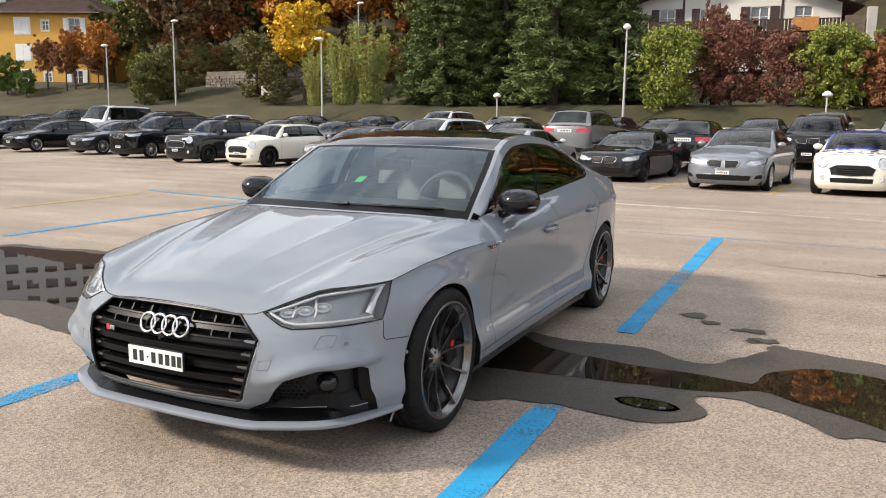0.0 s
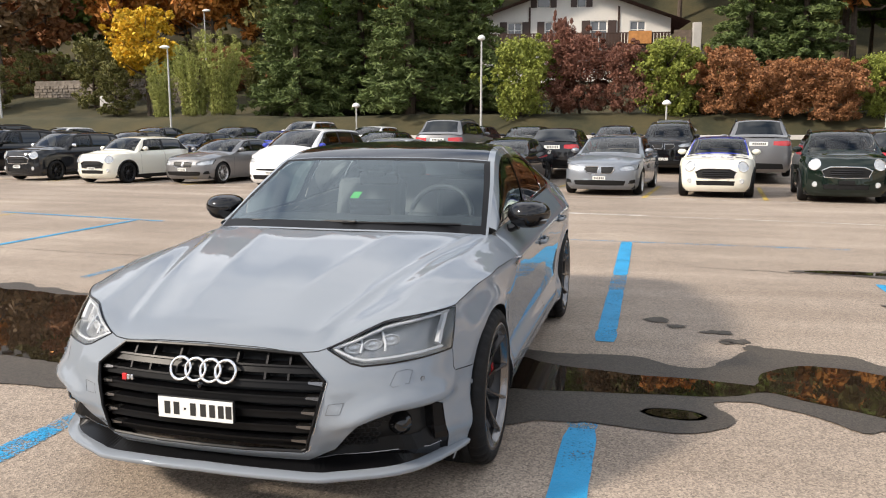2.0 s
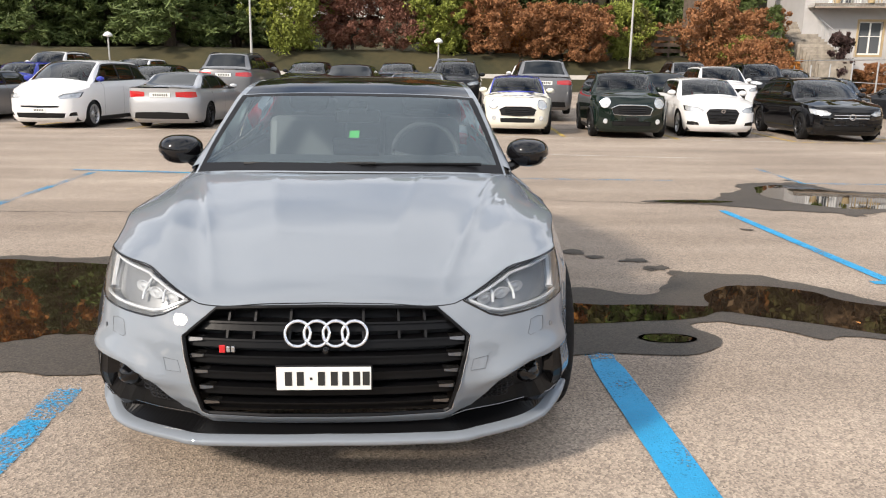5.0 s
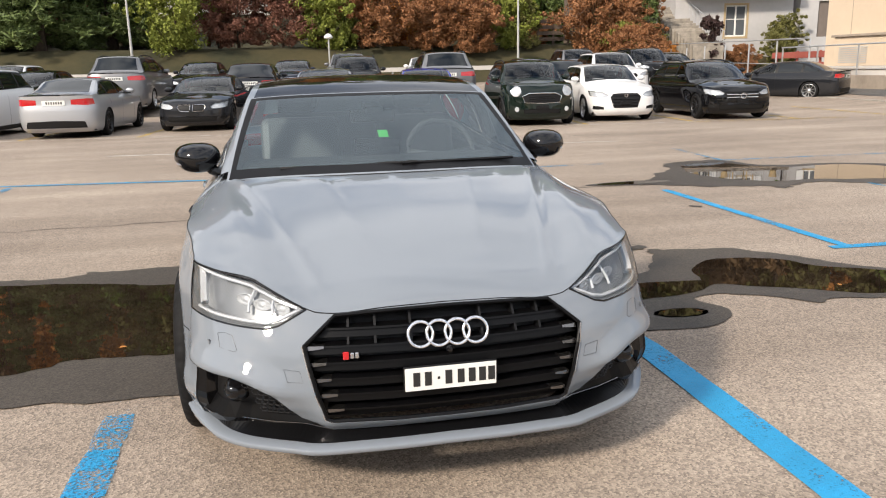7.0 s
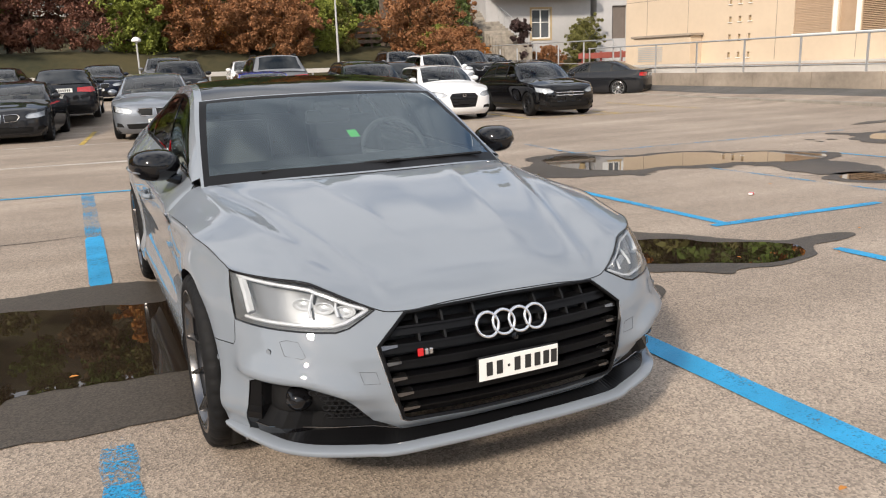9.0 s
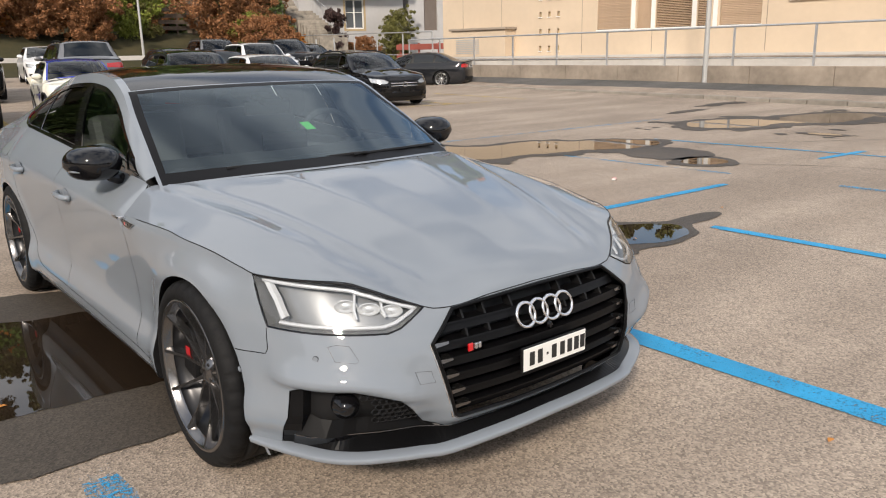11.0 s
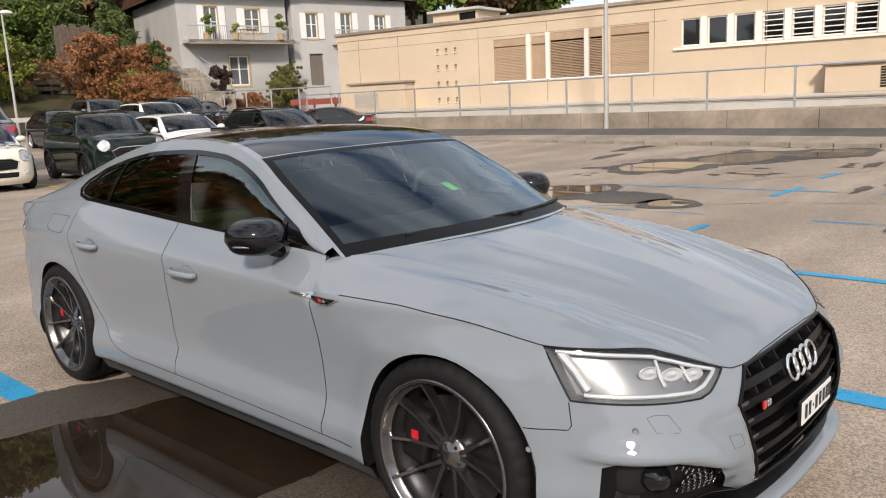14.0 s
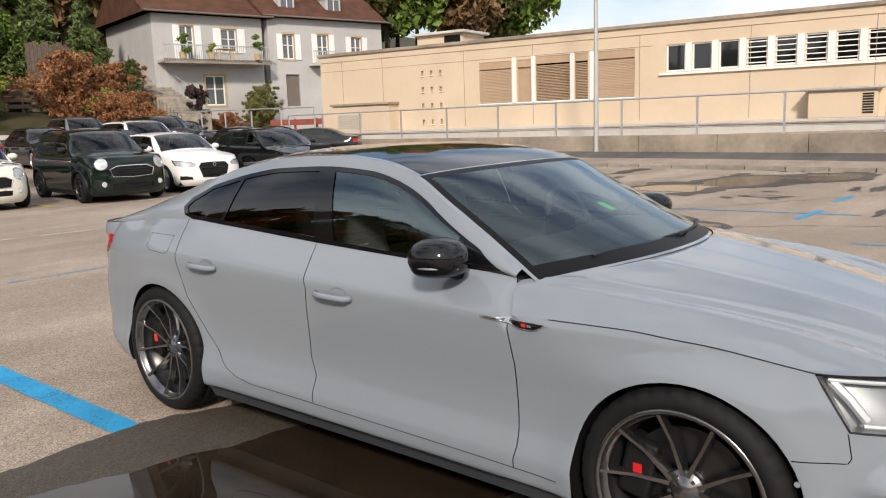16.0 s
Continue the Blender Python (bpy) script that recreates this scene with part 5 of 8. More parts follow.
# wheels
CAL = bm_mesh("caliper", box(-.04, .04, -.055, .055, -.10, .10, .015), M["black_trim"])
for x, y in ((.80, 0), (-.80, 0), (.805, 2.824), (-.805, 2.824)):
    sg = 1 if x > 0 else -1
    w = wheel(hero, x, y, .336, .245, .268, M["rim_hero"], 5, sg, True, 2)
    w.matrix_basis = pose(x, y, .336) @ Matrix.Diagonal((sg, 1, 1, 1)) @ pose(0, 0, 0, 23 if y < 1 else 9, 0, 0)
    part("caliper", CAL, parent=w, m=pose(0, 0, 0, -23 if y < 1 else -9) @ pose(.02, .155, .03, 12, 0, 0))
    part("caliper_badge", box(.062, .066, .135, .165, .01, .05), M["red"], w, m=pose(0, 0, 0, -23 if y < 1 else -9))


# front face
def strip(f, us, zs, mat, name, parent, off0, off1, lab="", both=True):
    """A bar of the nose: between two heights, standing between two depths."""
    bm = bmesh.new()
    for sg in ((1, -1) if both else (1,)):
        rows = []
        for u in us:
            z0, z1 = zs(u)
            q = [f(u, z0, off0), f(u, z0, off1), f(u, z1, off1), f(u, z1, off0)]
            rows.append([bm.verts.new((sg * p[0], p[1], p[2])) for p in q])
        for A, B in zip(rows, rows[1:]):
            for i in range(4):
                bm.faces.new((A[i], A[(i + 1) % 4], B[(i + 1) % 4], B[i]))
        bm.faces.new(rows[0])
        bm.faces.new(rows[-1])
    return part(name, bm, mat, parent, lab)


gr = part("grille", skin("grille", reg["grille"], lambda u, v: HB.on(u, v, -0.075), M["black_trim"], mirror=True), parent=hero, label="black slatted grille")
hw = spline([(.30, .398), (.321, .403), (.562, .471), (.645, .375), (.66, .36)])      # half width of the opening by height
for k in range(6):
    z = .352 + .0500 * k
    us = frange(0, HB.u("x", hw(z) - .006), 16)
    strip(HB.at, us, lambda u: (z - .024, z - .002), M["grille_black"], "slat", gr, -.020, -.062)
    strip(HB.at, us, lambda u: (z - .002, z + .004), M["grille_black"], "slat_edge", gr, -.012, -.06)
    if k < 5:
        for sg in (1, -1):
            ue = HB.u("x", hw(z) - .008)
            strip(lambda a, b, c: (lambda p: (sg * p[0], p[1], p[2]))(HB.at(a, b, c)), frange(ue - .055, ue, 3), lambda u: (z - .003 - .006 * (u - ue + .055) / .055, z + .0045), M["rim_hero"], "slat_tip", gr, -.009, -.05, both=False)
for x in (.12, .24, .33):
    for z0, z1 in ((.556, .578), (.606, .640)):
        u = HB.u("x", x)
        for sg in (1, -1):
            strip(lambda a, b, c: (lambda p: (sg * p[0], p[1], p[2]))(HB.at(a, b, c)), [u - .004, u + .004], lambda q: (z0, z1), M["black_trim"], "rib", gr, -.02, -.06, both=False)
# frame round the opening
ring = [("x", 0, .655), ("x", .20, .652), ("x", .372, .645), ("x", .42, .605), ("x", .471, .562), ("x", .455, .50), ("x", .43, .41), ("x", .405, .325), ("x", .385, .315), ("x", .18, .312), ("x", 0, .312)]
pts = [HB.at(HB.u("x", a), z, .003) for _, a, z in ring]
for sg in (1, -1):
    part("grille_frame", tube([(sg * p[0], p[1], p[2]) for p in pts], .0065, 6), M["grille_black"], gr)
lipp = [HB.at(HB.u("x", a + .008 if a > .05 else a), z - (.008 if z < .33 else .002), .001) for _, a, z in ring[4:]]
for sg in (1, -1):
    part("grille_edge", tube([(sg * p[0], p[1], p[2]) for p in lipp], .0032, 6), M["silver_trim"], gr)
# four plain rings, plate with bars, small badge
for k in range(4):
    bm = bmesh.new()
    c = (0, -.812, .58)
    N, mm = 36, 10
    rows = []
    for i in range(N):
        a = 2 * math.pi * i / N
        rows.append([])
        for j in range(mm):
            b = 2 * math.pi * j / mm
            q = .0400 + .0058 * math.cos(b)
            rows[-1].append(bm.verts.new((-.0900 + .060 * k + q * math.cos(a), c[1] - .004 - .006 * math.sin(b) + .32 * q * math.sin(a), .578 + q * math.sin(a) * .95)))
    for i in range(N):
        for j in range(mm):
            A, B = rows[i], rows[(i + 1) % N]
            bm.faces.new((A[j], A[(j + 1) % mm], B[(j + 1) % mm], B[j]))
    part("emblem_ring", bm, M["chrome"], gr, smooth=True)
PY = -.868
pl = part("number_plate", box(-.156, .148, PY, PY + .012, .406, .490, .004), M["black_trim"], hero)
part("plate_face", box(-.152, .144, PY - .003, PY, .410, .486, .001), M["plate"], pl)
for x in (-.115, -.078, -.012, .028, .064, .098, .128):
    part("plate_bar", box(x - .011, x + .011, PY - .0045, PY - .003, .425, .471), M["plate_ink"], pl)
part("plate_dot", box(-.048, -.040, PY - .0045, PY - .003, .444, .452), M["plate_ink"], pl)
b0 = (0, -.810, 0)
bd = part("badge", box(-.338, -.319, b0[1] - .008, b0[1], .515, .540, .002), M["red"], gr, "small red and silver badge")
for a in (-.315, -.300):
    part("badge_silver", box(a, a + .012, b0[1] - .012, b0[1] - .002, .518, .538, .003), M["silver_trim"], bd)
part("camera_dome", lathe([(.001, -.012), (.008, -.010), (.012, 0)], 12, "y"), M["gloss_black"], gr, m=pose(0, HB.at(0, .535, 0)[1], .528))

for sg in (1, -1):
    mir = lambda p: (sg * p[0], p[1], p[2])
    lamp = part("headlamp", skin("headlamp", reg["lamp"], lambda u, v: mir(HB.on(u, v, -.055)), M["projector"], flip=sg < 0), parent=hero, label="clear headlamp with white light guide")
    cov = part("lamp_cover", skin("lamp_cover", reg["lamp"], lambda u, v: mir(HB.on(u, v, .002)), M["lamp_cover"], flip=sg < 0), parent=lamp)
    cov.visible_shadow = False
    # dark rim round the lamp
    q = []
    for (k, a, z), (k2, a2, z2) in zip(LAMP, LAMP[1:] + LAMP[:1]):
        u0, u1 = HB.u(k, a), HB.u(k2, a2)
        q += [mir(HB.at(u0 + (u1 - u0) * i / 5, z + (z2 - z) * i / 5, .0)) for i in range(5)]
    part("lamp_seal", tube(q + q[:1], .0035, 5), M["gloss_black"], lamp)
    lw = []
    for (k, a, z), (k2, a2, z2) in zip(LAMP, LAMP[1:] + LAMP[:1]):
        u0, u1 = HB.u(k, a), HB.u(k2, a2)
        lw += [(u0 + (u1 - u0) * i / 5, z + (z2 - z) * i / 5) for i in range(5)]
    bm = bmesh.new()
    A, B = [bm.verts.new(mir(HB.at(u, z, .0))) for u, z in lw], [bm.verts.new(mir(HB.at(u, z, -.056))) for u, z in lw]
    for i in range(len(lw)):
        j = (i + 1) % len(lw)
        bm.faces.new((A[i], A[j], B[j], B[i]))
    part("lamp_wall", bm, M["projector"], lamp)

    def guide(pts_, r, name, mat, off):
        P_ = []
        for (k, a, z), (k2, a2, z2) in zip(pts_, pts_[1:]):
            u0, u1 = HB.u(k, a), HB.u(k2, a2)
            P_ += [mir(HB.at(u0 + (u1 - u0) * i / 6, z + (z2 - z) * i / 6, off)) for i in range(6)]
        u0 = HB.u(*pts_[-1][:2])
        P_.append(mir(HB.at(u0, pts_[-1][2], off)))
        return part(name, tube(P_, r, 6), mat, lamp)
    guide([("y", -.39, .745), ("y", -.55, .733), ("x", .726, .716), ("x", .655, .700), ("x", .57, .677), ("x", .497, .659), ("x", .575, .628), ("x", .62, .620), ("x", .789, .626), ("y", -.49, .630)], .0062, "light_guide", M["drl"], -.014)
    guide([("y", -.40, .738), ("y", -.455, .690), ("y", -.50, .640)], .014, "light_block", M["drl"], -.026)
    for a in (.615, .715):
        guide([("x", a, .690 + (a - .615) * .2), ("x", a, .664), ("x", a - .01, .640)], .005, "light_blade", M["drl"], -.030)
    for a in (.575, .660, .750):
        p = mir(HB.at(HB.u("x", a), .652 + (a - .575) * .12, -.054))
        part("projector", lathe([(.030, -.020), (.027, -.024), (.022, -.014), (.012, -.020), (.001, -.023)], 20, "y"), M["lens"], lamp, smooth=True, m=pose(*p, 0, 0, 35 * sg) @ Matrix.Diagonal((1.2, .8, .7, 1)))
    # corner intake
    it = part("corner_intake", skin("corner_intake", reg["intake"], lambda u, v: mir(HB.on(u, v, -.06)), M["black_trim"], flip=sg < 0), parent=hero, label="black corner intake with mesh and a round sensor")
    q = []
    for (k, a, z), (k2, a2, z2) in zip(INTAKE, INTAKE[1:] + INTAKE[:1]):
        u0, u1 = HB.u(k, a), HB.u(k2, a2)
        q += [(u0 + (u1 - u0) * i / 4, z + (z2 - z) * i / 4) for i in range(4)]
    bm = bmesh.new()
    A = [bm.verts.new(mir(HB.at(u, z, .001))) for u, z in q]
    B = [bm.verts.new(mir(HB.at(u, z, -.062))) for u, z in q]
    for i in range(len(q)):
        j = (i + 1) % len(q)
        bm.faces.new((A[i], A[j], B[j], B[i]))
    part("intake_wall", bm, M["gloss_black"], it)

    def ribbon(A_, B_, oa, ob_, name, mat, n_=5):
        """A strip of surface between two lines of the bumper, each at its own depth."""
        def run(line, o):
            out_ = []
            for (k, a, z), (k2, a2, z2) in zip(line, line[1:]):
                u0, u1 = HB.u(k, a), HB.u(k2, a2)
                out_ += [mir(HB.at(u0 + (u1 - u0) * i / n_, z + (z2 - z) * i / n_, o)) for i in range(n_)]
            return out_ + [mir(HB.at(HB.u(*line[-1][:2]), line[-1][2], o))]
        a_, b_ = run(A_, oa), run(B_, ob_)
        n2 = len(a_)
        return part(name, mesh_of(name, a_ + b_, [(i, i + 1, n2 + i + 1, n2 + i) for i in range(n2 - 1)], mat), parent=it)
    line_ = [("x", .398, .258), ("x", .50, .263), ("x", .64, .270), ("y", -.60, .276), ("y", -.545, .282)]
    ribbon(line_, [("x", .392, .215), ("x", .50, .212), ("x", .64, .210), ("y", -.60, .211), ("y", -.50, .212)], -.006, -.012, "intake_strip", M["gloss_black"])
    ribbon(line_, [("x", .45, .278), ("x", .52, .300), ("x", .64, .318), ("y", -.62, .330), ("y", -.58, .345)], -.006, -.058, "intake_shelf", M["grille_black"])
    ribbon([("y", -.462, .210), ("y", -.544, .349), ("y", -.552, .432)], [("y", -.535, .212), ("y", -.585, .349), ("y", -.585, .440)], -.004, -.020, "intake_fin", M["grille_black"])
    ribbon([("y", -.535, .212), ("y", -.585, .349), ("y", -.585, .440)], [("y", -.535, .212), ("y", -.585, .349), ("y", -.585, .440)], -.020, -.06, "intake_fin_side", M["gloss_black"])
    # thin gunmetal tube drawn in for the bright reflection along the gloss strip's edge
    guide_pts = [mir(HB.at(HB.u(k, a), z + .002, -.003)) for k, a, z in line_]
    part("intake_line", tube(guide_pts, .0022, 5), M["rim_hero"], it)
    p = mir(HB.at(HB.u("x", .745), .382, -.044))
    part("sensor_pod", lathe([(.045, .02), (.040, -.004), (.031, -.008), (.026, -.022), (.015, -.030), (.001, -.033)], 22, "y"), M["gloss_black"], it, smooth=True, m=pose(*p, 0, 0, 25 * sg))
    up_ = spline([(.50, .304), (.55, .371), (.588, .413), (.712, .449)])
    for i in range(9):
        for j in range(7):
            a, z = .522 + .0225 * i + (.011 if j % 2 else 0), .316 + .0195 * j
            if z > up_(a) - .012 or a > .70 or (a > .66 and z < .41):
                continue
            pc = HB.at(HB.u("x", a), z, -.036)
            bm = bmesh.new()
            add_tube(bm, [mir((pc[0] + .0125 * math.cos(w), pc[1] + .006 * math.cos(w), pc[2] + .0095 * math.sin(w))) for w in frange(0, 2 * math.pi, 6)], .0022, 4, cap=False)
            part("mesh_cell", bm, M["rim_black"], it)
    # washer cover, parking sensors
    for poly, nm in (([(.779, .578), (.759, .584), (.725, .580), (.698, .539), (.707, .533), (.76, .539)], "washer_cover"), ([(.538, .490), (.486, .484), (.475, .448), (.525, .451)], "tow_cover")):
        qq = [mir(HB.at(HB.u("x", a), z, .0004)) for a, z in poly]
        part(nm, tube(qq + qq[:1], .0007, 4), M["skirt_grey"], body)
    for kk, a, z in (("x", .803, .544), ("y", -.332, .456)):
        p0 = Vector(mir(HB.at(HB.u(kk, a), z, .001)))
        p1 = Vector(mir(HB.at(HB.u(kk, a), z, .0)))
        d = (p0 - p1).normalized()
        sn = part("parking_sensor", tube([p0 - d * .004, p0 + d * .0006], .0095, 16), M["skirt_grey"], body)
        part("sensor_face", tube([p0 - d * .004, p0 + d * .0012], .0080, 16), M["nardo"], sn)
    # door handles
    for y0, z in ((1.485, .782), (2.395, .824)):
        bm = bmesh.new()
        pp = [HB.at(HB.u("y", y0 + t), z + .01 * t, o) for t, o in ((-.105, .002), (-.085, .024), (-.03, .031), (.04, .031), (.085, .025), (.105, .002))]
        add_tube(bm, [mir(p) for p in pp], .0135, 8, cap=True)
        hnd = part("door_handle", bm, M["nardo"], hero, smooth=True)
        u0 = HB.u("y", y0 - .03)
        cup = lathe([(.001, -.004), (.035, -.001), (.045, .0012)], 18, "x")
        part("handle_recess", cup, M["nardo"], hnd, m=pose(*mir(HB.at(u0, z + .004, .001))) @ Matrix.Diagonal((sg, 1.25, .8, 1)))
    # fender badge
    def inlay(y0, y1, top_, bot_, off, name, mat, par, lab=""):
        ys_ = frange(y0, y1, 12)
        t_, b_ = spline(top_), spline(bot_)
        vs_ = [mir(HB.at(HB.u("y", q), zz, off)) for q in ys_ for zz in (b_(q), (b_(q) + t_(q)) / 2, t_(q))]
        fs_ = [(3 * i + j, 3 * i + j + 1, 3 * i + j + 4, 3 * i + j + 3) for i in range(12) for j in (0, 1)]
        return part(name, mesh_of(name, vs_, fs_, mat), parent=par, label=lab)
    fb = inlay(.445, .725, [(.445, .8055), (.60, .8075), (.725, .8055)], [(.445, .8040), (.475, .792), (.505, .778), (.55, .778), (.595, .790), (.725, .7975)], .0055, "wing_trim", M["silver_trim"], hero, "silver and black wing trim with a small red badge")
    inlay(.462, .60, [(.462, .8045), (.60, .806)], [(.462, .802), (.508, .783), (.55, .783), (.60, .802)], .0075, "trim_inset", M["gloss_black"], fb)
    inlay(.605, .71, [(.605, .804), (.71, .803)], [(.605, .795), (.71, .7995)], .0075, "trim_inset", M["rim_hero"], fb)
    inlay(.53, .548, [(.53, .801), (.548, .801)], [(.53, .789), (.548, .789)], .009, "trim_badge", M["red"], fb)
    inlay(.508, .526, [(.508, .799), (.526, .799)], [(.508, .790), (.526, .790)], .009, "trim_badge", M["silver_trim"], fb)
    # fuel flap
    if sg < 0:
        qq = [mir(HB.at(HB.u("y", a), z, .0004)) for a, z in ((2.718, .945), (2.705, .870), (2.735, .860), (2.87, .868), (2.92, .885), (2.94, .945))]
        part("fuel_flap", tube(qq + qq[:1], .0014, 4), M["black_trim"], body)
    # mirror
    mr = bmesh.new()
    bmesh.ops.create_uvsphere(mr, u_segments=24, v_segments=14, radius=1)
    for v in mr.verts:
        x, y, z = (math.copysign(abs(q) ** .78, q) for q in v.co)
        y2 = y * (.108 if y < 0 else .06)
        v.co = (x * .112 * (1 - .12 * (z < 0)), y2 * 1.2 + .05 * abs(x) * .4, z * (.080 if z > 0 else .066))
    mm_ = part("wing_mirror", mr, M["gloss_black"], hero, "gloss black wing mirror", smooth=True, m=pose(sg * .905, .925, .985, 0, 0, -14 * sg))
    part("indicator", lathe([(.104, -.004), (.107, 0), (.104, .004)], 24, "z"), M["rim_silver"], mm_, m=pose(0, -.005, -.018) @ Matrix.Diagonal((.98, .84, 1, 1)))
    part("mirror_foot", tube([(sg * .80, .90, .915), (sg * .845, .90, .932), (sg * .875, .91, .960)], .026, 8, .022), M["gloss_black"], mm_, m=(pose(sg * .905, .925, .985, 0, 0, -14 * sg)).inverted())

# wipers
for pts_ in ([(-.50, .475, .955), (-.20, .42, .963), (.12, .37, .972)], [(.05, .37, .968), (.35, .42, .965), (.62, .52, .955)]):
    part("wiper", tube([(a, b + .03, c + .012) for a, b, c in pts_], .008, 6), M["black_trim"], hero)
# cabin
part("dashboard", box(-.70, .70, .62, 1.02, .70, .965, .05), M["dash"], hero)
part("cabin_floor", box(-.74, .74, .60, 3.2, .26, .34), M["dash"], hero)
part("door_lining", box(-.79, -.745, .7, 2.9, .3, .91, .01), M["dash"], hero)
part("door_lining", box(.745, .79, .7, 2.9, .3, .91, .01), M["dash"], hero)
part("headlining", box(-.52, .52, 1.35, 2.55, 1.285, 1.30), M["dash"], hero)
part("centre_console", box(-.12, .12, 1.0, 1.9, .34, .62, .03), M["dash"], hero)
part("display", box(-.12, .12, .93, .945, .965, 1.055, .005), M["gloss_black"], hero)
for x in (-.37, .37):
    st = part("front_seat", box(-.25, .25, -.28, .26, 0, .20, .06), M["seat"], hero, m=pose(x, 1.62, .42))
    part("backrest", box(-.25, .25, -.06, .07, 0, .60, .05), M["seat"], st, m=pose(0, .22, .12, -18))
    part("headrest", box(-.13, .13, -.05, .06, 0, .18, .05), M["seat"], st, m=pose(0, .42, .73, -10))
rs_ = part("rear_seat", box(-.62, .62, 2.35, 2.75, .40, .62, .06), M["seat"], hero)
part("backrest", box(-.62, .62, -.07, .07, 0, .58, .05), M["seat"], rs_, m=pose(0, 2.75, .55, -22))
for x in (-.38, .38):
    part("headrest", box(-.13, .13, -.05, .05, 0, .14, .04), M["seat"], rs_, m=pose(x, 2.93, 1.06, -10))
bm = bmesh.new()
add_tube(bm, [(.18 * math.cos(a), 0, .18 * math.sin(a)) for a in frange(0, 2 * math.pi, 28)], .017, 8, cap=False)
add_tube(bm, [(-.17, 0, 0), (0, .03, -.02), (.17, 0, 0)], .02, 6)
add_tube(bm, [(0, .03, -.02), (0, .0, -.17)], .02, 6)
part("steering_wheel", bm, M["dash"], hero, smooth=True, m=pose(.37, 1.10, .955, -24))
rm = part("rear_view_mirror", box(-.12, .12, -.015, .02, -.035, .035, .012), M["black_trim"], hero, m=pose(0, 1.10, 1.16, 10))
part("mirror_stem", box(-.05, .05, -.06, .10, .02, .06, .01), M["black_trim"], rm)
part("sticker", mesh_of("sticker", [HB.over(q, s) for q, s in ((.872, .0), (.872, .068), (.93, .068), (.93, .0))], [(0, 1, 2, 3)], M["sticker"]), parent=hero, m=pose(-.02, .004, -.004))
part("aerial_fin", box(-.02, .02, 2.45, 2.6, 1.33, 1.375, .012), M["gloss_black"], hero)

# ---- the parked cars ----
def car_shape(L, W, H, wb, fo, kind, zn, zc, belt, yA, header, back):
    """A parked car's shell. zn: nose height; zc: bonnet at the windscreen; yA: foot of the windscreen; header: its head; back: (start, end) of the rear glass along the rail."""
    hw, n, t = W / 2, -fo, L - fo
    plan = [(0, n), (.35 * hw, n + .012), (.62 * hw, n + .06), (.82 * hw, n + .16), (.93 * hw, n + .33), (.98 * hw, n + .6), (hw, 0.05), (.99 * hw, .5 * wb), (hw, wb), (.985 * hw, t - .5), (.95 * hw, t - .27), (.85 * hw, t - .11),
            (.6 * hw, t - .035), (.3 * hw, t - .006), (0, t)]
    tall = kind in ("hatch", "suv", "wagon", "van")
    deck = belt + (.03 if tall else .06)
    top = [("x", 0, zn), ("x", .5 * hw, zn - .005), ("x", .75 * hw, zn + .02), ("y", n + .40, zn + .05), ("y", 0.0, zn + (belt - zn) * .55), ("y", yA - .15, belt - .05), ("y", yA + .08, belt), ("y", .6 * wb, belt + .025),
           ("y", t - .6, belt + .05), ("y", t - .25, deck), ("X", .5 * hw, deck), ("X", 0, deck)]
    nose = [(.15, -.12), (.22, -.04), (.35, 0), (.55, -.005), (zn - .1, -.03), (zn, -.09), (zn + .15, -.22), (2.2, -.7)]
    side = [(.15, -.10), (.22, -.05), (.38, -.02), (.55, -.008), (belt - .25, 0), (belt - .15, -.004), (belt - .06, -.035), (belt + .03, -.10), (2.2, -.5)]
    tail = [(.15, -.15), (.25, -.03), (.45, 0), (.65, -.005), (belt - .1, -.03), (deck, -.06 if tall else -.02), (2.2, -.4)]
    hood = [(0, n + .085, zn + .005), (.06, n + .15, zn + .04), (.3, n + .4, zn + (zc - zn) * .42), (.65, n + (yA - .22 - n) * .68, zn + (zc - zn) * .78), (1, yA - .2, zc)]
    hmap = [(0, "x", 0), (.06, "x", .5 * hw), (.3, "y", n + .42), (.65, "y", n + (yA - n) * .72), (1, "y", yA + .05)]
    rl = [(.84 * hw, yA, belt - .03), (.77 * hw, yA + (header - yA) * .5, belt + (H - .08 - belt) * .56), (.70 * hw, header, H - .09), (.68 * hw, header + .35, H - .055), (.67 * hw, (header + back[0]) / 2 + .15, H - .045), (.67 * hw, back[0], H - .08),
          (.71 * hw, (back[0] + back[1]) / 2, belt + (H - .09 - belt) * .60), (.79 * hw, back[1], belt + .10), (.80 * hw, t - .10, deck + .01)]
    rc = [(yA - .2, zc), (yA + (header - yA) * .5 - .14, belt + (H - belt) * .60), (header - .07, H - .045), (header + .3, H - .012), ((header + back[0]) / 2 + .15, H), (back[0] + .03, H - .03), ((back[0] + back[1]) / 2 + .06, belt + (H - belt) * .62),
          (back[1] + .06, belt + .13), (t - .06, deck + .03)]
    S = Shell(plan, nose, side, tail, [(n, 1), (n + .2, .85), (n + .45, .3), (n + .8, 0), (9, 0)], [(-2, 0), (t - .8, 0), (t - .4, .3), (t - .18, .85), (t, 1)], top, .15, hood, hmap, rl, rc,
              crease=((.45 * hw, .6 * hw, .012, .05),))
    S.zb = None
    S.n, S.t, S.hw, S.wb, S.belt, S.zn, S.H, S.yA, S.header, S.back, S.deck, S.kind = n, t, hw, wb, belt, zn, H, yA, header, back, deck, kind
    return S


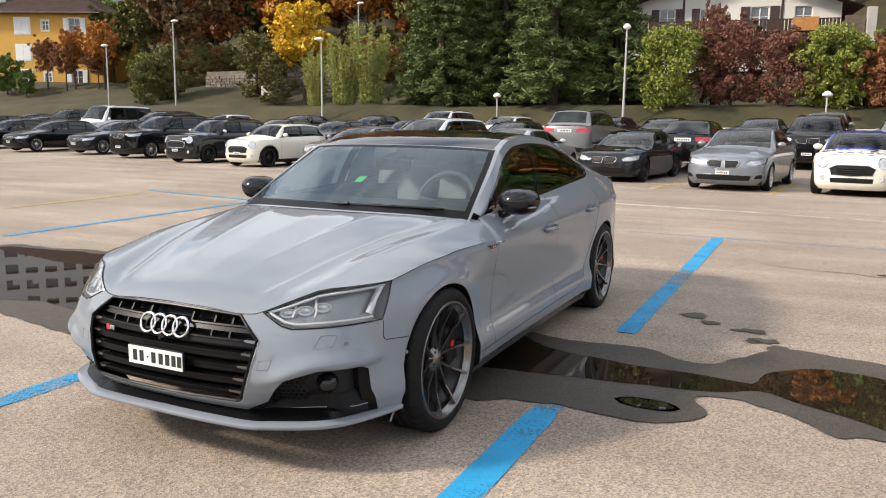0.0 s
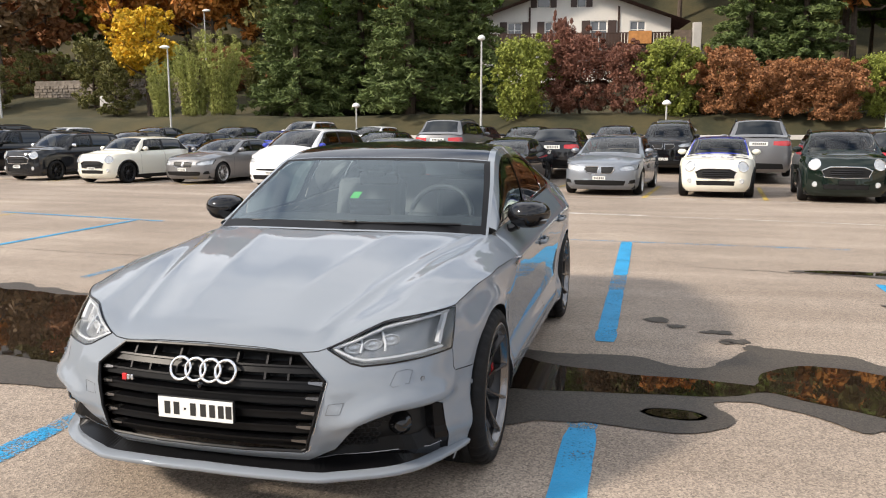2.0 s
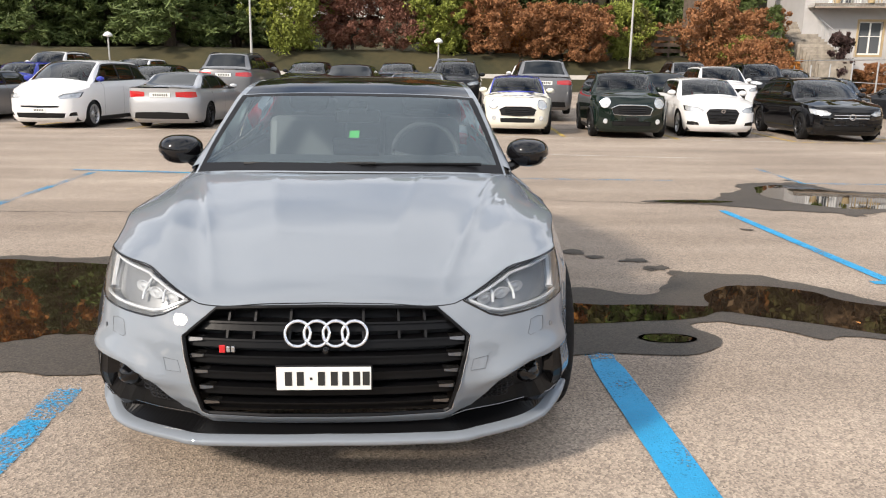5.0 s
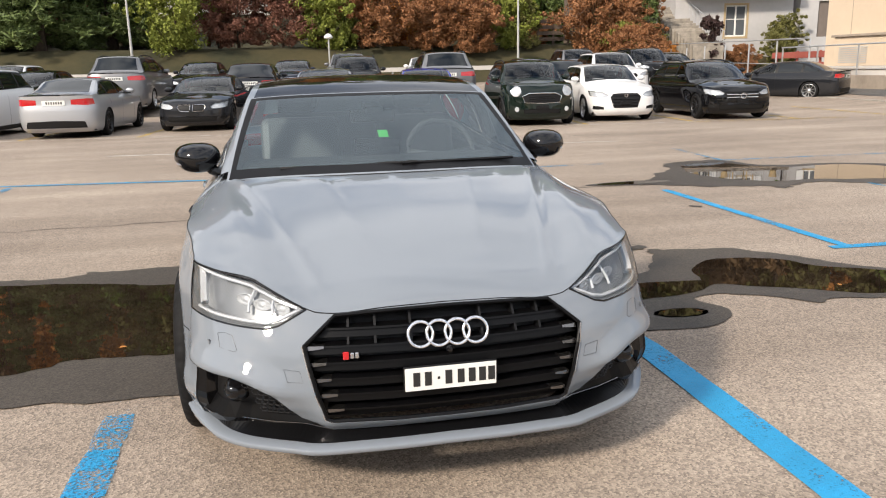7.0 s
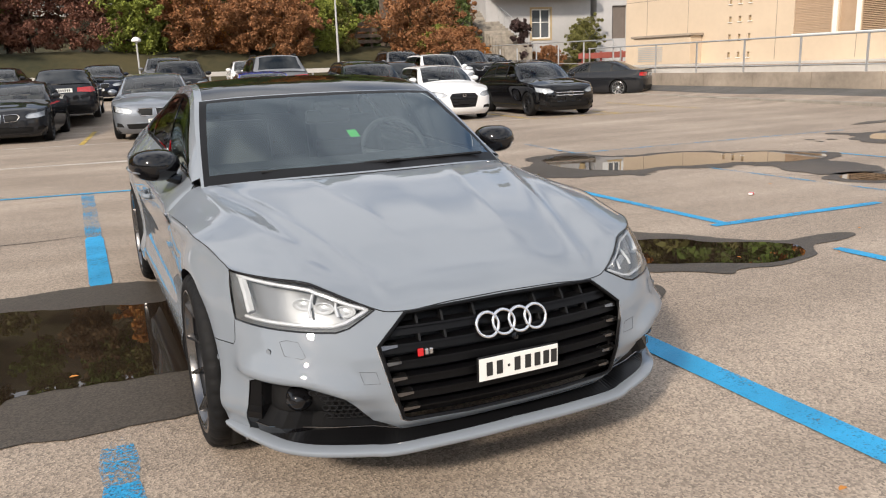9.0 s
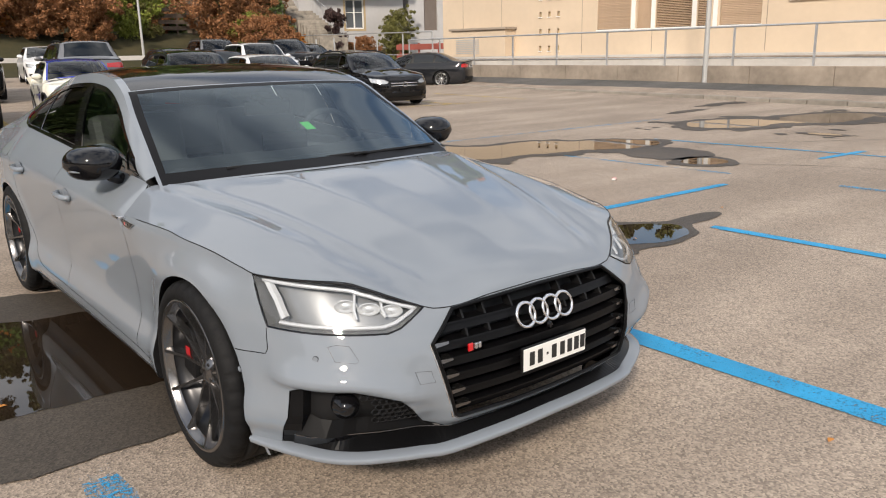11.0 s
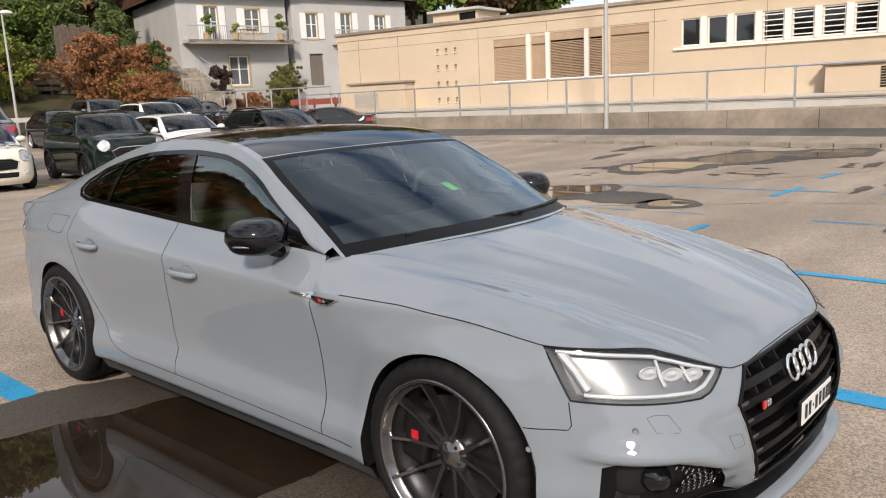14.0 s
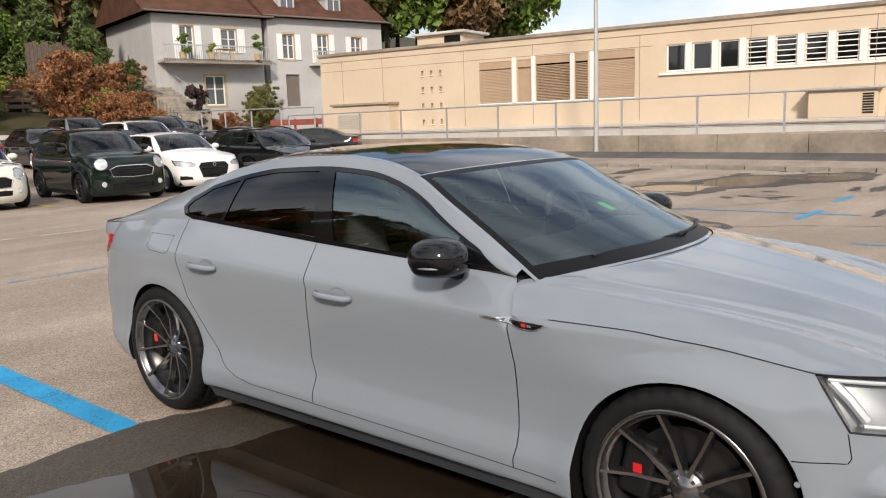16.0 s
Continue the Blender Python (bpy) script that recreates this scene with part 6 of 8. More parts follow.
SHAPES = dict(
    sedan=lambda: car_shape(4.64, 1.82, 1.43, 2.81, .80, "sedan", .72, .98, .93, .62, 1.42, (2.72, 3.35)),
    large=lambda: car_shape(4.94, 1.87, 1.47, 2.97, .85, "sedan", .76, 1.01, .96, .62, 1.45, (2.85, 3.5)),
    coupe=lambda: car_shape(4.64, 1.82, 1.38, 2.81, .78, "sedan", .72, .96, .92, .62, 1.45, (2.55, 3.3)),
    mini=lambda: car_shape(3.72, 1.69, 1.42, 2.47, .66, "hatch", .83, 1.01, .95, .42, .95, (2.55, 2.85)),
    country=lambda: car_shape(4.11, 1.79, 1.56, 2.60, .76, "suv", .92, 1.10, 1.03, .42, 1.02, (2.85, 3.15)),
    hatch=lambda: car_shape(4.24, 1.78, 1.43, 2.60, .83, "hatch", .76, 1.0, .95, .45, 1.15, (2.7, 3.2)),
    wagon=lambda: car_shape(4.70, 1.81, 1.46, 2.84, .80, "wagon", .76, 1.0, .95, .58, 1.35, (3.15, 3.6)),
    suv=lambda: car_shape(4.65, 1.88, 1.68, 2.81, .84, "suv", .98, 1.16, 1.10, .50, 1.18, (3.1, 3.5)),
    mpv=lambda: car_shape(4.53, 1.84, 1.65, 2.73, .88, "van", .86, 1.16, 1.08, .05, .95, (3.0, 3.4)),
    van=lambda: car_shape(4.90, 1.90, 1.97, 3.00, .90, "van", 1.02, 1.20, 1.15, .05, .70, (3.55, 3.78)))
_shapes = {}


def parked_car(kind, color, label, face, x, y, turn, rim="rim_silver", roof=None, spokes=5, dots=False, rtyre=.325, plate=True, group="parked cars", z=0.0, black_arch=False):
    """A car whose front axle stands at (x, y), its nose turned from -y by turn degrees."""
    if kind not in _shapes:
        _shapes[kind] = SHAPES[kind]()
    S = _shapes[kind]
    car = thing("parked_car", pose(x, y, z, 0, 0, turn), label, "car", group)
    pm = M["p_" + color]
    hw, n, t, zn, belt, wb = S.hw, S.n, S.t, S.zn, S.belt, S.wb
    ar = rtyre + .035
    P = [("a1", circle("y", 0, rtyre - .01, ar, 14, .1)), ("a2", circle("y", wb, rtyre - .01, ar, 14, .1))]
    if face == "mini":
        P += [("grille", [("x", 0, zn - .15), ("x", .36 * hw, zn - .155), ("x", .52 * hw, zn - .22), ("x", .46 * hw, zn - .36), ("x", 0, zn - .38)]),
              ("low", [("x", 0, .30), ("x", .48 * hw, .30), ("x", .50 * hw, .40), ("x", 0, .41)])]
        c = (.70 * hw, zn - .10)
        P += [("lamp", [("x", c[0] + .112 * math.cos(a), c[1] + .112 * math.sin(a)) for a in frange(0, 2 * math.pi * 13 / 14, 13)])]
    else:
        g = dict(kidney=[("x", .025 * hw, zn - .05), ("x", .36 * hw, zn - .055), ("x", .40 * hw, zn - .12), ("x", .32 * hw, zn - .22), ("x", .045 * hw, zn - .235)],
                 hexa=[("x", 0, zn - .06), ("x", .36 * hw, zn - .07), ("x", .44 * hw, zn - .16), ("x", .34 * hw, .34), ("x", 0, .33)],
                 star=[("x", 0, zn - .08), ("x", .48 * hw, zn - .08), ("x", .52 * hw, zn - .14), ("x", .40 * hw, zn - .27), ("x", 0, zn - .28)],
                 slim=[("x", 0, .49), ("x", .50 * hw, .50), ("x", .52 * hw, .54), ("x", 0, .545)])[face]
        P += [("grille", g), ("low", [("x", 0, .25), ("x", .62 * hw, .26), ("x", .66 * hw, .37), ("x", 0, .38)] if face != "hexa" else [("x", .60 * hw, .30), ("x", .80 * hw, .32), ("x", .80 * hw, .40), ("x", .62 * hw, .37)]),
              ("lamp", [("x", .50 * hw, zn - .10), ("x", .64 * hw, zn - .035), ("y", n + .30, zn - .005), ("y", n + .50, zn + .01), ("y", n + .36, zn - .12), ("x", .66 * hw, zn - .16), ("x", .54 * hw, zn - .15)]),
              ("fog", [("x", .72 * hw, .30), ("y", n + .24, .31), ("y", n + .22, .40), ("x", .76 * hw, .38)])]
    P += [("tail", [("X", .42 * hw, S.deck - .20), ("X", .42 * hw, S.deck - .09), ("X", .8 * hw, S.deck - .07), ("y", t - .22, S.deck - .08), ("y", t - .24, S.deck - .20), ("X", .8 * hw, S.deck - .22)]),
          ("rlow", [("X", 0, .25), ("X", .75 * hw, .25), ("X", .7 * hw, .40), ("X", 0, .42)])]
    bm, flat = S.sheet(0, S.U, 64, 11, P)
    fine = [("void", flat["a1"]), ("void", flat["a2"])] + [(k, flat[k]) for k, _ in P if k not in ("a1", "a2")]
    for q in (.02 * wb + .50, 1.62, 2.55):      # door gaps
        if q < wb - .2:
            pts = seam([("y", q, belt + .02), ("y", q, .6), ("y", q + .02, .27)], .008)
            f2 = [(S.u("y", a), (zz - S.low) / (S.top(S.u("y", a)) - S.low)) for _, a, zz in pts]
            score(bm, f2)
            fine.append(("gap", f2))
    u0, u1 = S.u("y", .2), S.u("y", wb - .2)
    vs = (.26 - .15) / (belt - .15)
    sk = [(u0, -.1), (u1, -.1), (u1, vs), (u0, vs)]
    score(bm, sk)
    reg_ = regions(bm, fine + [("sill", sk), ("body", None)])
    bm.free()
    bod = part("body", skin("body", reg_["body"], S.on, pm, mirror=True), parent=car)
    for sg in (1, -1):
        part("sill", skin("sill", reg_["sill"], lambda u, v: (lambda p: (sg * p[0], p[1], p[2]))(S.on(u, v)), M["black_trim"] if kind in ("suv", "country", "mini", "mpv") else pm, flip=sg < 0), parent=bod)
    if "gap" in reg_:
        part("panel_gap", skin("panel_gap", reg_["gap"], lambda u, v: S.on(u, v, -.006), M["black_trim"], mirror=True), parent=bod)
    for sg in (1, -1):
        mi = lambda off: (lambda u, v: (lambda p: (sg * p[0], p[1], p[2]))(S.on(u, v, off)))
        lp = part("headlamp", skin("headlamp", reg_["lamp"], mi(-.03 if face != "mini" else .0), M["lens"], flip=sg < 0), parent=car)
        part("lamp_cover", skin("lamp_cover", reg_["lamp"], mi(.003), M["lamp_cover"], flip=sg < 0), parent=lp).visible_shadow = False
        part("tail_lamp", skin("tail_lamp", reg_["tail"], mi(.004), M["tail"], flip=sg < 0), parent=car)
        if face == "kidney":
            part("kidney_grille", skin("kidney_grille", reg_["grille"], mi(-.015), M["black_trim"], flip=sg < 0), parent=car)
            q = [("x", .03 * hw, zn - .06), ("x", .34 * hw, zn - .06), ("x", .38 * hw, zn - .12), ("x", .30 * hw, zn - .21), ("x", .05 * hw, zn - .22)]
            q = [(lambda p: (sg * p[0], p[1], p[2]))(S.at(S.u(*a[:2]), a[2], .006)) for a in q]
            part("grille_rim", tube(q + q[:1], .006, 5), M["chrome"], car)
        if "fog" in reg_:
            part("front_vent", skin("front_vent", reg_["fog"], mi(-.02), M["black_trim"], flip=sg < 0), parent=car)
        elif face == "mini":
            p = S.at(S.u("x", .66 * hw), .40, .005)
            part("fog_lamp", lathe([(.001, -.012), (.05, -.008), (.06, .004)], 14, "y"), M["lens"], car, m=pose(sg * p[0], p[1], p[2]))
            p = S.at(S.u("x", .70 * hw), zn - .10, .006)
            q = [(sg * (S.at(S.u("x", .70 * hw + .115 * math.cos(a)), zn - .10 + .115 * math.sin(a), .006)[0]), S.at(S.u("x", .70 * hw + .115 * math.cos(a)), zn - .10 + .115 * math.sin(a), .006)[1], zn - .10 + .115 * math.sin(a)) for a in frange(0, 2 * math.pi, 18)]
            part("lamp_rim", tube(q, .010, 5), M["chrome"], lp)
    if face != "kidney":
        gp = part("grille", skin("grille", reg_["grille"], lambda u, v: S.on(u, v, -.02), M["black_trim"], mirror=True), parent=car)
        zs = dict(mini=(zn - .22, zn - .265, zn - .31), hexa=(zn - .12, zn - .20, zn - .28, .40), star=(zn - .145, zn - .215), slim=(.515,))[face]
        for zz in zs:
            wg = .36 * hw if face != "star" else .44 * hw
            part("grille_bar", tube([(s * S.at(S.u("x", abs(a)), zz, .0)[0], S.at(S.u("x", abs(a)), zz, .0)[1], zz) for a, s in ((wg, -1), (wg / 2, -1), (0, 1), (wg / 2, 1), (wg, 1))], .009, 5), M["chrome"] if face in ("star",) else M["gloss_black"], gp)
        em = S.at(0, zn - .12 if face != "star" else zn - .18, .0)
        if face in ("star", "hexa"):
            part("emblem", lathe([(.055 if face == "star" else .03, -.03), (.075 if face == "star" else .045, -.03), (.075 if face == "star" else .045, -.015)], 20, "y"), M["chrome"], gp, m=pose(*em))
        if face == "mini":
            P2 = [("x", 0, zn - .145), ("x", .36 * hw, zn - .15), ("x", .53 * hw, zn - .22), ("x", .465 * hw, zn - .365), ("x", 0, zn - .385)]
            q = [S.at(S.u(*a[:2]), a[2], .006) for a in P2]
            part("grille_rim", tube(q + [(-p[0], p[1], p[2]) for p in q[::-1]], .011, 5), M["chrome"], gp)
    part("lower_intake", skin("lower_intake", reg_["low"], lambda u, v: S.on(u, v, -.02), M["black_trim"], mirror=True), parent=car)
    part("rear_valance", skin("rear_valance", reg_["rlow"], lambda u, v: S.on(u, v, -.01), M["black_trim"], mirror=True), parent=car)
    g = flat_grid(frange(0, 1, 16), frange(0, 1, 10))
    rg = regions(g, [("b", None)])
    g.free()
    part("bonnet", skin("bonnet", rg["b"], S.bonnet, pm, flip=True, mirror=True), parent=car)
    r0, r1 = S.raily[0], S.raily[-1]
    g = flat_grid(frange(r0, r1, 34), frange(0, 1, 8))
    WS, RW = [(r0 + .03, -.1), (S.header - .02, -.1), (S.header - .02, .93), (r0 + .03, .95)], [(S.back[0] + .06, -.1), (S.back[1] - .02, -.1), (S.back[1] - .02, .88), (S.back[0] + .06, .88)]
    RF = [(S.header, -.1), (S.back[0], -.1), (S.back[0], 1.1), (S.header, 1.1)]
    for q in (WS, RW, RF):
        score(g, q)
    rr = regions(g, [("ws", WS), ("rw", RW), ("rf", RF), ("pi", None)])
    g.free()
    rfm = M["p_" + roof] if roof else pm
    part("windscreen", skin("windscreen", rr["ws"], S.over, M["parked_glass"], flip=True, mirror=True), parent=car).visible_shadow = False
    part("rear_window", skin("rear_window", rr["rw"], S.over, M["car_glass"], flip=True, mirror=True), parent=car)
    part("roof", skin("roof", rr["rf"], S.over, rfm, flip=True, mirror=True), parent=car)
    ym = (S.header + S.back[0]) / 2
    for nm, fs_ in (("front_pillar", [f for f in rr["pi"] if f[0][0] < ym]), ("rear_pillar", [f for f in rr["pi"] if f[0][0] >= ym])):
        if fs_:
            part(nm, skin(nm, fs_, S.over, rfm if dots else pm, flip=True, mirror=True), parent=bod)
    ye = S.back[1] - (.10 if S.kind in ("sedan",) else .05)
    wy = lambda f: S.yA + (ye - S.yA) * f
    F1 = [(S.yA + .22, .08), (S.yA + .40, .55), (S.header, .84), (1.60, .86), (1.56, .08)]
    F2 = [(1.66, .08), (1.70, .86), (min(2.5, S.back[0] - .05), .84), (2.46, .08)]
    F3 = [(2.54, .10), (2.58, .80), (ye - .22, .62), (ye - .1, .2), (ye - .14, .10)]
    TR = [(S.yA + .12, .03), (S.yA + .32, .55), (S.header - .05, .92), (S.back[0], .92), (ye - .05, .5), (ye, .12), (ye - .08, .03)]
    g = flat_grid(frange(S.yA + .02, r1, 40), frange(0, 1, 8))
    names = [("f1", F1), ("f2", F2)] + ([("f3", F3)] if ye - 2.54 > .3 else []) + [("tr", TR)]
    for _, q in names:
        score(g, q)
    sr = regions(g, names + [("pi", None)])
    g.free()
    for sg in (1, -1):
        fl = lambda off: (lambda a, w: (lambda p: (sg * p[0], p[1], p[2]))(S.flank(a, w, off)))
        part("side_frame", skin("side_frame", sr["pi"], fl(0.0), pm, flip=sg < 0), parent=bod)
        part("window_trim", skin("window_trim", sr["tr"], fl(.002), M["black_trim"], flip=sg < 0), parent=car)
        for k in ("f1", "f2", "f3"):
            if k in sr:
                part("side_window", skin("side_window", sr[k], fl(.006), M["parked_glass"] if k == "f1" else M["car_glass"], flip=sg < 0), parent=car).visible_shadow = False
        mb = bmesh.new()
        bmesh.ops.create_uvsphere(mb, u_segments=12, v_segments=8, radius=1)
        for v in mb.verts:
            v.co = (v.co.x * .11, v.co.y * (.07 if v.co.y < 0 else .03), v.co.z * .07)
        px = S.flank(S.yA + .30, .0)[0]
        part("wing_mirror", mb, M["chrome"] if kind == "country" and color == "anthracite" else pm if color not in ("white",) or kind != "mpv" else M["p_blue"], car, smooth=True, m=pose(sg * (px + .10), S.yA + .30, belt + .09))
        part("wing_mirror_foot", box(-.09, .02, -.025, .025, -.03, .0), M["black_trim"], car, m=pose(sg * (px + .04), S.yA + .30, belt + .06))
    R = M[rim]
    for wx, wy_ in ((hw - .115, 0), (-hw + .115, 0), (hw - .115, wb), (-hw + .115, wb)):
        sg = 1 if wx > 0 else -1
        wheel(car, wx, wy_, rtyre, .21, rtyre - .085, R, spokes, sg, spokes == 5, 1)
        bm2 = bmesh.new()
        rows = []
        for a in frange(math.radians(-15), math.radians(195), 14):
            yy, zz = wy_ + ar * math.cos(a), rtyre - .01 + ar * math.sin(a)
            xo = S.at(S.u("y", yy), max(zz, .16))[0] + .003
            rows.append([bm2.verts.new((sg * q, yy, zz)) for q in (xo, xo - .02, .45)])
        for A, B in zip(rows, rows[1:]):
            for i in range(2):
                bm2.faces.new((A[i], A[i + 1], B[i + 1], B[i]))
        part("wheel_arch", bm2, M["black_trim"], bod)
        if black_arch:
            q = [(sg * (S.at(S.u("y", wy_ + (ar + .025) * math.cos(a)), max(.17, rtyre - .01 + (ar + .025) * math.sin(a)), .002)[0]), wy_ + (ar + .025) * math.cos(a), rtyre - .01 + (ar + .025) * math.sin(a)) for a in frange(math.radians(-10), math.radians(190), 16)]
            part("arch_trim", tube(q, .026, 5), M["black_trim"], bod)
    part("underbody", box(-hw + .12, hw - .12, n + .25, t - .25, .17, .34), M["black_trim"], bod)
    part("cabin", add_box(box(-hw + .2, hw - .2, S.yA + .15, t - .5, .34, belt - .12), -hw + .2, hw - .2, S.yA + .1, S.yA + .5, .34, belt - .02), M["black_trim"], bod)
    for sx in (-.36, .36):
        part("seat", box(sx - .2, sx + .2, 1.55 + S.yA * .4 - .1, 1.68 + S.yA * .4 - .1, belt - .5, belt + .12, .05), M["seat"], car)
        part("headrest", box(sx - .11, sx + .11, 1.60 + S.yA * .4 - .1, 1.69 + S.yA * .4 - .1, belt + .14, belt + .30, .04), M["seat"], car)
    if plate:
        py = S.at(0, .44 if face != "mini" else .46, .012)
        pz = dict(kidney=.43, mini=.45, hexa=.46, star=.44, slim=.44)[face]
        pp = part("number_plate", box(-.15, .15, -.008, 0, -.04, .04), M["plate"] if plate == 1 else M["black_trim"], car, m=pose(0, S.at(0, pz, .01)[1], pz))
        if plate == 1:
            for k in range(6):
                part("plate_bar", box(-.12 + .042 * k, -.095 + .042 * k, -.010, -.008, -.022, .022), M["plate_ink"], pp)
    pz = S.deck - .16
    pp = part("rear_plate", box(-.25, .25, 0, .008, -.055, .055), M["plate"], car, m=pose(0, S.at(S.U, pz, .008)[1], pz))
    for k in range(7):
        part("plate_bar", box(-.19 + .054 * k, -.16 + .054 * k, .008, .010, -.03, .03), M["plate_ink"], pp)
    if kind in ("suv", "country", "wagon"):
        for sg in (1, -1):
            q = [(sg * S.railx(a) * .97, a, S.railz(a) + (.012 if i in (0, 4) else .05)) for i, a in enumerate(frange(S.header + .15, S.back[0] - .05, 4))]
            part("roof_bar", tube(q, .018, 6), M["black_trim"], car)
    if dots:
        rd = random.Random(5)
        for k in range(26):
            v, s = rd.uniform(.15, .95), rd.uniform(-.9, .9)
            p = S.bonnet(v, abs(s))
            r = rd.choice((.03, .05, .085))
            part("blue_dot", lathe([(.001, .006), (r, .005)], 10, "z"), M["p_blue"], car, m=pose(math.copysign(p[0], s), p[1], p[2]) @ pose(0, 0, 0, -8, s * 12, 0))
        for k in range(16):
            a, zz = rd.uniform(.15, wb), rd.uniform(.45, belt - .08)
            p = S.at(S.u("y", a), zz, .003)
            r = rd.choice((.03, .05, .07))
            for sg in (1, -1):
                part("blue_dot", lathe([(.001, .004), (r, .003)], 10, "x"), M["p_blue"], car, m=pose(sg * p[0], p[1], p[2]) @ Matrix.Diagonal((sg, 1, 1, 1)))
        for k, w in enumerate((.12, .16, .10, .14)):
            v = .45
            p = S.bonnet(v, .1)
            part("lettering_bar", box(-.36 + .19 * k, -.36 + .19 * k + w, -.02, .02, 0, .004), M["p_blue"], car, m=pose(0, p[1], p[2] + .004, 10))
    return car


M["parked_glass"] = glass("parked_car_glass", (0.42, 0.46, 0.45), 1.5)
T0 = -6.5
FRONT = [
    ("sedan", "black", "black saloon parked in the row", "kidney", -30.2, 20.6, T0, {}),
    ("sedan", "anthracite", "dark grey compact saloon in the row", "kidney", -26.0, 20.6, T0, {}),
    ("suv", "black", "black sport utility car with kidney grille", "kidney", -22.2, 19.6, T0, {}),
    ("country", "anthracite", "dark grey small crossover with round lamps", "mini", -17.95, 18.2, T0, dict(rim="rim_black")),
    ("mini", "cream", "cream white small hatchback with black wheels", "mini", -14.6, 17.4, T0, dict(rim="rim_black", black_arch=True)),
    ("coupe", "grey", "metallic grey coupe with kidney grille", "kidney", -11.8, 18.0, T0, {}),
    ("mpv", "white", "white people carrier with blue mirrors", "slim", -8.25, 16.8, T0, {}),
    ("coupe", "anthracite", "dark metallic coupe with kidney grille", "kidney", -2.6, 17.75, T0, dict(rim="rim_black", plate=2)),
    ("large", "steel", "steel grey large saloon with kidney grille", "kidney", 0.5, 16.5, T0, {}),
    ("mini", "cream", "white small hatchback with blue roof and dots", "mini", 3.1, 16.2, T0, dict(roof="blue", dots=True, black_arch=True, plate=0)),
    ("country", "green", "dark green small crossover with round lamps", "mini", 5.65, 15.45, T0, dict(rim="rim_black", plate=2, black_arch=True)),
    ("hatch", "white", "white compact hatchback with large black grille", "hexa", 8.0, 16.0, T0, dict(plate=2)),
    ("wagon", "black", "black estate car with chrome star grille", "star", 10.7, 15.15, T0, dict(rim="rim_black", plate=2)),
]
for kind, col, lab, face, x, y, turn, kw in FRONT:
    parked_car(kind, col, lab, face, x, y, turn, z=rise(x, y + 1.2), **kw)
# one parked tail first, and one across the end of the row
_o = Vector((-5.5, 17.2)) + 2.81 * Vector((math.sin(radians(5)), math.cos(radians(5))))
parked_car("coupe", "silver", "silver convertible parked tail first in the row", "kidney", _o.x, _o.y, 180 - 5, rim="rim_black")
_o = Vector((18.7, 22.5)) + 2.81 * Vector((-.62, .785))
parked_car("coupe", "anthracite", "dark grey coupe parked near the kerb", "kidney", _o.x, _o.y, 218)

# the rows behind
BACK = [
    ("suv", "grey", "grey sport utility car parked tail first", "kidney", -5.2, 26.3, 176), ("suv", "black", "black sport utility car in the second row", "kidney", 2.1, 24.6, T0),
    ("hatch", "anthracite", "dark hatchback in the second row", "star", -1.2, 25.0, 176), ("suv", "grey", "dark grey sport utility car parked tail first", "kidney", 4.9, 24.5, 175),
    ("suv", "white", "white sport utility car in the second row", "hexa", 11.4, 23.4, T0), ("sedan", "black", "black saloon in the second row", "kidney", 14.4, 21.6, T0 - 8),
    ("van", "white", "white passenger van behind the front row", "slim", -32.6, 26.2, T0 + 8), ("sedan", "navy", "dark blue saloon in the second row", "kidney", -16.3, 23.2, T0),
    ("mini", "blue", "blue roofed hatchback in the second row", "mini", -13.2, 24.6, T0), ("hatch", "white", "white hatchback further back", "hexa", -11.0, 29.6, T0)]
made = {}
for kind, col, lab, face, x, y, turn in BACK:
    made[kind + col] = parked_car(kind, col, lab, face, x, y, turn, z=rise(x, y + 1.2), rim="rim_black" if col == "black" else "rim_silver")


def another(key, x, y, turn=T0, lab=""):
    c = copy_thing(made[key], pose(x, y, rise(x, y + 1.2), 0, 0, turn))
    return tagged(c, lab) if lab else c


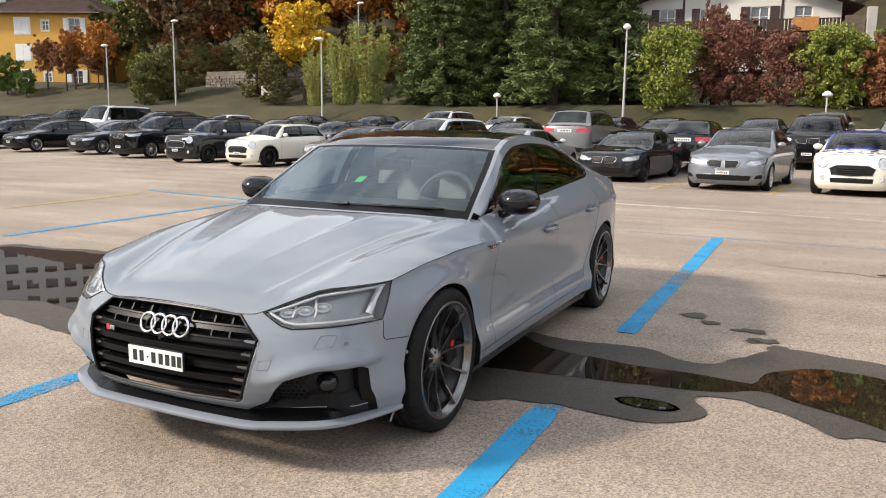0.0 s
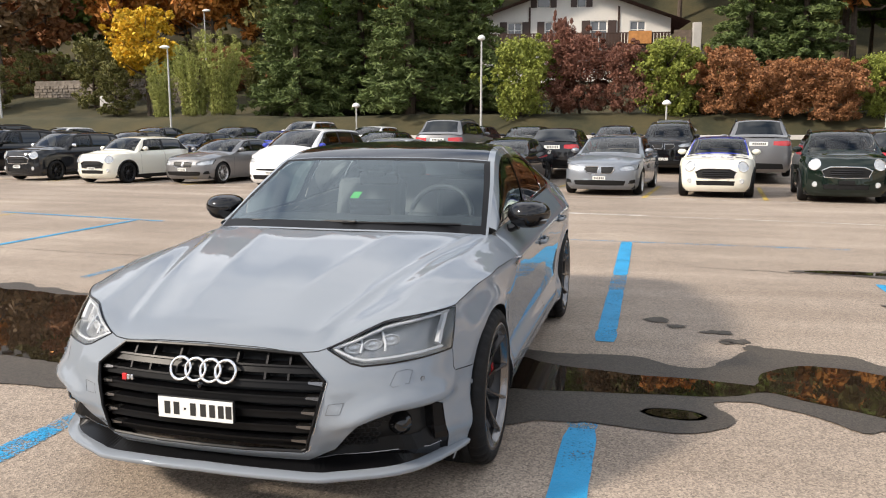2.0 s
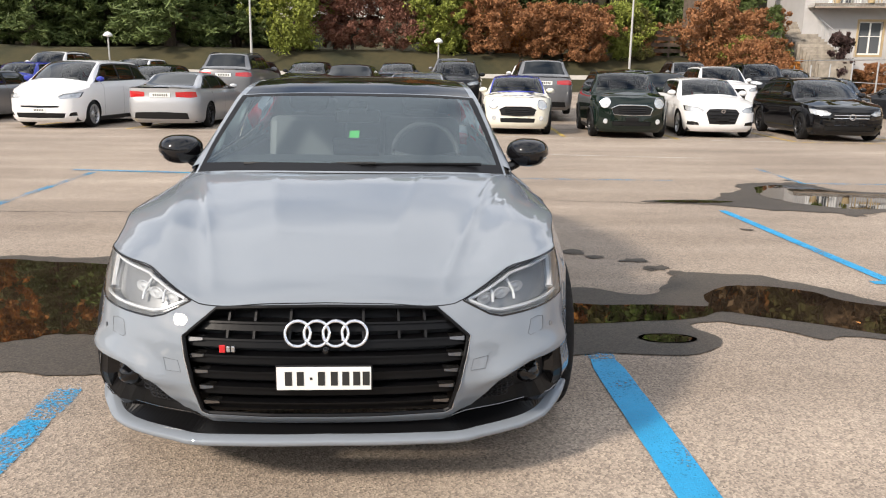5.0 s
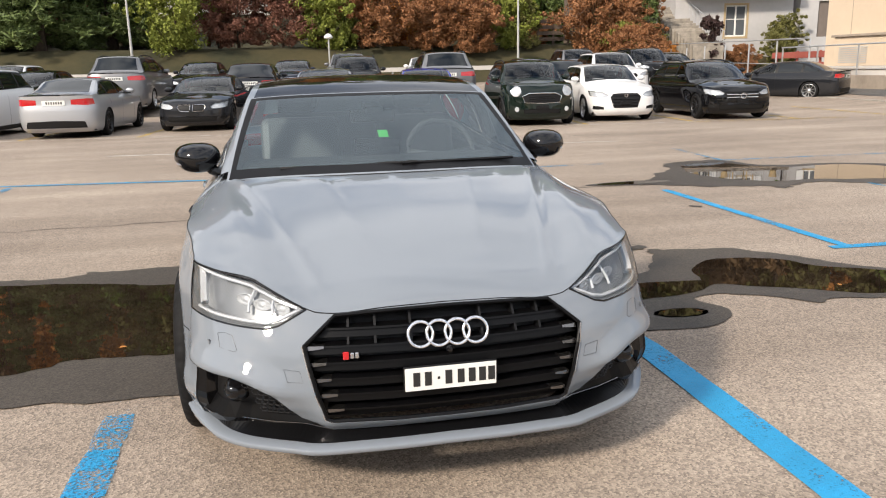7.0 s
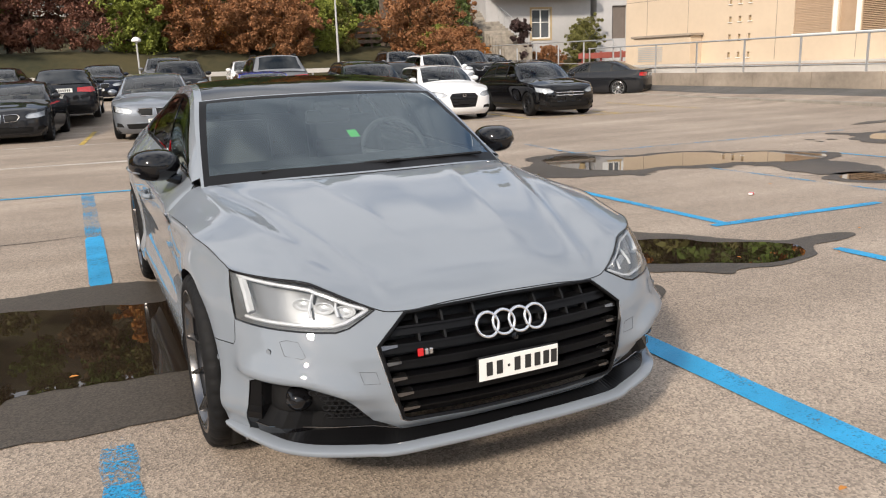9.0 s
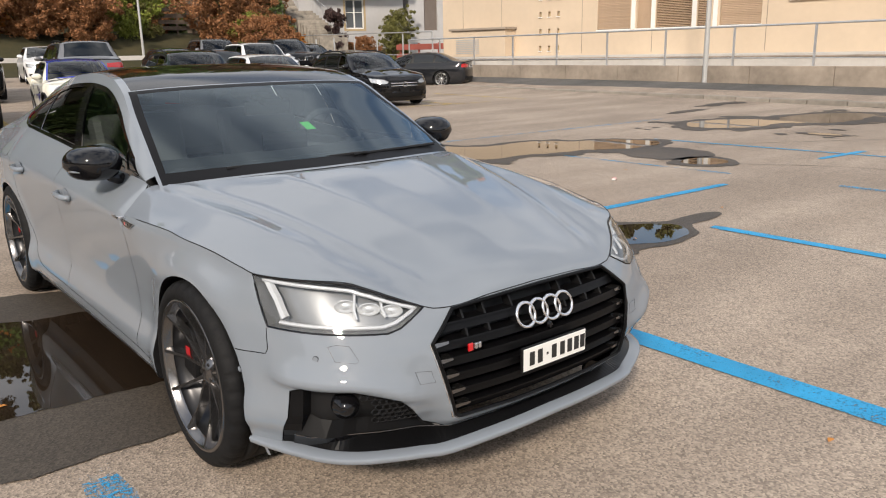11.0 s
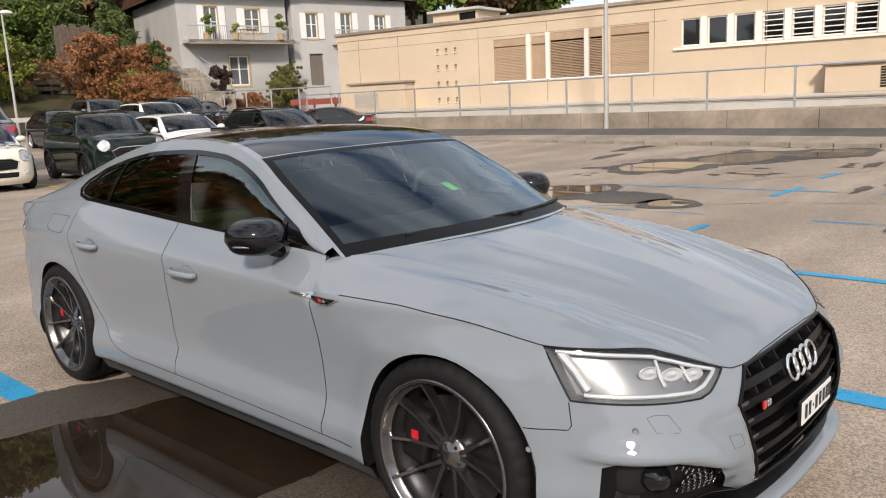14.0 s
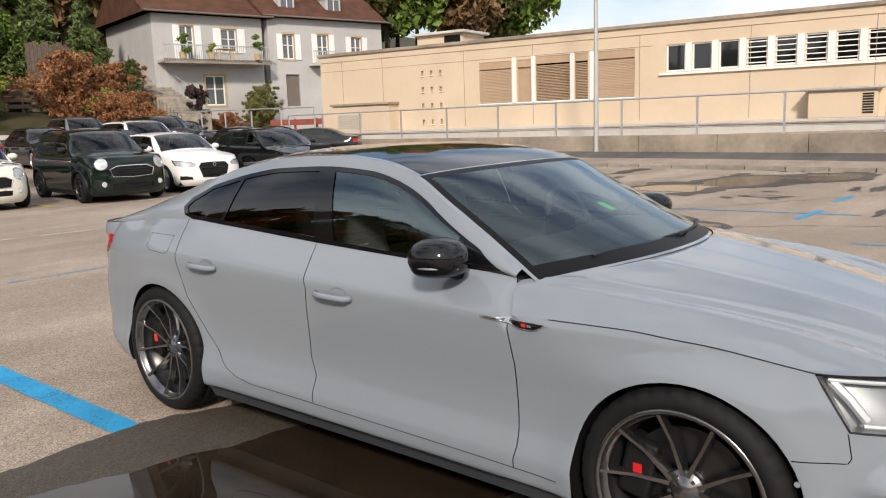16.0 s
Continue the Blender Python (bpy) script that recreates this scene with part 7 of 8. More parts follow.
for key, x, y, turn, lab in (
        ("sedanblack", -3.8, 29.2, T0, "black saloon further back in the car park"), ("sedannavy", -0.1, 31.5, T0, "dark blue saloon further back"), ("hatchwhite", 5.8, 31, T0, "white hatchback further back"),
        ("hatchanthracite", 9.2, 26, T0, "dark hatchback in the second row"), ("suvgrey", 13.2, 31.5, T0, "grey sport utility car further back"), ("suvblack", 14.8, 27.6, T0, "black sport utility car further back"),
        ("hatchanthracite", 8.2, 22.6, 175, "dark hatchback parked tail first"), ("suvblack", -41.5, 30.5, T0, "black sport utility car further back"), ("sedannavy", -36.6, 24.6, T0 + 4, "dark blue saloon at the end of the row"),
        ("sedanblack", -46.5, 31.5, T0 + 6, "black saloon further back"), ("sedanblack", -34.4, 21.4, T0, "black saloon at the end of the row"), ("sedanblack", -20.0, 24.2, T0, "black saloon in the second row"),
        ("suvwhite", -15.2, 31.5, T0, "white sport utility car further back"), ("sedannavy", -22.8, 29.6, T0, "dark blue saloon further back"), ("hatchanthracite", -25.0, 25.2, T0, "dark hatchback in the second row"),
        ("suvblack", -28.6, 25.6, T0, "black sport utility car in the second row"), ("sedanblack", -8.6, 23.8, T0, "black saloon in the second row"), ("hatchanthracite", -6.6, 31.4, T0, "dark hatchback further back"),
        ("suvgrey", 2.4, 31.8, T0, "grey sport utility car further back"), ("sedannavy", 17.6, 30.5, T0, "dark blue saloon further back"), ("sedanblack", -19.0, 30.8, T0, "black saloon further back"), ("hatchwhite", -29.5, 31.5, T0, "white hatchback further back"),
        ("sedanblack", -51.5, 27.5, T0 + 8, "black saloon further back"), ("hatchanthracite", -42.0, 26.0, T0 + 6, "dark hatchback further back")):
    another(key, x, y, turn, lab)

# ---- trees and shrubs ----
def leaf_cloud(name, rnd, clumps, per, size, mat, flat=0.0, droop=0.0, thin=0.55):
    """Many small leaves in clumps; clumps: (centre, radius)."""
    n = len(clumps) * per
    rs = np.random.RandomState(rnd.randint(0, 9999))
    cen = np.repeat(np.array([c for c, _ in clumps]), per, axis=0)
    rad = np.repeat(np.array([r for _, r in clumps]), per)
    d = rs.normal(size=(n, 3))
    d /= np.linalg.norm(d, axis=1)[:, None]
    pos = cen + d * (rad * rs.uniform(0.25, 1.0, n) ** 0.6)[:, None] * np.array([1, 1, 0.8])
    a = rs.normal(size=(n, 3))
    a[:, 2] = a[:, 2] * (1 - flat) - droop
    a /= np.linalg.norm(a, axis=1)[:, None]
    b = np.cross(a, rs.normal(size=(n, 3)))
    b /= np.linalg.norm(b, axis=1)[:, None]
    s = size * rs.uniform(0.6, 1.4, n)[:, None]
    v = np.stack([pos - a * s, pos + b * s * thin, pos + a * s, pos - b * s * thin], axis=1).reshape(-1, 3)
    me = bpy.data.meshes.new(name)
    me.vertices.add(4 * n)
    me.vertices.foreach_set("co", v.ravel())
    me.loops.add(4 * n)
    me.loops.foreach_set("vertex_index", np.arange(4 * n))
    me.polygons.add(n)
    me.polygons.foreach_set("loop_start", np.arange(0, 4 * n, 4))
    me.polygons.foreach_set("loop_total", np.full(n, 4))
    me.materials.append(mat)
    me.update(calc_edges=True)
    return me


def broadleaf(seed, h, r, mat, label, category="tree", trunk=0.35, per=85, size=0.16, clumps=70, name="tree", thin=0.55):
    """A tapered trunk with limbs and a ragged crown. Built at the origin."""
    rnd = random.Random(seed)
    t = thing(name, pose(0, 0, 0), label, category, "trees")
    bm = bmesh.new()
    top = Vector((rnd.uniform(-.1, .1) * r, rnd.uniform(-.1, .1) * r, h * 0.8))
    tr = h * 0.018 + 0.03
    add_tube(bm, [(0, 0, -0.4), top * 0.3 + Vector((rnd.uniform(-.1, .1), 0, 0)), top * 0.6, top], tr, 7, tr * 0.25)
    cl = []
    for k in range(11):
        z0 = h * (trunk + (0.8 - trunk) * rnd.random() * 0.8)
        a = rnd.uniform(0, 6.28)
        e = Vector((math.cos(a) * r * rnd.uniform(.5, .95), math.sin(a) * r * rnd.uniform(.5, .95), min(h * 0.95, z0 + h * rnd.uniform(.05, .3))))
        s = top * (z0 / (h * 0.8))
        add_tube(bm, [s, (s + e) / 2 + Vector((0, 0, -0.03 * h)), e], tr * 0.45, 5, tr * 0.1)
    for k in range(clumps):
        a, q = rnd.uniform(0, 6.28), rnd.uniform(-1, 1)
        w = math.sqrt(max(0, 1 - q * q)) * rnd.uniform(0.45, 1.0)
        if name == "shrub" and q < 0.1:           # shrubs are leafy down to the ground
            w = rnd.uniform(0.4, 1.0) * (1 + 0.35 * min(0, q))
        lump = 0.72 + 0.55 * noise.noise((math.cos(a) * 1.7 + seed, math.sin(a) * 1.7, q * 1.9))
        c = Vector((math.cos(a) * r * w * lump, math.sin(a) * r * w * lump, h * (trunk + 1) / 2 + q * h * (1 - trunk) / 2 * (rnd.uniform(.8, 1) if name == "shrub" and q < 0 else rnd.uniform(.7, 1) * (0.55 + 0.5 * lump))))
        cl.append((c, r * rnd.choice((0.08, 0.12, 0.18, 0.26))))
        if rnd.random() < 0.35:      # loose sprays that break the outline
            cl.append((c * 1.0 + Vector((math.cos(a) * r * 0.22, math.sin(a) * r * 0.22, rnd.uniform(.02, .12) * h)), r * 0.07))
    part("trunk", bm, M["bark"], t)
    part("crown", leaf_cloud("crown", rnd, cl, per, size, mat, thin=thin, droop=0.5 if thin < 0.3 else 0.0), parent=t)
    return t


def conifer(seed, h, r, mat, label, per=44, size=0.26, low=0.08, layers=24):
    rnd = random.Random(seed)
    t = thing("fir_tree", pose(0, 0, 0), label, "tree", "trees")
    bm = bmesh.new()
    add_tube(bm, [(0, 0, -0.4), (0, 0, h * 0.5), (0, 0, h * 0.97)], h * 0.02 + 0.05, 8, 0.02)
    cl = []
    for i in range(layers):
        f = i / layers
        z = h * (low + (0.97 - low) * f)
        rr = r * (1 - f) ** 0.8 * rnd.uniform(0.75, 1.1) + 0.1
        for k in range(max(4, int(13 * (1 - f) + 3))):
            a = rnd.uniform(0, 6.28)
            q = rr * rnd.uniform(0.75, 1.15)
            e = Vector((math.cos(a) * q, math.sin(a) * q, z - 0.16 * q + rnd.uniform(-.2, .2)))
            if k % 3 == 0:
                add_tube(bm, [(0, 0, z), e], 0.04, 4, 0.01)
            for w in (0.35, 0.6, 0.82, 1.0):
                cl.append((Vector((0, 0, z)).lerp(e, w) + Vector((0, 0, -0.05 - 0.1 * w)), 0.16 + 0.26 * (1 - f) * (1.1 - 0.4 * w)))
    part("trunk", bm, M["bark"], t)
    part("crown", leaf_cloud("crown", rnd, cl, per, size, mat, flat=0.55, droop=0.35, thin=0.2), parent=t)
    return t


def put(ob, x, y, s=1.0, turn=0.0, z=None, sz=None):
    ob.matrix_basis = pose(x, y, rise(x, y) if z is None else z, 0, 0, turn) @ Matrix.Diagonal((s, s, sz or s, 1))
    return ob


def again(ob, x, y, s=1.0, turn=0.0, sz=None):
    return put(copy_thing(ob, pose(0, 0, 0)), x, y, s, turn, None, sz)


# large dark firs behind the car park
fir = put(conifer(1, 17, 3.7, M["leaf_fir"], "tall dark green fir with drooping boughs", per=36, size=0.24, low=0.06), -24.2, 51.5)
again(fir, -15.0, 50.5, 1.08, 70)
again(fir, -20.2, 54.5, 1.02, 160)
again(fir, -11.2, 53, 0.95, 230)
again(fir, 8.5, 60, 1.0, 40)
again(fir, 12.5, 61, 0.95, 140)
again(fir, -27, 57, 0.9, 280)
small_fir = put(conifer(2, 5.2, 1.5, M["leaf_fir"], "small dark conifer beside the steps", per=20, size=0.14, low=0.03, layers=16), 24.4, 48.0)
again(small_fir, 24.2, 53.2, 1.35, 80, 1.75)
again(small_fir, 22.2, 56.0, 1.6, 200, 2.0)
again(small_fir, 19.6, 58.0, 1.7, 20, 2.0)
# bamboo and autumn colour


def bamboo(seed, h, r):
    rnd = random.Random(seed)
    t = thing("bamboo", pose(0, 0, 0), "pale yellow-green bamboo clump", "bamboo", "trees")
    bm, cl = bmesh.new(), []
    for k in range(46):
        a, q = rnd.uniform(0, 6.28), rnd.random() ** .5 * r * .6
        b = Vector((math.cos(a) * q, math.sin(a) * q, -.2))
        hh = h * rnd.uniform(.55, 1.05)
        e = b + Vector((math.cos(a) * r * .5, math.sin(a) * r * .5, hh))
        m_ = b.lerp(e, .55) - Vector((math.cos(a), math.sin(a), 0)) * r * .16
        add_tube(bm, [b, m_, e], .018, 4, .006)
        for i in range(9):
            f = .12 + .88 * i / 8
            p = b.lerp(m_, f / .55) if f < .55 else m_.lerp(e, (f - .55) / .45)
            cl.append((p, .16 + .14 * rnd.random()))
    part("stem", bm, M["leaf_olive"], t)
    part("crown", leaf_cloud("crown", rnd, cl, 40, .13, M["leaf_bamboo"], droop=.7, thin=.16), parent=t)
    return t


bam = put(bamboo(3, 6.0, 1.5), -34.4, 49.5, 0.72)
again(bam, -31.6, 49.2, 0.86, 80)
again(bam, -29.6, 49.8, 1.0, 150)
yel = put(broadleaf(4, 9.0, 3.6, M["leaf_yellow"], "broad tree with bright yellow autumn leaves", per=110, size=0.17, clumps=90), -39.5, 55)
grn = put(broadleaf(5, 5.2, 3.0, M["leaf_lime"], "round yellow-green shrub on the bank", "shrub", 0.0, 150, 0.095, 120, "shrub"), -6.7, 48.6)
again(grn, 2.6, 48.8, 0.92, 100)
again(grn, 4.0, 51.5, 0.8, 200)
again(grn, 15.0, 50.0, 0.72, 30)
mar = put(broadleaf(6, 6.8, 3.9, M["leaf_maroon"], "dark red autumn shrub on the bank", "shrub", 0.0, 150, 0.095, 140, "shrub"), -3.0, 49.6, 0.78)
again(mar, -0.2, 49.0, 0.68, 120)
again(mar, -4.4, 51.6, 0.42, 220, 1.0)
rus = put(broadleaf(7, 4.2, 2.9, M["leaf_rust"], "rust-brown autumn shrub on the bank", "shrub", 0.0, 170, 0.08, 115, "shrub"), 6.0, 48.8)
again(rus, 9.4, 48.8, 0.86, 60)
again(rus, 12.2, 48.8, 0.90, 130)
again(rus, 21.0, 49.0, 1.1, 190)
again(rus, 24.0, 49.4, 0.9, 250)
ora = put(broadleaf(8, 3.4, 1.9, M["leaf_orange"], "orange autumn shrub on the bank", "shrub", 0.0, 210, 0.07, 65, "shrub"), 10.8, 51)
again(ora, 7.6, 53, 1.1, 90)
oliv = put(broadleaf(9, 4.6, 2.3, M["leaf_olive"], "olive-green shrub with thinning leaves", "shrub", 0.0, 150, 0.085, 70, "shrub"), -42.0, 54)
again(oliv, -46.5, 57, 1.3, 80)
again(oliv, 16.2, 49.8, 0.7, 150)
again(oliv, 34.5, 47.4, 0.78, 220)
again(oliv, 33.3, 46.6, 0.6, 20)
pur = put(broadleaf(10, 4.2, 1.3, M["leaf_purple"], "upright dark purple shrub by the house", "shrub", 0.02, 120, 0.13, 50, "shrub"), 28.4, 46.6, 0.85, 0, None, 1.0)
# green bushes beside the yellow house
gb = put(broadleaf(11, 6, 3.2, M["leaf_green"], "dense green bush beside the house", "shrub", 0.1, 110, 0.18, 70, "shrub"), -83.5, 57.5, 0.75)
again(gb, -79.5, 57.0, 0.5, 90)
# mixed wood on the hill behind
kinds = [broadleaf(21, 12, 4.2, M["leaf_orange"], "tall tree with orange autumn leaves", per=70, size=0.28, clumps=80),
         broadleaf(22, 12, 4.5, M["leaf_rust"], "tall tree with russet autumn leaves", per=70, size=0.28, clumps=80),
         broadleaf(23, 11, 4.2, M["leaf_green"], "tall green tree on the hill", per=70, size=0.28, clumps=80),
         broadleaf(24, 10, 4.0, M["leaf_brown"], "brown thinning tree on the hill", per=55, size=0.26, clumps=70),
         broadleaf(25, 11, 4.2, M["leaf_olive"], "olive-green tree on the hill", per=70, size=0.28, clumps=80)]
spots = []
rt = random.Random(77)
for k in range(900):
    x, y = rt.uniform(-190, 85), rt.uniform(58, 165)
    if -16 < x < 9 and y < 84 or -112 < x < -82 and y < 86 or 14 < x < 50 and y < 64 or x >= 50 and y < 80 or -92 < x < -64 and y < 67 or -56 < x < -36 and y < 63 or -27 < x < 16 and y < 64 or -200 < x < -120 and 95 < y < 150 or -1.62 < (x - 2) / (y + 3) < -1.13:
        continue
    if all((x - a) ** 2 + (y - b) ** 2 > 20 + max(0, y - 90) * .5 for a, b in spots):
        spots.append((x, y))
for k, (x, y) in enumerate(spots):
    kd = kinds[rt.choice((0, 1, 1, 0, 2, 3, 4, 4) if x < -20 else (2, 4, 3, 0, 2, 4))]
    s = rt.uniform(0.75, 1.35)
    if k < 5:
        put(kinds[k], x, y, s, rt.uniform(0, 360))
    else:
        again(kd, x, y, s, rt.uniform(0, 360), s * rt.uniform(0.9, 1.2))
# low trees on the open slope beside the ochre house
for k in range(44):
    y = rt.uniform(57, 82)
    x = 2 + (y + 3) * rt.uniform(-1.62, -1.13)
    if x < -84 and y < 86:
        continue
    s = rt.uniform(0.38, 0.56)
    again(kinds[rt.choice((0, 1, 0, 4, 1))], x, y, s, rt.uniform(0, 360), s * rt.uniform(0.9, 1.15))
# the tree line on the far side of the car park
for k in range(72):
    a = rt.uniform(158, 318)
    q = rt.uniform(62, 92)
    x, y = math.cos(radians(a)) * q, math.sin(radians(a)) * q
    if y < 40:
        again(kinds[rt.choice((1, 2, 4, 4))], x, y, rt.uniform(0.8, 1.25), rt.uniform(0, 360))

# tall trees behind the white house
for x, y in ((16, 66), (22, 68), (29, 66), (36, 68), (43, 66), (50, 68), (57, 64), (64, 62), (72, 64), (80, 62), (88, 66), (96, 68), (33, 74), (47, 74), (61, 73), (76, 74), (104, 74)):
    again(kinds[rt.choice((0, 2, 3, 4, 4))], x + rt.uniform(-2, 2), y + rt.uniform(-2, 2), rt.uniform(1.5, 2.0), rt.uniform(0, 360), rt.uniform(1.7, 2.3))
# undergrowth on the slope
under = [oliv, rus, grn, mar]
for k in range(150):
    x, y = rt.uniform(-75, 24), rt.uniform(52.5, 72)
    if -16 < x < 9 and y > 58 or -56 < x < -36 and y < 62 or -27 < x < -14 and y < 57:
        continue
    if x < -1.08 * y:
        continue
    if -16 < x < 24:
        again(rt.choice((oliv, oliv, rus, grn)), x, y, rt.uniform(0.3, 0.6), rt.uniform(0, 360))
        continue
    again(rt.choice((oliv, oliv, rus, grn, mar) if x > -20 else (oliv, oliv, oliv, rus, grn)), x, y, rt.uniform(0.5, 1.15), rt.uniform(0, 360))

# green tree and shrubs round the terrace and the house
again(kinds[2], 19.8, 57.5, 0.62, 40)
again(grn, 22.6, 47.6, 0.62, 60)
again(ora, 24.6, 46.6, 0.75, 140)
again(rus, 22.4, 45.8, 0.85, 300)
again(oliv, 25.4, 49.6, 0.5, 10)
again(kinds[2], -88.0, 76.0, 0.95, 75)
again(rus, 30.6, 46.4, 0.5, 20)

# ---- the houses on the slope ----
def house(name, m, w, d, h, wall, roofm, label, ridge=2.6, eave=0.6, windows=(), shutter=None, trim=None, gable=False, hip=False):
    """A house in its own frame: front along x at y = 0, facing -y. windows: (x0, x1, z0, z1, leaves) on the front."""
    t = thing(name, m, label, "house", "houses")
    hs = [q[:4] for q in windows]
    bm = wall_sheet(0, w, -3.5, h, hs, 0.0, 0.35)
    rot = Matrix(((0, 1, 0, 0), (1, 0, 0, 0), (0, 0, 1, 0), (0, 0, 0, 1)))
    for v in bm.verts:
        v.co = rot @ v.co
    part("wall", bm, wall, t)
    part("wall", box(0, .35, .352, d, -3.5, h), wall, t)
    part("wall", box(w - .35, w, .352, d, -3.5, h), wall, t)
    part("wall", box(.352, w - .352, d - .35, d, -3.5, h), wall, t)
    part("inner_floor", box(.36, w - .36, 1.2, 1.3, -3.4, h), M["dash"], t)
    e = eave
    R = bmesh.new()
    if gable:
        a = [R.verts.new(p) for p in ((-e, -e, h - .35 * e), (w / 2, -e, h + ridge), (w + e, -e, h - .35 * e), (-e, d + e, h - .35 * e), (w / 2, d + e, h + ridge), (w + e, d + e, h - .35 * e))]
        for f in ((0, 1, 4, 3), (1, 2, 5, 4)):
            R.faces.new([a[i] for i in f])
        gb_ = bmesh.new()
        q = [[gb_.verts.new(p) for p in ((0, yy, h), (w, yy, h), (w / 2, yy, h + ridge - .04))] for yy in (.0, .35)]
        for f in ([*q[0]], [*q[1]][::-1], [q[0][0], q[0][2], q[1][2], q[1][0]], [q[0][2], q[0][1], q[1][1], q[1][2]], [q[0][1], q[0][0], q[1][0], q[1][1]]):
            gb_.faces.new(f)
        part("gable", gb_, wall, t)
    elif hip:
        a = [R.verts.new(p) for p in ((-e, -e, h), (w + e, -e, h), (w + e, d + e, h), (-e, d + e, h), (d * .5, d * .5, h + ridge), (w - d * .5, d * .5, h + ridge))]
        for f in ((0, 1, 5, 4), (1, 2, 5), (2, 3, 4, 5), (3, 0, 4), (3, 2, 1, 0)):
            R.faces.new([a[i] for i in f])
    else:
        a = [R.verts.new(p) for p in ((-e, -e, h - .1), (w + e, -e, h - .1), (w + e, d + e, h - .1), (-e, d + e, h - .1), (-e, d * .5, h + ridge), (w + e, d * .5, h + ridge))]
        for f in ((0, 1, 5, 4), (2, 3, 4, 5), (1, 2, 5), (3, 0, 4), (3, 2, 1, 0)):
            R.faces.new([a[i] for i in f])
    bmesh.ops.solidify(R, geom=R.faces[:], thickness=-.18)
    rf_ = part("roof", R, roofm, t)
    if not gable:
        part("gutter", tube([(-e, -e - .05, h - .02), (w + e, -e - .05, h - .02)], .07), M["grey_door"], rf_)
    for x0, x1, z0, z1, leaves in windows:
        wd = part("window", box(x0, x1, .16, .18, z0, z1), M["far_glass"] if leaves >= 0 else M["grey_door"], t)
        if leaves < 0:
            continue
        fr = bmesh.new()
        for a0, a1, b0, b1 in ((x0, x0 + .08, z0, z1), (x1 - .08, x1, z0, z1), (x0, x1, z1 - .08, z1), (x0, x1, z0, z0 + .1), ((x0 + x1) / 2 - .05, (x0 + x1) / 2 + .05, z0, z1), (x0, x1, (z0 + z1) / 2 + .1, (z0 + z1) / 2 + .15)):
            add_box(fr, a0, a1, .10, .16, b0, b1)
        part("window_frame", fr, M["trim_white"], wd)
        if trim:
            tm = bmesh.new()
            for a0, a1, b0, b1 in ((x0 - .14, x0, z0 - .14, z1 + .14), (x1, x1 + .14, z0 - .14, z1 + .14), (x0, x1, z1, z1 + .14), (x0, x1, z0 - .14, z0)):
                add_box(tm, a0, a1, -.03, .05, b0, b1)
            part("surround", tm, trim, wd)
        if shutter and leaves:
            sw = (x1 - x0) / 2
            for s0 in ((x0 - sw - .05, x0 - .05), (x1 + .05, x1 + sw + .05)) if leaves == 1 else ((x0, (x0 + x1) / 2 - .01), ((x0 + x1) / 2 + .01, x1)):
                sh = part("shutter", box(s0[0], s0[1], -.08, -.035, z0 - .02, z1 + .02, .008), shutter, wd)
    return t


def balcony(t, x0, x1, y0, z, hgt, solid, mat, deck=.2):
    b = part("balcony", box(x0, x1, y0, -.002, z - deck, z), M["pale_conc"] if not solid else M["dark_wood"], t)
    part("handrail", box(x0, x1, y0, y0 + .08, z + hgt - .08, z + hgt), mat, b)
    n = int((x1 - x0) / (.28 if solid else .16))
    for k in range(n):
        xx = x0 + (x1 - x0) * (k + .5) / n
        part("baluster", box(xx - (.11 if solid else .015), xx + (.11 if solid else .015), y0 + .02, y0 + .05, z + (.12 if solid else 0), z + hgt - .08), mat, b)
    if solid:
        part("base_board", box(x0, x1, y0, y0 + .05, z - .25, z + .12), mat, b)
    return b


# white house with the balcony and the outside steps
WH = pose(27.3, 49.8, 3.1, 0, 0, -11)
wh = house("white_house", WH, 8.4, 10, 6.55, M["white_wall"], M["roof_tile"], "white rendered house with brown tiled roof and a balcony", 3.4, .7,
           [(3.6, 5.1, .05, 2.2, 0), (2.0, 3.0, 3.3, 5.7, 1), (5.1, 6.3, 3.9, 5.6, 1)], M["shutter_white"], M["stone_trim"])
balcony(wh, .2, 8.3, -1.5, 3.25, 1.0, False, M["galv"])
part("balcony_front", box(.2, 8.3, -1.5, -1.42, 2.95, 3.25), M["concrete"], wh)
wing = house("white_house_wing", pose(35.9, 47.9, 3.1, 0, 0, -11), 10.6, 10, 6.7, M["white_wall"], M["roof_tile"], "white rendered house wing with white shutters and dormers", 3.6, .5,
             [(1.3, 2.5, -.1, 2.35, -1), (4.6, 5.9, .9, 2.7, 2), (1.2, 2.2, 3.5, 5.4, 1), (4.3, 5.3, 3.3, 5.5, 1), (7.5, 8.5, 3.5, 5.4, 1)], M["shutter_white"], M["stone_trim"])
balcony(wing, 3.4, 6.4, -.9, 3.15, 1.0, False, M["galv"], .15)
for x in (2.3, 6.6):
    dm = part("dormer", box(x - .7, x + .7, 1.0, 3.2, 7.2, 8.6), M["white_wall"], wing)
    part("dormer_roof", box(x - .9, x + .9, .8, 3.6, 8.6, 8.75), M["roof_tile"], dm)
    part("dormer_window", box(x - .5, x + .5, .96, .999, 7.5, 8.4), M["far_glass"], dm)
    part("dormer_bar", box(x - .04, x + .04, .94, .96, 7.5, 8.4), M["trim_white"], dm)
steps = thing("stone_steps", pose(26.0, 46.6, 2.3, 0, 0, -20), "weathered stone steps up to the white house", "steps", kind="structure")
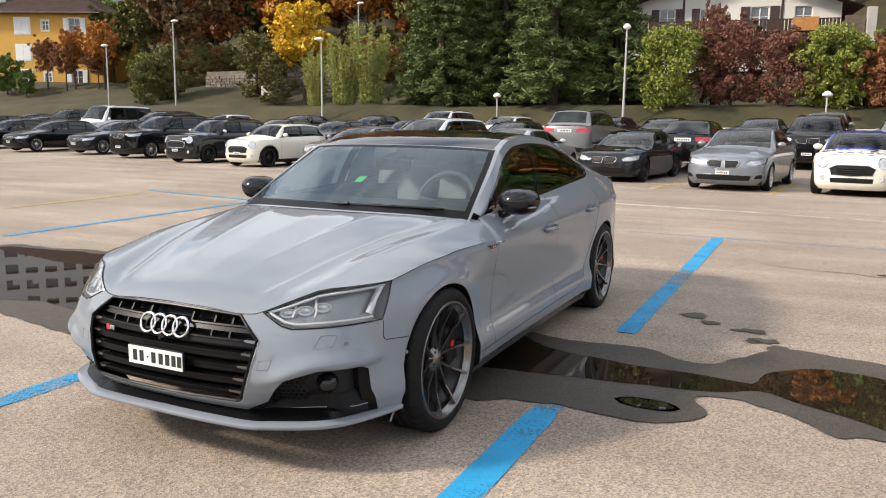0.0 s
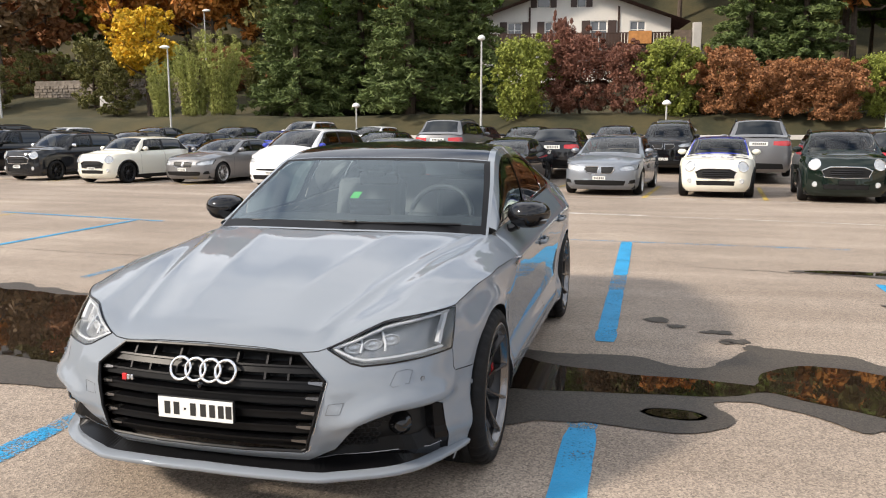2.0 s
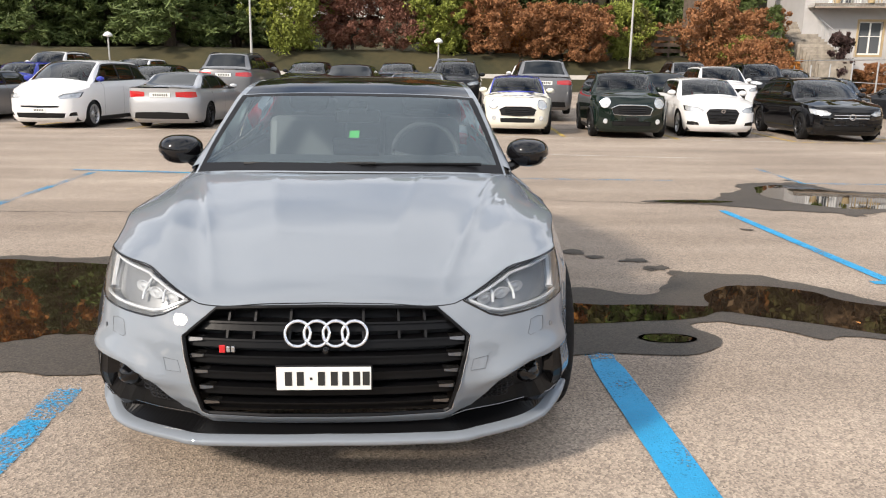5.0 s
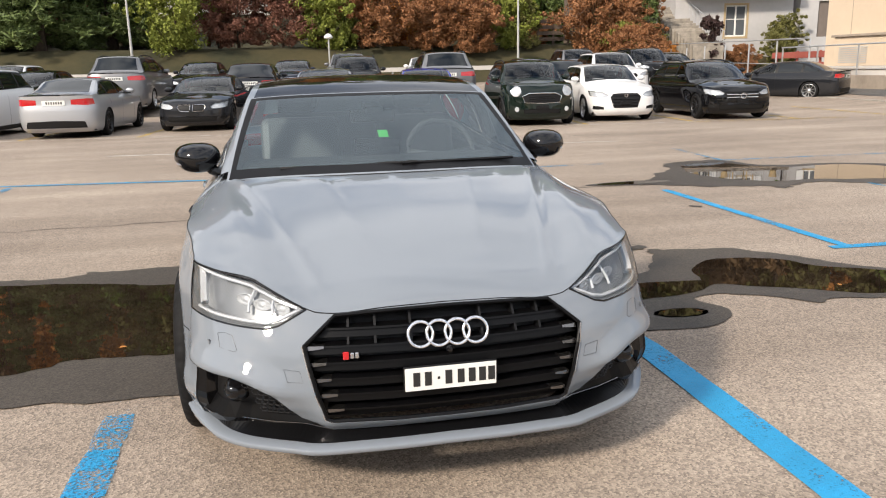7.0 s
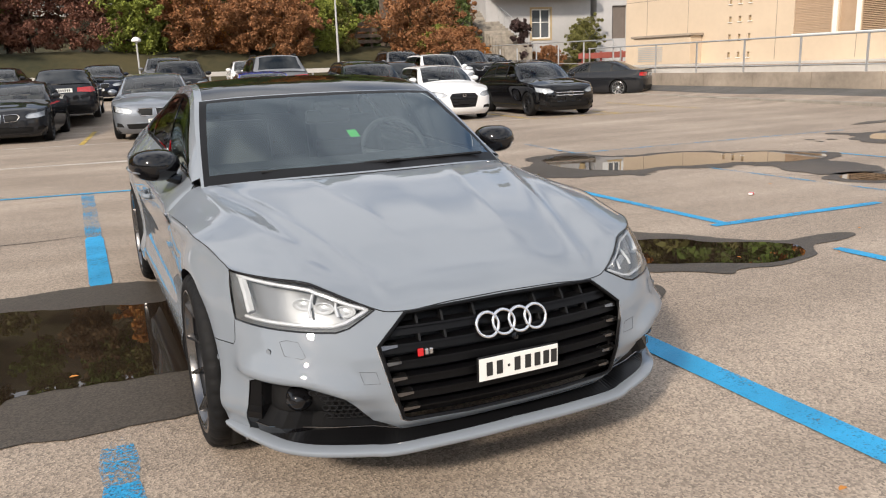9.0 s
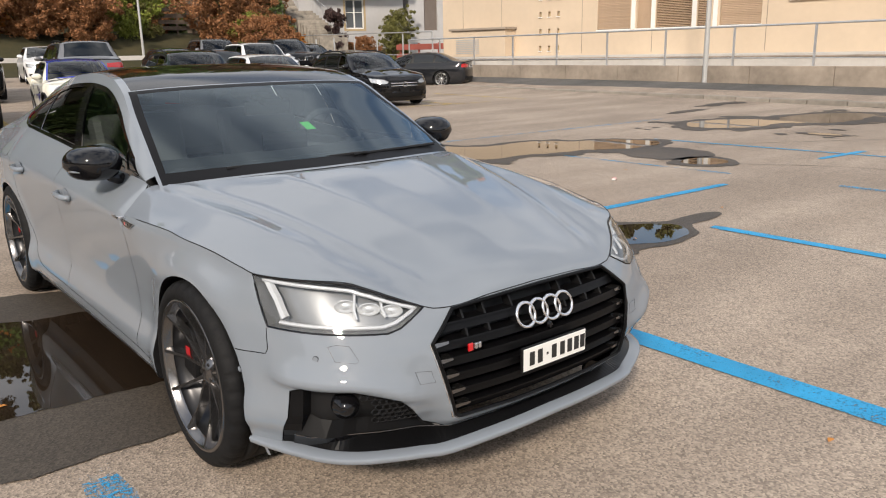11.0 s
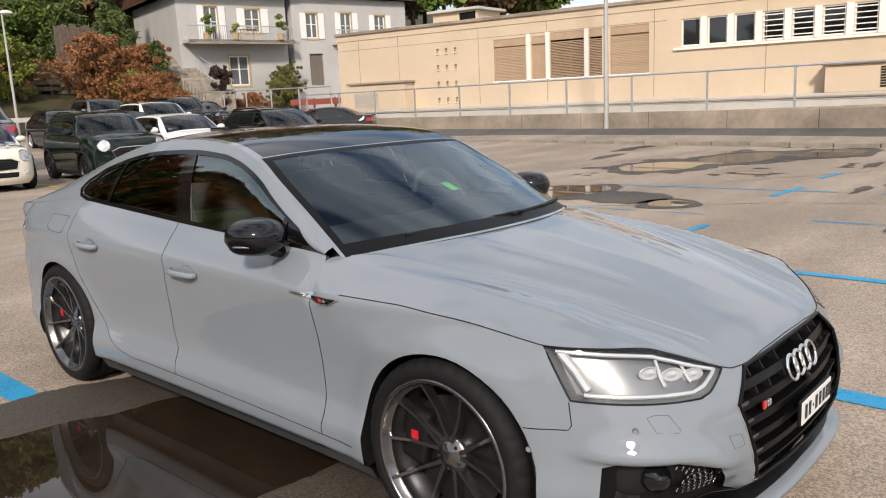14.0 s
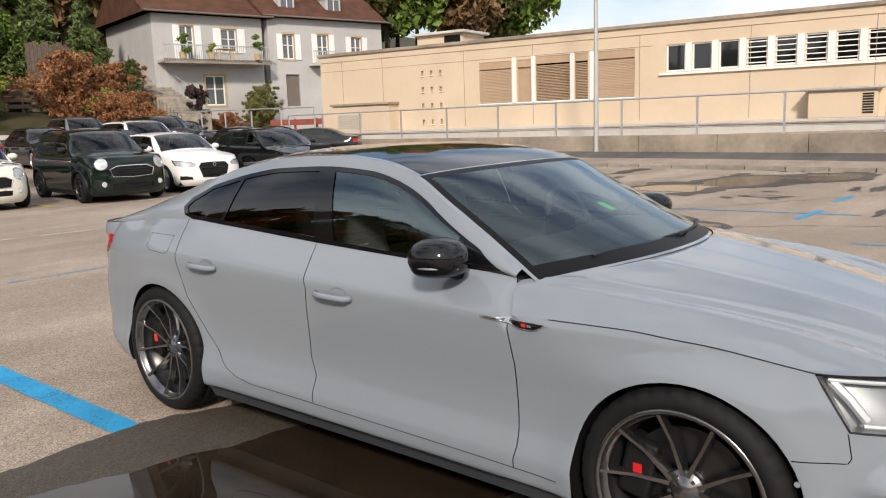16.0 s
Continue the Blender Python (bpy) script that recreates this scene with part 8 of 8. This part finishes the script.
for k in range(17):
    part("step", box(-k * .16 + .9, -k * .16 + 2.3 + .6, k * .30, k * .30 + .34, -1.0, .18 * (k + 1), .02), M["step_stone"], steps)
part("stringer_wall", box(-2.6, -1.4, .5, 5.2, -1, 2.2, .1), M["dry_stone"], steps)
part("handrail", tube([(2.9, .1, 1.1), (.4, 5.0, 4.1)], .03), M["galv"], steps)
for k in range(14):
    part("baluster", tube([(2.9 - k * .18, .1 + k * .35, .2 + k * .2), (2.9 - k * .18, .1 + k * .35, 1.1 + k * .214)], .012, 5), M["galv"], steps)
# plants and table on the balcony
for x, y, r, h, col in ((28.6, 48.2, .55, 1.6, "leaf_green"), (34.0, 46.9, .5, 1.7, "leaf_green"), (30.6, 47.7, .3, .8, "leaf_lime")):
    pt = thing("potted_plant", pose(x, y, 6.36), "leafy green plant in a terracotta pot", "plant", "balcony plants")
    part("pot", lathe([(.001, 0), (.2, 0), (.28, .45), (.24, .45), (.001, .40)], 14, "z"), M["stone_trim"], pt)
    rd_ = random.Random(int(x * 10))
    part("foliage", leaf_cloud("foliage", rd_, [(Vector((rd_.uniform(-r, r) * .6, rd_.uniform(-r, r) * .6, .5 + h * rd_.random() * .7)), r * .45) for _ in range(10)], 40, .09, M[col]), parent=pt)
bt = thing("balcony_table", pose(31.6, 47.5, 6.36, 0, 0, -11), "small wooden balcony table", "table")
part("tabletop", box(-.6, .6, -.4, .4, .70, .74), M["stone_trim"], bt)
for a, b in ((-.5, -.3), (.5, -.3), (-.5, .3), (.5, .3)):
    part("leg", box(a - .03, a + .03, b - .03, b + .03, 0, .70), M["stone_trim"], bt)

# chalet with the long dark balcony
CH = pose(-14.2, 68.5, 7.15, 0, 0, 9)
wx = [(1.2, 2.9, -.2, 1.6, 0), (2.9, 4.2, 2.9, 4.6, 1), (6.3, 7.6, 2.9, 4.6, 1), (10.4, 11.9, 2.7, 4.65, 1), (13.9, 15.3, 2.8, 4.6, 0), (12.4, 13.3, .2, 1.5, 0), (9.4, 10.4, .3, 1.5, 0), (14.0, 15.0, -.2, 1.6, 0)]
ch_ = house("chalet", CH, 17.5, 10, 4.8, M["chalet_wall"], M["roof_dark"], "white chalet with a long dark timber balcony", 3.1, 1.5, wx, M["shutter_dark"], None, True)
for x0, x1 in ((5.6, 6.7), (9.2, 9.9)):
    aw = part("attic_window", box(x0, x1, -.03, .0, 5.9, 6.9), M["far_glass"], ch_)
    for q0 in (x0 - .62, x1 + .06):
        part("shutter", box(q0, q0 + .56, -.07, -.035, 5.85, 6.95, .008), M["shutter_dark"], aw)
for x in (4.9, 12.9):
    part("timber_post", box(x - .09, x + .09, -.06, -.002, 2.4, 5.9), M["dark_wood"], ch_)
balcony(ch_, -.2, 17.2, -1.6, 2.35, 1.05, True, M["dark_wood"])
for x in (.2, 5.6, 11.2, 16.8):
    part("balcony_post", box(x - .12, x + .12, -1.5, -1.26, -3, 2.1), M["white_wall"] if x > 3 else M["dark_wood"], ch_)
part("cloth", box(13.6, 15.6, -1.68, -1.60, 2.4, 3.5, .02), M["rust_cloth"], ch_, "orange cloth hung over the balcony")
part("gate_pillar", box(19.2, 19.9, -1.5, -.8, -3, 4.2, .03), M["pale_conc"], ch_)
part("garden_wall", box(18.0, 27.0, 1.0, 1.5, -3, 2.6), M["dry_stone"], ch_)
part("garden_gate", box(17.6, 19.1, -1.2, -1.12, .3, 3.6), M["old_timber"], ch_)

# ochre house at the far end
YH = pose(-95.5, 62, 3.2, 0, 0, 22)
ywin = []
for z in (2.4, 5.5, 8.8):
    ywin += [(5.5, 7.4, z + .3, z + 2.2, 2), (9.0, 9.9, z + .7, z + 1.9, 0), (12.6, 14.0, z + .3, z + 2.2, 1)]
house("ochre_house", YH, 17, 13, 11.6, M["yellow_wall"], M["roof_dark"], "ochre yellow apartment house with white shutters", 3.6, .9, ywin, M["shutter_white"], M["trim_white"], hip=True)

# pale apartment block above the trees, seen in the water
bk = thing("apartment_block", pose(-138.5, 69.5, rise(-121, 92) - 1, 0, 0, 52), "tall pale apartment block with rows of loggias", "building")
bw = [(1.0 + 3.1 * i, 3.0 + 3.1 * i, 1.0 + 3.0 * j, 2.7 + 3.0 * j) for i in range(18) for j in range(10)]
bm = wall_sheet(0, 57, -8, 31.5, bw, 0, 1.2)
for v in bm.verts:
    v.co = Vector((v.co.y, v.co.x, v.co.z))
part("wall", bm, M["block_wall"], bk)
part("loggia_back", box(.2, 56.8, 1.21, 1.3, -8, 31.3), M["dark_glass"], bk)
part("side_wall", box(0, .4, 1.31, 14, -8, 31.5), M["block_wall"], bk)
part("side_wall", box(56.6, 57, 1.31, 14, -8, 31.5), M["block_wall"], bk)
part("roof", box(-.2, 57.2, -.2, 14.2, 31.5, 31.9), M["concrete"], bk)
for k, q in enumerate(bw):
    if (k * 7) % 3:
        part("parapet", box(q[0] + (0 if k % 2 else 1.0), q[1] if k % 2 else q[1], .1, .2, q[2], q[2] + .75), M["block_wall"], bk)

# houses high on the hill behind the long building
for x, y, z, w, h, wl_, rf_m, lab, tn in ((112, 150, rise(112, 150), 15, 11, "white_wall", "roof_tile", "white hillside house with tiled roof", 12), (92, 140, rise(92, 140), 16, 12, "green_wall", "roof_tile", "pale green apartment house on the hill", 0), (132, 148, rise(132, 148), 13, 9, "white_wall", "roof_tile", "white hillside house with tiled roof", 20)):
    house("hill_house", pose(x, y, z, 0, 0, tn), w, 10, h, M[wl_], M[rf_m], lab, 3.5, .6, [(1.5 + 3.2 * i, 2.8 + 3.2 * i, 1 + 3 * j, 2.6 + 3 * j, 0) for i in range(int(w / 3.3)) for j in range(int(h / 3))], None, None)

# dry stone terraces on the bank
def stone_wall(x0, y0, x1, y1, h, label, seed):
    rd_ = random.Random(seed)
    ln = math.hypot(x1 - x0, y1 - y0)
    t = thing("stone_terrace", pose(x0, y0, 0, 0, 0, math.degrees(math.atan2(y1 - y0, x1 - x0))), label, "wall", kind="structure")
    part("core", box(0, ln, .08, .7, -2, h + max(rise(x0, y0), rise(x1, y1))), M["dry_stone"], t)
    mes = []
    for k in range(6):
        bm = box(-.5, .5, -.14, .12, -.5, .5, .1)
        for v in bm.verts:
            v.co += Vector((rd_.uniform(-.07, .07), 0, rd_.uniform(-.07, .07)))
        mes.append(bm_mesh("stone", bm, M["dry_stone"]))
    zz = 0
    base = min(rise(x0, y0), rise(x1, y1)) - .2
    while zz < h + .4:
        hh = rd_.uniform(.22, .36)
        xx = 0
        while xx < ln:
            ww = rd_.uniform(.35, .8)
            part("stone", rd_.choice(mes), parent=t, m=pose(xx + ww / 2, rd_.uniform(-.03, .03), base + zz + hh / 2, 0, rd_.uniform(-4, 4)) @ Matrix.Diagonal((ww * .97, 1, hh * .95, 1)))
            xx += ww
        zz += hh
    return t


stone_wall(-56, 60.5, -38, 59.5, 1.5, "dry stone terrace wall on the grassy bank", 1)
stone_wall(-27, 55.5, -16, 55.0, 1.6, "dry stone terrace wall behind the firs", 2)
tb = thing("timber_terrace", pose(10, 55.5, 4.6), "weathered timber terrace edge above the shrubs", "wall", kind="structure")
part("beam", box(-4.5, 8.5, -.1, .1, 0, .35, .02), M["old_timber"], tb)
for k in range(7):
    part("post", box(-4.3 + 2.1 * k, -4.15 + 2.1 * k, -.16, -.1, -2, .3), M["old_timber"], tb)
fn = thing("timber_fence", pose(17.2, 50.5, rise(17.2, 50.5)), "low weathered timber fence on the bank", "fence")
for k in range(4):
    part("post", box(.1 + 1.1 * k, .22 + 1.1 * k, 0, .1, -.2, 1.7), M["old_timber"], fn)
for k in range(4):
    part("board", box(0, 3.6, -.04, 0, .25 + .4 * k, .5 + .4 * k), M["old_timber"], fn)
bf = thing("board_screen", pose(20.5, 54.0, rise(20.5, 54)), "tall weathered board screen above the shrubs", "fence")
for k in range(22):
    part("board", box(.26 * k, .26 * k + .245, 0, .03, 0, 4.6 + .1 * (k % 3)), M["old_timber"], bf)
wb_ = thing("wrapped_bale", pose(-43.6, 55.0, rise(-43.6, 55)), "pale wrapped garden bag standing on the grass", "bag")
part("bag", box(-.6, .6, -.4, .4, 0, 1.5, .18), M["pale_conc"], wb_)
hb = thing("composter", pose(11.2, 56.5, 5.0), "dark green garden composter", "composter")
part("bin", lathe([(.55, 0), (.62, .1), (.5, 1.0), (.45, 1.05), (.001, 1.08)], 14, "z"), M["leaf_fir"], hb)
